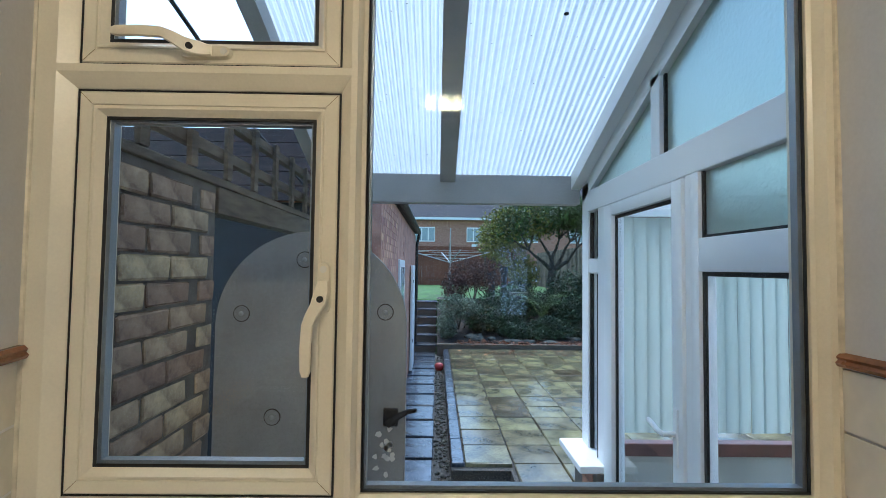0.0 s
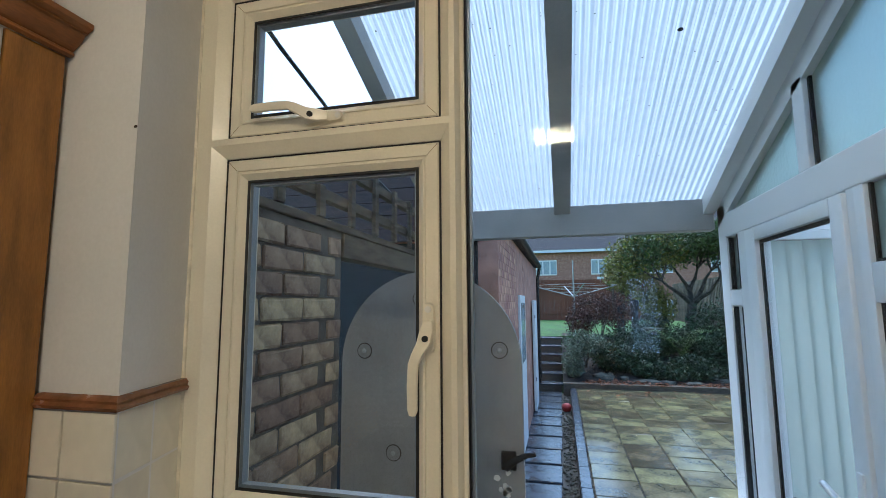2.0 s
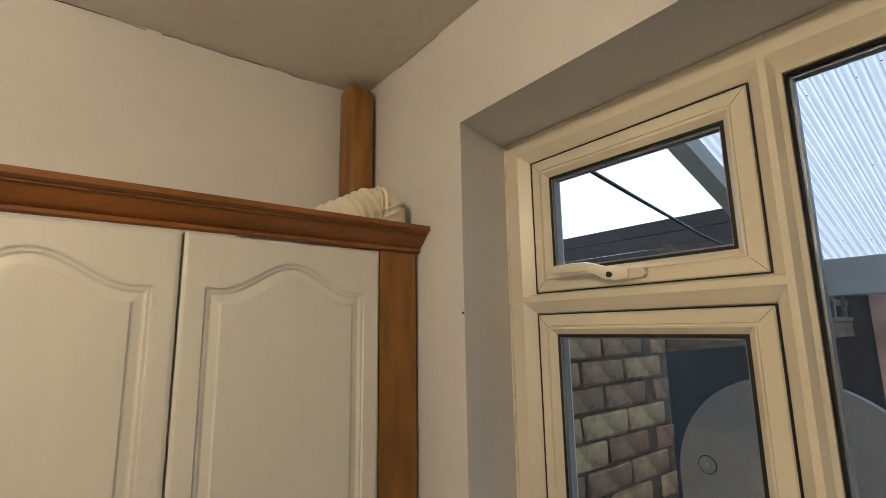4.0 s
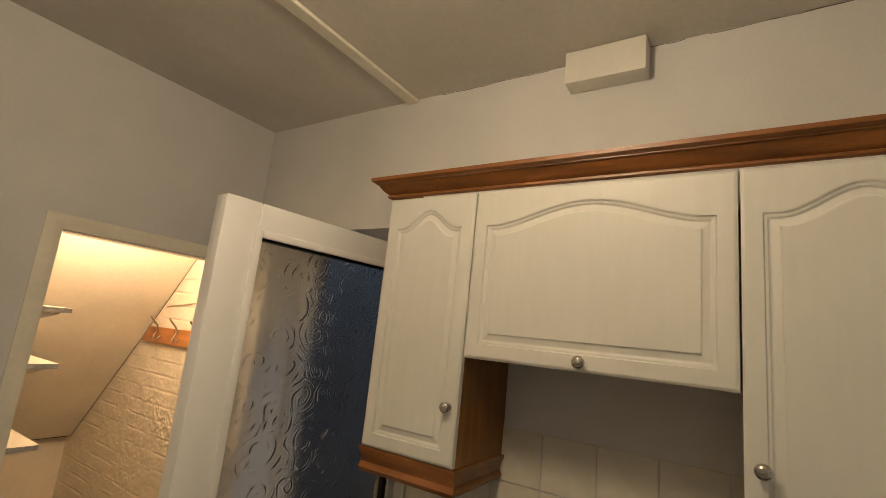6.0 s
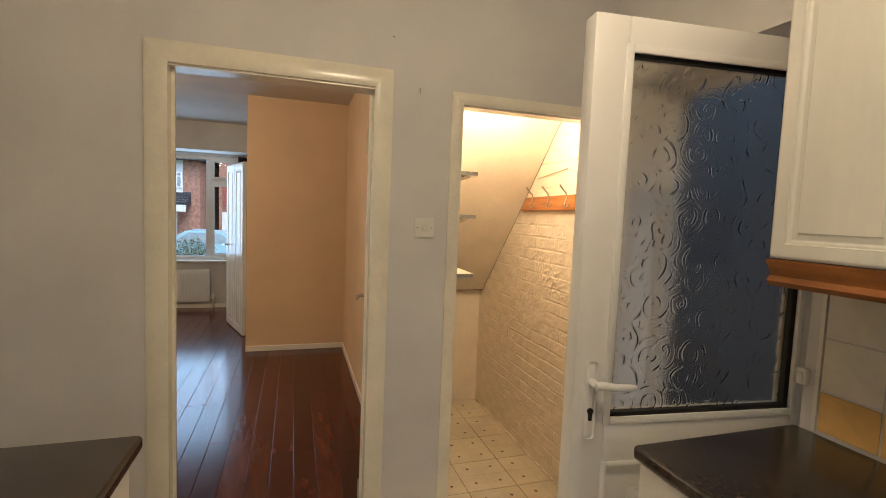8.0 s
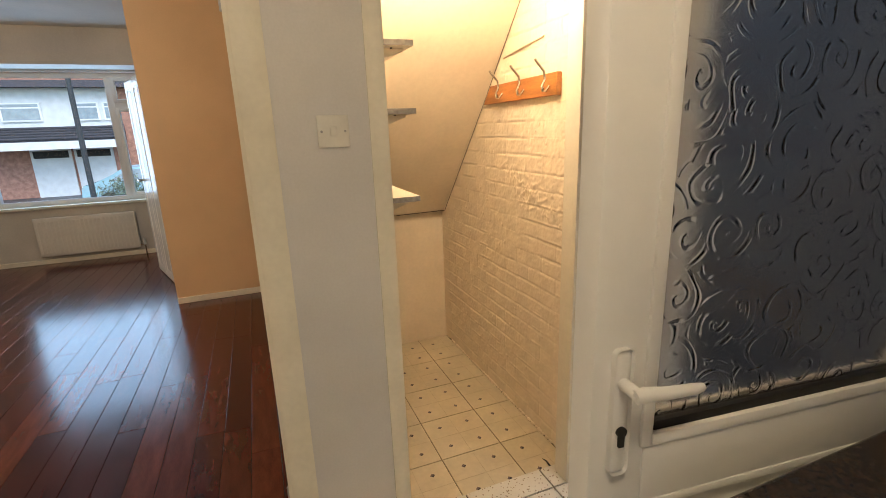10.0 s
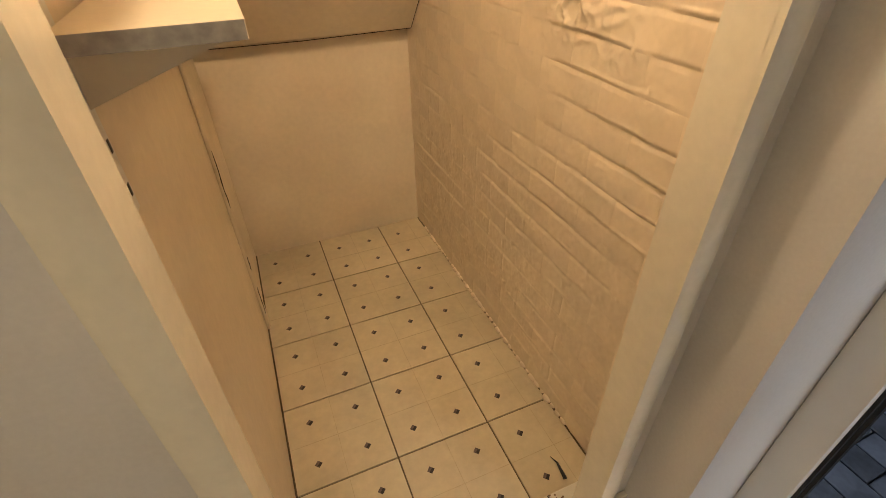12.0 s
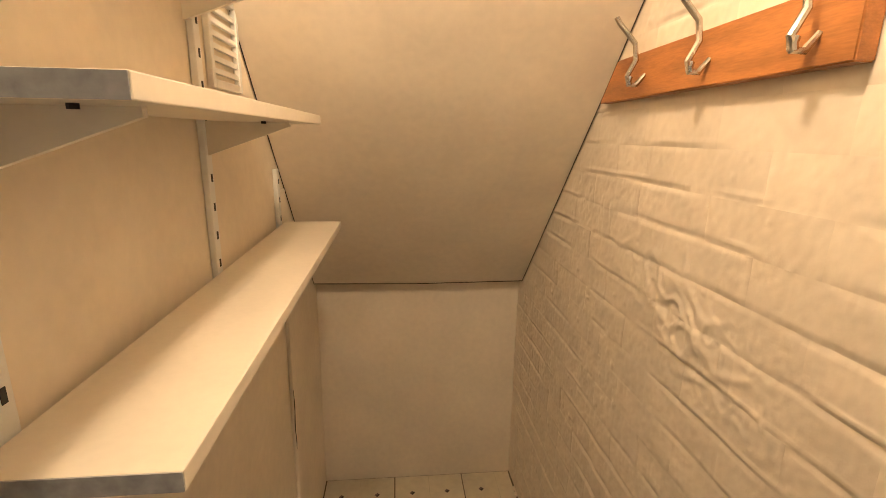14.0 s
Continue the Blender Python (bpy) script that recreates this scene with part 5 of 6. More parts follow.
def slab_mesh(w, l, h, seed, material):
    r = random.Random(seed)
    bm = bmesh.new()
    box(bm, -w / 2, w / 2, -l / 2, l / 2, -h, 0, 0.008, 1)
    for v in bm.verts:
        v.co += Vector((r.uniform(-0.004, 0.004), r.uniform(-0.004, 0.004), r.uniform(-0.002, 0.002)))
    return mesh_of("slab", bm, material, smooth=False)


SL = [slab_mesh(0.44, 0.44, 0.05, i, SLAB) for i in range(5)]
for i in range(9):
    for j in range(-1, 14):
        x, y = 1.61 + 0.452 * i, 6.62 + 0.225 + 0.45 * j
        if j < 0 and i < 1 or y > 12.7:
            continue
        o = piece("slab", rng.choice(SL), patio, (x, y, -0.12 + rng.uniform(-0.004, 0.004)))
        o.rotation_euler = (rng.uniform(-0.006, 0.006), rng.uniform(-0.006, 0.006), rng.uniform(-0.008, 0.008) + rng.choice((0, math.pi / 2, math.pi)))
SE = [slab_mesh(0.115, 0.6, 0.05, 40 + i, SLATE) for i in range(3)]
for j in range(10):
    piece("edging_slab", rng.choice(SE), patio, (1.32, 6.92 + 0.61 * j, -0.118))
lows = [slab_mesh(0.5, 0.6, 0.05, 60 + i, SLAB) for i in range(2)]
low = solid("pavement_low", boxes((1.2, 3.4, 3.2, 6.5, -0.4, -0.27)), GRAVEL, "lower paved strip by the house", "patio", "structure")
for i in range(4):
    for j in range(5):
        piece("slab", rng.choice(lows), low, (1.52 + 0.51 * i, 6.18 - 0.61 * j, -0.22))
# stepping path
path = solid("pavement_path", boxes((0.45, 1.2, 3.9, 12.95, -0.4, -0.278)), GRAVEL, "gravel strip under stepping slabs", "path", "structure")
ST = [slab_mesh(0.56, 0.525, 0.06, 80 + i, SLATE) for i in range(4)]
for j in range(15):
    piece("slab", rng.choice(ST), path, (0.80 + rng.uniform(-0.012, 0.012), 4.1 + 0.605 * j + 0.2, -0.245))
# steps up to the lawn
for k in range(6):
    bm = bmesh.new()
    y0 = 13.0 + 0.36 * k
    box(bm, 0.52, 1.1, y0, y0 + 2.3 - 0.36 * k, -0.25 + 0.172 * k, -0.25 + 0.172 * (k + 1) - 0.03)
    s = thing("garden_step", (0.8, y0, -0.25 + 0.172 * k), "dark wet garden step up to the lawn", "step", "garden steps")
    part("riser", bm, WOOD_G, s)
    part("tread", boxes((0.5, 1.12, y0 - 0.03, y0 + 0.38, -0.25 + 0.172 * (k + 1) - 0.029, -0.25 + 0.172 * (k + 1)), bevel=0.006), SLATE, s, "blue-grey slab tread")

# brick side wall by the window and its timber
bw = solid("wall_passage", boxes((0.07, 0.322, 3.14, 3.87, -0.3, 1.955)), MORTAR, "weathered brown brick passage wall", "wall", "structure")
PB_ = []
for i in range(6):
    PB_.append(brick_mesh(100 + i, 0.214, 0.066, 0.009, BRICK_M, 0.003, 0.006))
PH = [brick_mesh(120 + i, 0.1, 0.066, 0.009, BRICK_M, 0.003, 0.006) for i in range(3)]
for k in range(29):
    zc = -0.22 + 0.0755 * k
    y = 3.15 + (0.0 if k % 2 else 0.112)
    if k % 2 == 0:
        piece("brick", rng.choice(PH), bw, (0.319, 3.2, zc))
    while y + 0.21 < 3.875:
        piece("brick", rng.choice(PB_), bw, (0.318 + rng.uniform(0, 0.004), y + 0.11, zc))
        y += 0.2245
    if 3.865 - y > 0.08:
        piece("brick", rng.choice(PH), bw, (0.319, 3.815, zc))
tr = thing("trellis", (0.3, 4.6, 1.95), "weathered timber trellis above the passage wall", "trellis")
part("beam", boxes((0.22, 0.335, 3.14, 6.35, 1.957, 1.985), bevel=0.004), WOOD_G, tr)
part("beam", boxes((0.25, 0.33, 3.88, 6.35, 1.86, 1.955), bevel=0.004), WOOD_G, tr)
part("rail", boxes((0.285, 0.32, 3.3, 6.35, 2.06, 2.1), bevel=0.003), WOOD_G, tr)
part("rail", boxes((0.285, 0.32, 3.95, 6.35, 2.2, 2.24), bevel=0.003), WOOD_G, tr)
for k in range(12):
    y = 3.42 + 0.25 * k
    part("slat", boxes((0.322, 0.34, y, y + 0.04, 1.987, 2.1 if y < 3.9 else 2.25), bevel=0.002), WOOD_G, tr)
bm = bmesh.new()
sweep(bm, [(0.365, 3.14, 2.5), (0.345, 3.4, 2.45), (0.31, 3.73, 2.42), (0.115, 4.73, 2.41), (-0.04, 6.34, 2.35)], 0.007, 6)
solid("overhead_cable", bm, BLACK, "black cable slung across the passage", "cable")

# half-round topped gate
gate = thing("side_gate", (0.66, 3.88, -0.2), "grey painted gate with half-round top", "gate")
prof = [(0.335, -0.18), (1.0, -0.18)] + [(0.6675 + 0.3325 * math.cos(math.pi * k / 40), 1.467 + 0.3325 * math.sin(math.pi * k / 40)) for k in range(41)]
bm = bmesh.new()
extrude_profile(bm, prof, lambda u, v: (u, 3.87, v), lambda u, v: (u, 3.9, v))
part("panel", bm, GREY, gate, "", True)
for x, z in ((0.425, 1.51), (0.925, 1.52), (0.54, 1.155), (0.64, 1.70), (0.8, 1.16)):
    bm = bmesh.new()
    cyl(bm, (x, 3.87, z), (x, 3.866, z), 0.026, 0.025, 24)
    w = part("washer", bm, GREY, gate, "", True)
    # dark disc behind the washer, drawn as the gap round its edge
    bm = bmesh.new()
    cyl(bm, (x, 3.8702, z), (x, 3.8685, z), 0.0295, 0.0285, 24)
    part("rust_ring", bm, mat("dark_washer_gap", (0.07, 0.055, 0.045), 0.8, 0.2), w)
    bm = bmesh.new()
    ball(bm, (x, 3.865, z), 0.009, 10, (1, 0.5, 1))
    part("bolt", bm, STEEL, w, "", True)
bm = bmesh.new()
box(bm, 0.925, 0.975, 3.855, 3.87, 1.13, 1.19, 0.004)
lt = part("latch", bm, BLACK, gate, "black gate latch")
bm = bmesh.new()
sweep(bm, [(0.94, 3.85, 1.14), (0.97, 3.845, 1.165), (1.01, 3.845, 1.185), (1.04, 3.845, 1.19)], [0.014, 0.012, 0.009, 0.007], 8)
part("latch_lever", bm, BLACK, lt, "", True)
bm = bmesh.new()
r = random.Random(5)
for k in range(16):
    x, z = 0.93 + r.gauss(0, 0.025), 1.04 + r.gauss(0, 0.05)
    vs = [bm.verts.new((x + 0.014 * r.uniform(0.4, 1) * math.cos(a), 3.8692, z + 0.014 * r.uniform(0.4, 1) * math.sin(a))) for a in (0, 1.1, 2.3, 3.4, 4.6, 5.5)]
    bm.faces.new(vs)
part("flaked_paint", bm, PLASTIC, gate, "pale flaked paint patches")

# garage with boarded front
gr = thing("garage", (-1.2, 9.7, -0.25), "brick garage with dark boarded fascia and white side door", "garage")
part("wall", boxes((-3.4, 0.6, 6.55, 13.1, -0.28, 2.42), (-3.4, -2.2, 6.45, 6.55, -0.28, 2.3), (0.42, 0.6, 6.4, 6.55, -0.28, 2.3)), BRICK_RED, gr)
for k in range(5):
    part("fascia_board", boxes((-3.5, 0.5, 6.36 + 0.008 * k, 6.40 + 0.008 * k, 2.26 + 0.131 * k, 2.26 + 0.131 * (k + 1) - 0.008), bevel=0.003), WOOD_B, gr)
# near-black sheet across the open garage front, painted as its unlit inside
part("garage_door", boxes((-2.2, 0.42, 6.52, 6.54, -0.28, 2.26)), mat("dark_doorway_sheet", (0.02, 0.022, 0.028), 0.6, 0.3, 5, 0.2), gr, "dark sheet standing for the unlit garage opening")
part("roof", boxes((-3.5, 0.68, 6.41, 13.2, 2.47, 2.57)), ROOF_D, gr)
bm = bmesh.new()
sweep(bm, [(0.68, 6.5, 2.47), (0.68, 13.2, 2.5)], 0.05, 10)
part("gutter", bm, BLACK, gr, "black plastic gutter", True)
bm = bmesh.new()
sweep(bm, [(0.68, 13.1, 2.45), (0.63, 13.1, 2.2), (0.63, 13.1, -0.25)], 0.035, 10)
part("downpipe", bm, BLACK, gr, "black downpipe", True)
dr = part("door", boxes((0.601, 0.63, 8.3, 9.15, -0.2, 1.78), bevel=0.004), UPVC, gr, "white side door")
part("window_pane", boxes((0.631, 0.634, 8.42, 9.03, 0.9, 1.68)), mat("pale_obscure_pane", (0.45, 0.52, 0.55), 0.15, 0.1), dr)
GB = brick_mesh(140, 0.214, 0.066, 0.006, vary(BRICK_RED.copy(), 0.25, 0.015), 0.001, 0.004)
for k in range(18):
    for i in range(14):
        y = 6.52 + 0.2245 * i + (0.112 if k % 2 else 0)
        if 8.18 < y < 9.27 or y > 9.4:
            continue
        piece("brick", GB, gr, (0.598, y, 1.05 + 0.0755 * k))
wg = thing("white_gate", (0.7, 11.5, -0.25), "white painted door standing open on the path", "gate")
part("leaf", boxes((0.62, 0.665, 10.9, 11.7, -0.22, 1.72), bevel=0.005), UPVC, wg)
for zc in (0.3, 1.4):
    part("hinge", boxes((0.664, 0.672, 10.9, 11.0, zc, zc + 0.05)), BLACK, wg)

# lean-to roof
def roof_z(y):
    return 2.262 + 0.38 * (5.1 - y)


LX, RX = 0.42, 1.985
n = int((RX - LX) / 0.0317 * 8)
poly = bpy.data.materials.new("corrugated_polycarbonate")
poly.use_nodes = True
nt = poly.node_tree
b = nt.nodes["Principled BSDF"]
b.inputs["Base Color"].default_value = (0.86, 0.9, 0.92, 1)
b.inputs["Roughness"].default_value = 0.35
tl = nt.nodes.new("ShaderNodeBsdfTranslucent")
nz = nt.nodes.new("ShaderNodeTexNoise")
nz.inputs["Scale"].default_value = 5
tcx = nt.nodes.new("ShaderNodeTexCoord")
nt.links.new(tcx.outputs["Object"], nz.inputs["Vector"])
rr = nt.nodes.new("ShaderNodeValToRGB")
rr.color_ramp.elements[0].color, rr.color_ramp.elements[1].color = (0.42, 0.45, 0.46, 1), (0.53, 0.55, 0.56, 1)
nt.links.new(nz.outputs["Fac"], rr.inputs[0])
nt.links.new(rr.outputs[0], tl.inputs["Color"])
ms = nt.nodes.new("ShaderNodeMixShader")
ms.inputs[0].default_value = 0.85
nt.links.new(b.outputs[0], ms.inputs[1])
nt.links.new(tl.outputs[0], ms.inputs[2])
nt.links.new(ms.outputs[0], nt.nodes["Material Output"].inputs["Surface"])
rf = thing("lean_to_roof", (1.2, 4.1, 2.3), "clear corrugated plastic lean-to roof on white rafters", "canopy roof")
bm = bmesh.new()
prev = None
for i in range(n + 1):
    x = LX + (RX - LX) * i / n
    c_ = math.cos((x - LX) / 0.0317 * 2 * math.pi)
    h = 0.009 * c_ * (1.6 - 0.6 * c_ * c_)
    col = [bm.verts.new((x, y, roof_z(y) + h + 0.02)) for y in (3.14, 5.2)]
    if prev:
        bm.faces.new((prev[0], col[0], col[1], prev[1]))
    prev = col
part("sheet", bm, poly, rf, "", True)


def rafter(x0, x1, drop, material, nm="rafter"):
    bm = bmesh.new()
    extrude_profile(bm, [(3.14, 0.008 - drop), (5.11, 0.008 - drop), (5.11, 0.008), (3.14, 0.008)], lambda u, v: (x0, u, roof_z(u) + v), lambda u, v: (x1, u, roof_z(u) + v))
    return part(nm, bm, material, rf)


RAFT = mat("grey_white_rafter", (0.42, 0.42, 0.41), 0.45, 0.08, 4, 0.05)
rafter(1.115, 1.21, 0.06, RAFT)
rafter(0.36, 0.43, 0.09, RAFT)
rafter(1.93, 1.99, 0.10, UPVC)
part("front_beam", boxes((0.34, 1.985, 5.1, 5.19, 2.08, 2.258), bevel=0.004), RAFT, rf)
part("wall_plate", boxes((0.36, 1.985, 3.131, 3.139, roof_z(3.14) - 0.1, roof_z(3.14) + 0.02)), UPVC, rf)
bm = bmesh.new()
r = random.Random(31)
for k in range(70):
    y = r.uniform(3.6, 5.0)
    x = LX + 0.0317 * (0.5 + r.randrange(0, 48))
    ball(bm, (x, y, roof_z(y) + 0.008), r.uniform(0.002, 0.0045), 6, (1, 1, 0.4))
ball(bm, (1.6, 4.02, roof_z(4.02) + 0.01), 0.011, 8, (1, 1, 0.5))
q = part("roof_screws", bm, BLACK, rf, "dark fixing heads and dirt spots")
tagged(q, kind="stuff")

# ---------------- conservatory ----------------
UPVC_OUT = mat("weathered_white_upvc", (0.86, 0.87, 0.88), 0.55, 0.012, 4.0, 0.0, 200)
cs = thing("conservatory", (2.0, 4.1, -0.2), "white upvc conservatory with obscure glass and vertical blinds", "conservatory")
X0 = 2.0
OBS2 = glass_mat("rain_obscure_glass", 0.28, 0.5, 60, (0.34, 0.39, 0.34))


def yy(d):
    return 2.224 + d


def upright_bar(d0, d1, z0, z1, nm="mullion"):
    return part(nm, boxes((X0, X0 + 0.07, yy(d0), yy(d1), z0, z1), bevel=0.004), UPVC_OUT, cs)


for a in ((2.76, 2.88, -0.2, 2.2), (2.49, 2.60, 0.6, 2.1), (1.638, 1.682, -0.1, 2.1), (0.92, 0.98, -0.1, 2.9)):
    upright_bar(*a)
part("head_beam", boxes((X0 - 0.004, X0 + 0.074, yy(0.92), yy(2.76), 2.02, 2.145), bevel=0.005), UPVC_OUT, cs)
part("base_rail", boxes((X0, X0 + 0.07, yy(0.98), yy(1.637), -0.1, 0.12), bevel=0.004), UPVC_OUT, cs)
# side light over the dwarf wall
part("transom", boxes((X0, X0 + 0.07, yy(2.6), yy(2.76), 1.66, 1.74), bevel=0.004), UPVC_OUT, cs)
part("sill", boxes((X0 - 0.13, X0 + 0.07, yy(2.5), yy(2.92), 0.60, 0.64), bevel=0.006), UPVC_OUT, cs, "white projecting window sill")
g = part("pane", boxes((X0 + 0.03, X0 + 0.036, yy(2.6), yy(2.76), 0.64, 1.66)), GLASS, cs)
g2 = part("pane", boxes((X0 + 0.03, X0 + 0.036, yy(2.6), yy(2.76), 1.74, 2.02)), OBS2, cs)
dw = part("dwarf_wall", boxes((X0 - 0.045, X0 + 0.06, yy(2.49), yy(2.88), -0.3, 0.6), (X0, 4.6, yy(2.8), yy(2.9), -0.3, 0.6), (4.5, 4.6, 3.13, yy(2.8), -0.3, 0.6)), MORTAR, cs)
DB = brick_mesh(150, 0.214, 0.066, 0.006, vary(BRICK_RED.copy(), 0.2, 0.01), 0.001, 0.004)
for k in range(10):
    o = piece("brick", DB, dw, (X0 - 0.046, yy(2.61 + (0.04 if k % 2 else 0.0)), -0.12 + 0.0755 * k))
    o.rotation_euler = (0, 0, math.pi)
# door with clear glass
dd = thing("conservatory_door", (2.0, yy(2.05), -0.05), "white upvc conservatory door with clear glass", "door")
bm = bmesh.new()
for a in ((2.37, 2.48, -0.05, 2.015), (1.684, 1.76, -0.05, 2.015), (1.76, 2.37, 1.955, 2.015), (1.76, 2.37, -0.05, 0.15)):
    box(bm, X0 - 0.012, X0 + 0.06, yy(a[0]), yy(a[1]), a[2], a[3], 0.006)
part("leaf_frame", bm, UPVC_OUT, dd, "", True)
part("gasket", boxes((X0 + 0.01, X0 + 0.02, yy(2.355), yy(2.371), 0.15, 1.955), (X0 + 0.01, X0 + 0.02, yy(1.76), yy(2.355), 1.94, 1.956)), BLACK, dd)
part("pane", boxes((X0 + 0.022, X0 + 0.028, yy(1.76), yy(2.37), 0.15, 1.955)), GLASS, dd)
bm = bmesh.new()
box(bm, X0 - 0.02, X0 - 0.01, yy(1.71), yy(1.74), 0.96, 1.17, 0.004)
sweep(bm, [(X0 - 0.02, yy(1.725), 1.08), (X0 - 0.06, yy(1.725), 1.08), (X0 - 0.065, yy(1.76), 1.08), (X0 - 0.06, yy(1.85), 1.095)], 0.01, 10)
part("handle", bm, UPVC_OUT, dd, "", True)
# fixed panel with top light
fp = thing("conservatory_window", (2.0, yy(1.3), 0.12), "white upvc conservatory window with obscure top light", "window")
bm = bmesh.new()
for a in ((1.585, 1.636, 0.12, 2.02), (0.98, 1.04, 0.12, 2.02), (1.04, 1.585, 1.675, 1.79), (1.04, 1.585, 0.12, 0.2)):
    box(bm, X0 - 0.006, X0 + 0.06, yy(a[0]), yy(a[1]), a[2], a[3], 0.005)
part("window_frame", bm, UPVC_OUT, fp, "", True)
part("gasket", boxes((X0 + 0.008, X0 + 0.018, yy(1.57), yy(1.586), 0.2, 1.675), (X0 + 0.008, X0 + 0.018, yy(1.04), yy(1.57), 1.66, 1.676), (X0 + 0.008, X0 + 0.018, yy(1.04), yy(1.585), 1.79, 1.80), (X0 + 0.008, X0 + 0.018, yy(1.575), yy(1.585), 1.8, 2.02)), BLACK, fp)
part("pane", boxes((X0 + 0.022, X0 + 0.028, yy(1.04), yy(1.585), 0.2, 1.675)), GLASS, fp)
part("pane", boxes((X0 + 0.022, X0 + 0.028, yy(1.04), yy(1.585), 1.79, 2.02)), OBS2, fp, "rain-patterned obscure glass")
# gable lights under the sloping rafter
bm = bmesh.new()
extrude_profile(bm, [(3.14, -0.17), (5.1, -0.17), (5.1, -0.0), (3.14, -0.0)], lambda u, v: (X0 + 0.0, u, roof_z(u) + v), lambda u, v: (X0 + 0.07, u, roof_z(u) + v))
part("gable_rafter", bm, UPVC_OUT, cs)
part("gasket", boxes((X0 - 0.0015, X0 + 0.03, yy(2.6), yy(2.61), 0.645, 1.655), (X0 - 0.0015, X0 + 0.03, yy(2.6), yy(2.61), 1.745, 2.015), (X0 + 0.01, X0 + 0.03, yy(2.745), yy(2.76), 0.645, 1.655), (X0 + 0.01, X0 + 0.03, yy(2.745), yy(2.76), 1.745, 2.015)), BLACK, cs)
upright_bar(1.87, 1.95, 2.145, roof_z(yy(1.91)) - 0.14)
for d0, d1 in ((1.95, 2.74), (0.98, 1.87)):
    bm = bmesh.new()
    extrude_profile(bm, [(yy(d0), 2.14), (yy(d1), 2.14), (yy(d1), max(2.141, roof_z(yy(d1)) - 0.15)), (yy(d0), roof_z(yy(d0)) - 0.15)], lambda u, v: (X0 + 0.03, u, v), lambda u, v: (X0 + 0.036, u, v))
    part("gable_pane", bm, OBS2, cs, "obscure glass")
    part("gasket", boxes((X0 + 0.018, X0 + 0.03, yy(d1) - 0.012, yy(d1), 2.145, max(2.15, roof_z(yy(d1)) - 0.16)), (X0 + 0.018, X0 + 0.03, yy(d0), yy(d1), 2.14, 2.15)), BLACK, cs)
# far side, roof and floor of the conservatory
bm = bmesh.new()
for y in (3.2, 3.8, 4.4, 5.0):
    box(bm, 4.5, 4.56, y, y + 0.06, 0.6, 2.1)
box(bm, 4.5, 4.56, 3.14, 5.1, 2.05, 2.15)
box(bm, 4.5, 4.56, 3.14, 5.1, 0.6, 0.66)
for x in (2.7, 3.3, 3.9):
    box(bm, x, x + 0.06, yy(2.82), yy(2.88), 0.6, 2.1)
box(bm, 2.07, 4.5, yy(2.82), yy(2.88), 2.05, 2.2)
part("far_frames", bm, UPVC_OUT, cs)
bm = bmesh.new()
extrude_profile(bm, [(3.14, 0.0), (5.15, 0.0), (5.15, 0.03), (3.14, 0.03)], lambda u, v: (X0 + 0.07, u, roof_z(u) + v), lambda u, v: (4.6, u, roof_z(u) + v))
o = part("roof", bm, GLASS, cs, "clear glazed roof")
o.visible_shadow = False
part("floor", boxes((X0 + 0.07, 4.5, 3.13, yy(2.8), -0.28, -0.02)), mat("grey_floor_tile", (0.3, 0.3, 0.29), 0.4, 0.1), cs)
BLIND = bpy.data.materials.new("blind_fabric")
BLIND.use_nodes = True
nt = BLIND.node_tree
b = nt.nodes["Principled BSDF"]
b.inputs["Base Color"].default_value = (0.56, 0.61, 0.56, 1)
b.inputs["Roughness"].default_value = 0.9
tl = nt.nodes.new("ShaderNodeBsdfTranslucent")
tl.inputs["Color"].default_value = (0.46, 0.53, 0.48, 1)
ms = nt.nodes.new("ShaderNodeMixShader")
ms.inputs[0].default_value = 0.5
nt.links.new(b.outputs[0], ms.inputs[1])
nt.links.new(tl.outputs[0], ms.inputs[2])
nt.links.new(ms.outputs[0], nt.nodes["Material Output"].inputs["Surface"])
vb = thing("vertical_blind", (3.2, 4.93, 2.0), "pale green-white vertical slat blind, drawn closed", "blind")
part("headrail", boxes((2.1, 4.46, 4.91, 4.95, 1.99, 2.03), bevel=0.003), UPVC_OUT, vb)
bm = bmesh.new()
prev = None
for i in range(9):
    u = -0.0445 + 0.089 * i / 8
    c = 0.006 * math.cos(u / 0.0445 * math.pi / 2)
    col = [bm.verts.new((u, -c, z)) for z in (-1.235, 0.0)]
    if prev:
        bm.faces.new((prev[0], col[0], col[1], prev[1]))
    prev = col
bl_me = mesh_of("slat", bm, BLIND, smooth=True)
rng = random.Random(8)
for i in range(31):
    o = piece("slat", bl_me, vb, (2.14 + 0.075 * i, 4.93 + rng.uniform(-0.003, 0.003), 1.985))
    o.rotation_euler = (rng.uniform(-0.004, 0.004), 0, radians(11 + rng.uniform(-4, 4)))
part("wall_lining", boxes((X0 + 0.075, 4.5, 4.99, 5.02, -0.02, 0.6)), mat("beige_plaster", (0.46, 0.43, 0.35), 0.8, 0.1, 3, 0.2), cs, "beige plastered inner dwarf wall")
part("inner_sill", boxes((X0 + 0.075, 4.5, 4.96, 5.03, 0.6, 0.675), bevel=0.005), mat("red_brown_sill", (0.15, 0.055, 0.035), 0.4, 0.2, 8, 0.1), cs, "red-brown wooden inner sill")

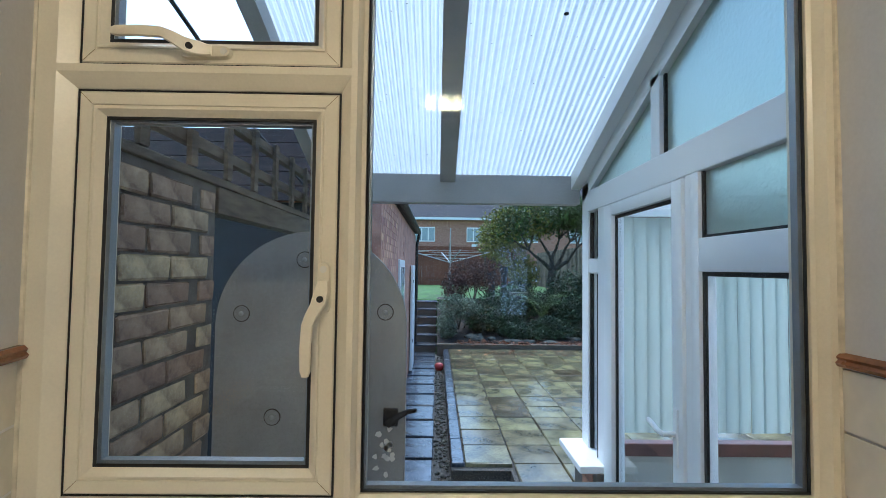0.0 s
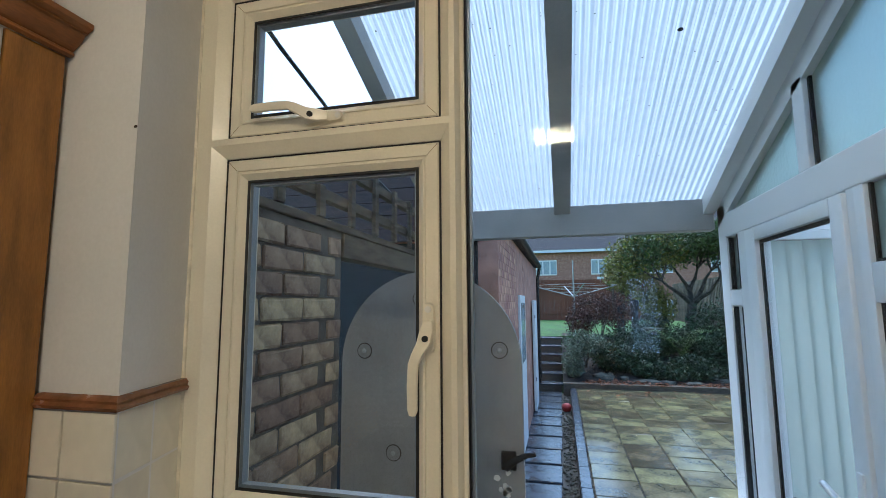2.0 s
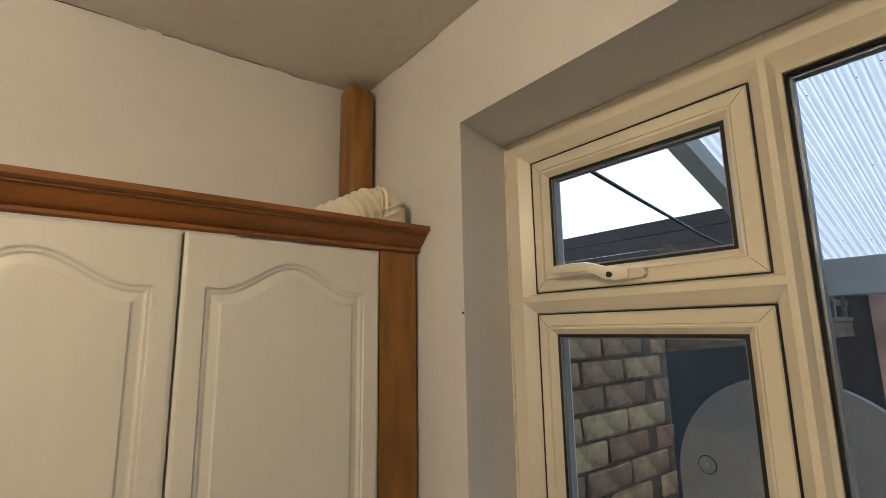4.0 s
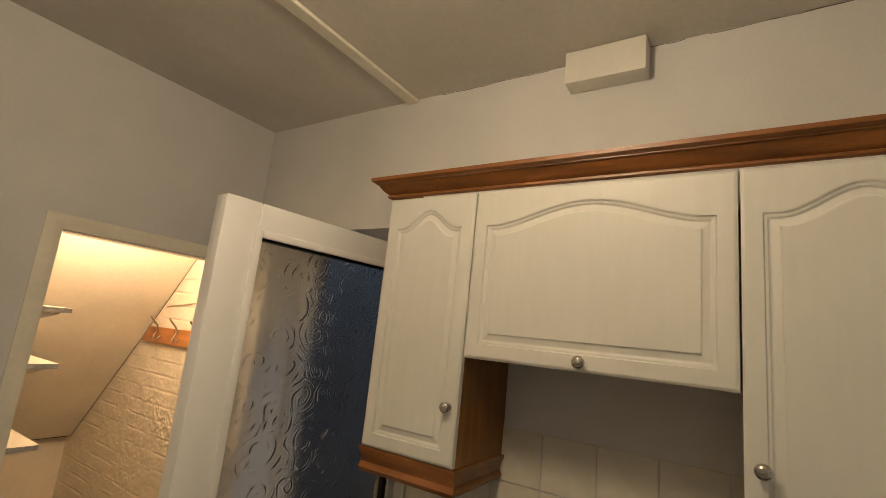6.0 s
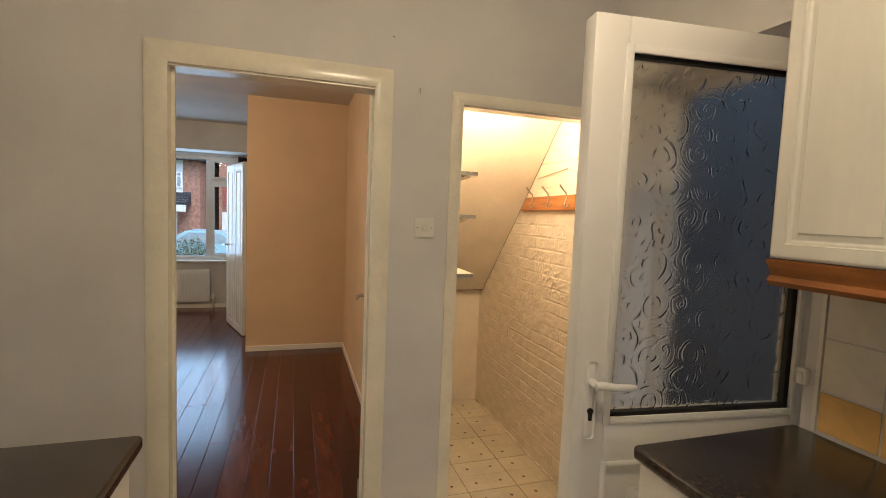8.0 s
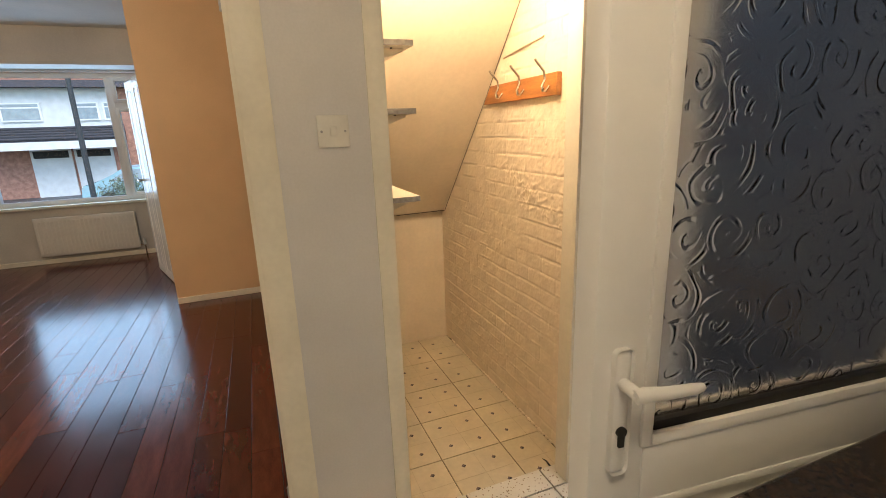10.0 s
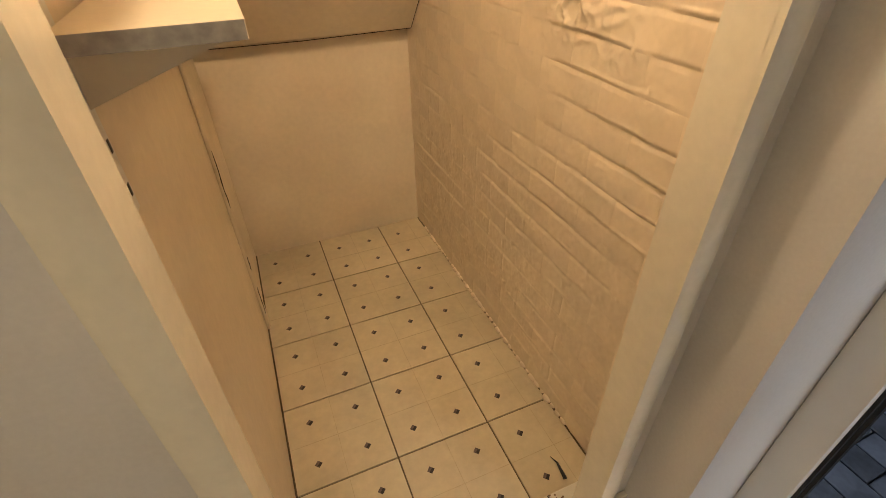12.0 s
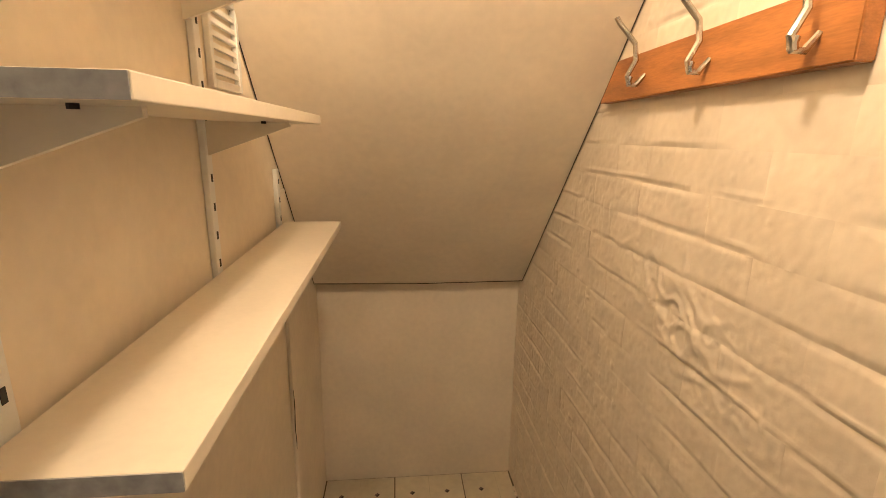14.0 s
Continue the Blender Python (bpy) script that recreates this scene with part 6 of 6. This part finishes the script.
# ---------------- planting ----------------
def tree(at, seed):
    t = thing("tree", at, "old fruit tree with forked grey trunk and thinning green leaves", "tree")
    bm = bmesh.new()
    r = random.Random(seed)
    tips = []
    x, y, z = at
    sweep(bm, [at, (x - 0.05, y, z + 0.5), (x + 0.02, y, z + 0.9)], [0.16, 0.13, 0.12], 10)

    def limb(p, d, L, rad, depth):
        pts, rs = [p], [rad]
        q, dd_ = Vector(p), Vector(d)
        for k in range(4):
            dd_ = (dd_ + Vector((r.gauss(0, 0.18), r.gauss(0, 0.18), r.gauss(0.05, 0.1)))).normalized()
            q = q + dd_ * L / 4
            pts.append(tuple(q))
            rs.append(rad * (1 - 0.16 * (k + 1)))
        sweep(bm, pts, rs, 7)
        if depth == 0:
            tips.append(q)
            return
        for k in range(3):
            a = dd_ + Vector((r.gauss(0, 0.6), r.gauss(0, 0.6), r.gauss(0.1, 0.35)))
            limb(tuple(q), a.normalized(), L * 0.62, rad * 0.45, depth - 1)
    for dx in (-0.9, -0.35, 0.3, 0.85, 1.3):
        limb((x + 0.02, y, z + 0.85), Vector((dx, r.uniform(-0.3, 0.3), 1.0)).normalized(), 1.1, 0.075, 2)
    part("trunk", bm, BARK, t, "", True)
    bm = bmesh.new()
    leaves(bm, [(p.x, p.y, p.z, 0.55, 0.55, 0.4) for p in tips], 16000, 0.06, seed + 1)
    part("crown", bm, LEAF_G, t)
    bm = bmesh.new()
    leaves(bm, [(p.x - 0.3, p.y, p.z - 0.1, 0.6, 0.5, 0.5) for p in tips if p.x < x], 4000, 0.06, seed + 2)
    part("crown_yellowing", bm, LEAF_Y, t, "yellowing leaves")


tree((4.6, 16.4, 0.75), 21)
bush("shrub", (1.65, 13.6, 0.2), [(1.55, 13.5, 0.75, 0.42, 0.4, 0.32), (1.9, 13.7, 0.62, 0.35, 0.3, 0.3), (1.35, 13.3, 0.3, 0.25, 0.25, 0.35)], 4500, 0.035, LEAF_V, "variegated pale green shrub beside the steps", 1)
bush("shrub", (2.1, 15.0, 0.7), [(1.9, 15.3, 1.5, 0.55, 0.5, 0.5), (2.5, 15.5, 1.45, 0.5, 0.5, 0.55), (1.6, 15.2, 1.15, 0.4, 0.4, 0.4)], 4000, 0.04, LEAF_R, "dark red-leaved shrub on the bank", 2)
bush("shrub", (2.3, 13.8, 0.2), [(2.3, 13.6, 0.42, 0.5, 0.4, 0.32), (2.9, 13.9, 0.45, 0.45, 0.4, 0.3)], 4200, 0.04, LEAF_D, "dark evergreen shrub on the bank", 3)
bush("shrub", (4.9, 14.6, 0.5), [(4.6, 14.5, 1.1, 0.6, 0.5, 0.6), (5.4, 14.5, 1.2, 0.6, 0.5, 0.7), (4.4, 13.9, 0.6, 0.5, 0.4, 0.4), (5.2, 13.8, 0.7, 0.6, 0.4, 0.5)], 8000, 0.045, LEAF_D, "dense dark shrub by the fence", 4)
bush("shrub", (3.9, 16.8, 0.8), [(3.5, 17.4, 2.2, 0.7, 0.6, 0.8), (3.0, 17.8, 2.6, 0.6, 0.6, 0.7), (3.9, 17.2, 1.5, 0.5, 0.5, 0.6)], 6500, 0.05, LEAF_Y, "yellow-green hedge shrub behind the bank", 5)
bush("shrub", (3.4, 14.3, 0.4), [(3.4, 14.2, 0.7, 0.35, 0.3, 0.3), (3.8, 13.5, 0.3, 0.5, 0.35, 0.25), (3.0, 13.4, 0.2, 0.5, 0.3, 0.22)], 4000, 0.04, LEAF_D, "low ground-cover planting on the bank", 6)
bush("shrub", (3.6, 14.6, 0.6), [(2.7, 14.6, 0.75, 0.6, 0.4, 0.35), (3.3, 14.8, 0.95, 0.6, 0.4, 0.45), (4.1, 14.4, 0.8, 0.6, 0.4, 0.4), (3.6, 13.3, 0.15, 0.9, 0.25, 0.16), (4.9, 13.3, 0.2, 0.7, 0.25, 0.2)], 7000, 0.042, LEAF_D, "tangled dark undergrowth on the bank", 9, 10)
fern = thing("fern", (3.7, 14.0, 0.35), "arching green fern on the bank", "fern")
r = random.Random(17)
for k in range(22):
    bm = bmesh.new()
    a, L = r.uniform(0, 6.28), r.uniform(0.9, 1.5)
    d = Vector((math.cos(a), math.sin(a) * 0.7, 0))
    pts = [Vector((3.75, 14.0, 0.42)) + d * (L * 0.55 * s) + Vector((0, 0, L * (1.15 * s - 0.75 * s * s))) for s in [i / 8 for i in range(9)]]
    sweep(bm, pts, [0.006 * (1 - i / 10) for i in range(9)], 4)
    side = Vector((-d.y, d.x, 0)).normalized()
    for i in range(1, 9):
        for f in (0, 0.5):
            p = pts[i - 1].lerp(pts[i], f)
            w = 0.16 * (1 - (i + f) / 10)
            for sgn in (-1, 1):
                q = p + side * sgn * w + d * 0.03 - Vector((0, 0, 0.02))
                vs = [bm.verts.new(p), bm.verts.new(p.lerp(q, 0.5) + d * 0.016), bm.verts.new(q), bm.verts.new(p.lerp(q, 0.5) - d * 0.016)]
                bm.faces.new(vs)
    part("frond", bm, LEAF_F, fern)
for x, y, z, rad, h, m_ in ((2.71, 16.0, 0.74, 0.12, 0.86, mat("blue_grey_clay", (0.075, 0.095, 0.115), 0.7, 0.2, 8, 0.3)), (3.1, 16.15, 0.76, 0.12, 0.98, mat("grey_brown_clay", (0.07, 0.063, 0.06), 0.8, 0.25, 8, 0.3))):
    bm = bmesh.new()
    pr = [(0.0, rad), (0.04, rad * 1.05), (0.08, rad * 0.85), (0.8, rad * 0.78), (0.84, rad * 0.95), (0.92, rad * 1.05), (1.0, rad)]
    sweep(bm, [(x, y, z + h * s) for s, _ in pr], [q for _, q in pr], 16)
    solid("chimney_pot", bm, m_, "tall weathered chimney pot planter on the bank", "planter", smooth=True)
bb = thing("bird_bath", (3.25, 14.4, 0.6), "stone bird bath on the bank", "bird bath")
bm = bmesh.new()
sweep(bm, [(3.25, 14.4, 0.5), (3.25, 14.4, 0.62), (3.25, 14.4, 0.95)], [0.1, 0.06, 0.05], 12)
part("pedestal", bm, MORTAR, bb, "", True)
bm = bmesh.new()
sweep(bm, [(3.25, 14.4, 0.95), (3.25, 14.4, 1.02), (3.25, 14.4, 1.06)], [0.06, 0.2, 0.23], 16)
part("bowl", bm, MORTAR, bb, "", True)
ROCK = mat("mossy_rock", (0.13, 0.13, 0.10), 0.85, 0.4, 8, 0.6, 50)
for k in range(22):
    r = random.Random(200 + k)
    x, y = r.uniform(1.9, 5.2), r.uniform(13.0, 13.9)
    bm = bmesh.new()
    vs = bmesh.ops.create_icosphere(bm, subdivisions=2, radius=1.0)["verts"]
    s = (r.uniform(0.1, 0.24), r.uniform(0.08, 0.16), r.uniform(0.05, 0.09))
    for v in vs:
        f = 1 + 0.35 * noise.noise(v.co * 1.3 + Vector((k * 7, 0, 0)))
        v.co = Vector((v.co.x * s[0] * f, v.co.y * s[1] * f, v.co.z * s[2] * f))
    zz = -0.08 + 0.9 * min(1, (y - 12.9) / 2.4)
    bmesh.ops.translate(bm, verts=bm.verts, vec=(x, y, zz))
    solid("rock", bm, ROCK, "flat mossy rockery stone on the bank", "rock", group="rockery stones", smooth=False)
bm = bmesh.new()
leaves(bm, [(x * 0.5 + 1.9, 12.9, 0.0, 0.5, 0.35, 0.03) for x in range(8)], 500, 0.045, 77, 0.9)
leaves(bm, [(3.5, 12.3, -0.11, 2.0, 0.5, 0.008)], 60, 0.035, 78, 0.97)
ob = solid("fallen_leaves", bm, LEAF_O, "orange fallen leaves along the bank edge", "leaves", "stuff")
bm = bmesh.new()
r = random.Random(66)
for k in range(500):
    x, y = r.uniform(1.1, 1.25), r.uniform(5.2, 12.6)
    ball(bm, (x, y, -0.275 + 0.01), r.uniform(0.008, 0.02), 6, (1.2, 1, 0.7))
for k in range(160):
    x, y = r.uniform(0.5, 1.2), r.uniform(3.95, 4.35)
    ball(bm, (x, y, -0.272), r.uniform(0.008, 0.018), 6, (1.2, 1, 0.7))
solid("pebbles", bm, ROCK, "wet pebbles along the path", "pebbles", "stuff")
bl = bmesh.new()
ball(bl, (1.17, 11.2, -0.2), 0.09, 12, (1, 1, 0.9))
solid("flower_pot", bl, mat("red_plastic", (0.5, 0.05, 0.04), 0.4, 0.1), "small red pot beside the path", "pot", smooth=True)

# rotary washing line
rl = thing("washing_line", (1.52, 17.0, 0.8), "grey rotary washing line on the lawn", "washing line")
bm = bmesh.new()
sweep(bm, [(1.52, 17.0, 0.8), (1.52, 17.0, 2.95)], 0.022, 8)
part("pole", bm, STEEL, rl)
for a in range(4):
    c, s = math.cos(a * math.pi / 2 + 0.2), math.sin(a * math.pi / 2 + 0.2)
    bm = bmesh.new()
    sweep(bm, [(1.52, 17.0, 1.85), (1.52 + 1.3 * c, 17.0 + 1.3 * s, 2.2)], 0.015, 6)
    part("arm", bm, STEEL, rl)
    for f in (0.4, 0.7, 1.0):
        c2, s2 = math.cos((a + 1) * math.pi / 2 + 0.2), math.sin((a + 1) * math.pi / 2 + 0.2)
        bm = bmesh.new()
        sweep(bm, [(1.52 + 1.3 * c * f, 17 + 1.3 * s * f, 1.85 + 0.35 * f), (1.52 + 1.3 * c2 * f, 17 + 1.3 * s2 * f, 1.85 + 0.35 * f)], 0.005, 4)
        part("line", bm, PLASTIC, rl)
# fences
ff = thing("garden_fence", (1.5, 26.5, 0.8), "red-brown panel fence at the end of the lawn", "fence")
pf = mesh_of("board", boxes((-0.06, 0.06, -0.012, 0.012, 0, 2.0), bevel=0.004), FENCE)
for i in range(72):
    piece("board", pf, ff, (-3.5 + 0.125 * i, 26.5, 0.8))
for i in range(6):
    part("post", boxes((-2.0 + 1.85 * i, -1.9 + 1.85 * i, 26.42, 26.48, 0.8, 2.95), bevel=0.01), WOOD_G, ff)
for z in (1.1, 2.5):
    part("rail", boxes((-3.5, 5.5, 26.44, 26.485, z, z + 0.09)), FENCE, ff)
fs = thing("garden_fence", (5.8, 18.0, 0.5), "weathered grey vertical slat fence", "fence")
pf = mesh_of("slat", boxes((-0.012, 0.012, -0.05, 0.05, 0, 2.1), bevel=0.003), vary(WOOD_G.copy(), 0.35))
for i in range(80):
    piece("slat", pf, fs, (6.3, 13.0 + 0.17 * i, 0.4))
for z in (0.9, 2.1):
    part("rail", boxes((6.32, 6.36, 13.0, 26.5, z, z + 0.08)), WOOD_G, fs)
solid("fence_near", boxes((7.9, 8.0, 3.2, 13.0, -0.3, 1.9)), WOOD_G, "weathered grey timber boundary fence", "fence")

# terraced house behind
th = thing("terraced_house", (2.0, 44.0, 0), "brick terraced house with white windows and dark roof", "house")
part("wall", boxes((-22, 26, 42.0, 50.0, -0.9, 5.9)), BRICK_RED, th)
bm = bmesh.new()
extrude_profile(bm, [(41.6, 5.85), (46.0, 9.4), (50.4, 5.85)], lambda u, v: (-22.3, u, v), lambda u, v: (26.3, u, v))
part("roof", bm, ROOF_D, th)
part("fascia", boxes((-22.3, 26.3, 41.55, 41.65, 5.75, 5.95)), UPVC, th)
PANE_F = mat("far_window_pane", (0.35, 0.42, 0.46), 0.1, 0.1)
for i in range(9):
    for z0 in (3.9, 0.6):
        x = -18.4 + 4.4 * i
        w = part("window", boxes((x, x + 1.7, 41.93, 42.0, z0, z0 + 1.25)), UPVC, th)
        for a in (0.06, 0.62, 1.2):
            part("pane", boxes((x + a, x + a + 0.46, 41.9, 41.935, z0 + 0.1, z0 + 1.15)), PANE_F, w)
part("porch_roof", boxes((-2.2, 1.8, 41.0, 42.0, 2.9, 3.1)), ROOF_D, th)
part("satellite_dish", boxes((4.0, 4.5, 41.5, 41.6, 3.1, 3.7)), UPVC, th)

# side passage outside the kitchen door
pv = solid("pavement_side", boxes((-1.6, -0.28, -3.0, 3.13, -0.28, -0.16)), GRAVEL, "side passage bed", "pavement", "structure")
PAVE = vary(mat("wet_blue_block_paving", (0.07, 0.08, 0.10), 0.35, 0.3, 8, 0.4, 50), 0.3)
pm = mesh_of("paver", boxes((-0.048, 0.048, -0.098, 0.098, -0.05, 0), bevel=0.004), PAVE)
for i in range(10):
    for j in range(14):
        piece("paver", pm, pv, (-0.34 - 0.101 * i, -1.0 + 0.201 * j + (0.1 if i % 2 else 0), -0.13))
# assumed tall wall, added to block the sky behind the side door glass
solid("wall_neighbour", boxes((-1.75, -1.45, -5.0, 3.1, -0.3, 4.1)), mat("grey_render", (0.11, 0.115, 0.125), 0.85, 0.12, 3, 0.3, 60), "assumed grey wall added to keep sky out of the side passage", "wall", "structure")


# ---------------- front street ----------------
front_g = solid("ground_front", boxes((-30, 40, -30, -5.8, -0.94, -0.93)), mat("wet_road", (0.06, 0.06, 0.065), 0.5, 0.3, 5, 0.3, 60), "wet front drive and road", "road", "structure")
fh = thing("semi_detached_house", (7.5, -26, -0.9), "semi-detached house with white upper cladding and garage", "house")
HY = -24.0
CLAD = mat("white_cladding", (0.75, 0.76, 0.76), 0.6, 0.06, 4, 0.1)
part("wall", boxes((5.95, 14.5, HY - 7, HY, -0.93, 5.1)), BRICK_RED, fh)
part("upper_cladding", boxes((6.7, 11.6, HY, HY + 0.06, 1.9, 3.62)), CLAD, fh, "white boarded upper wall")
bm = bmesh.new()
extrude_profile(bm, [(HY + 0.5, 3.6), (HY - 3.5, 6.2), (HY - 7.5, 3.6)], lambda u, v: (5.7, u, v), lambda u, v: (14.8, u, v))
part("roof", bm, ROOF_D, fh)
for x0, x1 in ((7.15, 8.15), (6.72, 7.0), (9.2, 10.6)):
    w = part("window", boxes((x0, x1, HY + 0.06, HY + 0.12, 2.25, 3.0)), UPVC, fh)
    part("pane", boxes((x0 + 0.07, x1 - 0.07, HY + 0.12, HY + 0.13, 2.32, 2.78)), PANE_F, w)
    part("pane", boxes((x0 + 0.07, x1 - 0.07, HY + 0.12, HY + 0.13, 2.84, 2.95)), PANE_F, w)
bm = bmesh.new()
extrude_profile(bm, [(HY, 2.05), (HY + 1.2, 1.5), (HY + 1.2, 1.42), (HY, 1.42)], lambda u, v: (6.35, u, v), lambda u, v: (11.6, u, v))
cn = part("canopy_roof", bm, ROOF_D, fh, "dark tiled canopy over the garage")
for k in range(5):
    part("tile_course", boxes((6.36, 11.6, HY + 1.2 - 0.23 * k - 0.02, HY + 1.22 - 0.23 * k, 1.5 + 0.108 * k, 1.54 + 0.108 * k)), ROOF_D, cn)
part("canopy_beam", boxes((6.35, 11.6, HY + 1.12, HY + 1.2, 1.1, 1.42)), CLAD, fh)
for i in range(2):
    x = 6.45 + 1.35 * i if i == 0 else 7.75
    d = part("garage_door", boxes((6.95 + 1.55 * i, 8.4 + 1.55 * i, HY + 0.01, HY + 0.08, -0.93, 1.1)), CLAD, fh, "white garage door")
    part("garage_window", boxes((7.05 + 1.55 * i, 8.3 + 1.55 * i, HY + 0.08, HY + 0.09, 0.72, 1.02)), BLACK, d)
f2 = thing("brick_house", (3.8, -27, -0.9), "red brick house with white garage door", "house")
part("wall", boxes((-6.0, 5.3, -34, -25.5, -0.93, 5.4)), BRICK_RED, f2)
part("tile_hanging", boxes((3.6, 5.1, -25.5, -25.42, 1.4, 2.6)), mat("red_hung_tiles", (0.4, 0.12, 0.09), 0.8, 0.25, 12, 0.4), f2)
part("garage_door", boxes((3.6, 5.15, -25.5, -25.42, -0.93, 1.1)), CLAD, f2)
bm = bmesh.new()
extrude_profile(bm, [(-25.0, 5.4), (-29.5, 8.0), (-34.5, 5.4)], lambda u, v: (-6.3, u, v), lambda u, v: (5.6, u, v))
part("roof", bm, ROOF_D, f2)
lp = thing("street_lamp", (5.0, -12.5, -0.93), "dark street lamp column", "street lamp")
bm = bmesh.new()
sweep(bm, [(4.85, -12.3, -0.93), (4.85, -12.3, 0.2), (4.85, -12.3, 5.0), (4.85, -11.6, 5.4)], [0.09, 0.06, 0.05, 0.04], 10)
part("column", bm, mat("dark_painted_steel", (0.05, 0.055, 0.06), 0.5, 0.1), lp, "", True)
part("lantern", boxes((4.75, 4.95, -11.7, -11.1, 5.36, 5.48), bevel=0.02), GREY, lp)
bush("shrub", (4.25, -13.0, -0.9), [(4.0, -13.0, -0.1, 0.5, 0.4, 0.5), (4.5, -13.0, -0.05, 0.5, 0.4, 0.55), (4.2, -12.9, 0.2, 0.4, 0.3, 0.4)], 1500, 0.04, LEAF_V, "twiggy pale front garden shrub", 41, 40)
car = thing("parked_car", (4.4, -18.5, -0.93), "pale blue parked car across the street", "car")
CARP = mat("pale_blue_car_paint", (0.35, 0.55, 0.62), 0.25, 0.06, 5, 0.0)
prof = [(-2.0, 0.3), (-2.05, 0.6), (-1.9, 0.85), (-1.1, 0.92), (-0.5, 1.38), (0.7, 1.42), (1.4, 0.98), (2.0, 0.85), (2.05, 0.45), (1.9, 0.25)]
bm = bmesh.new()
extrude_profile(bm, prof, lambda u, v: (4.6 + u, -19.2, -0.93 + v), lambda u, v: (4.6 + u, -17.6, -0.93 + v))
bmesh.ops.bevel(bm, geom=list(bm.edges), offset=0.05, segments=2, affect="EDGES")
part("body", bm, CARP, car, "", True)
bm = bmesh.new()
extrude_profile(bm, [(-0.95, 0.95), (-0.45, 1.32), (0.62, 1.35), (1.15, 0.98)], lambda u, v: (4.6 + u, -17.61, -0.93 + v), lambda u, v: (4.6 + u, -17.585, -0.93 + v))
part("side_window", bm, PANE_F, car)
for dx in (-1.25, 1.25):
    bm = bmesh.new()
    cyl(bm, (4.6 + dx, -17.75, -0.62), (4.6 + dx, -17.56, -0.62), 0.31, 0.31, 20)
    w = part("wheel", bm, BLACK, car, "", True)
    bm = bmesh.new()
    cyl(bm, (4.6 + dx, -17.57, -0.62), (4.6 + dx, -17.545, -0.62), 0.19, 0.17, 16)
    part("rim", bm, STEEL, w, "", True)
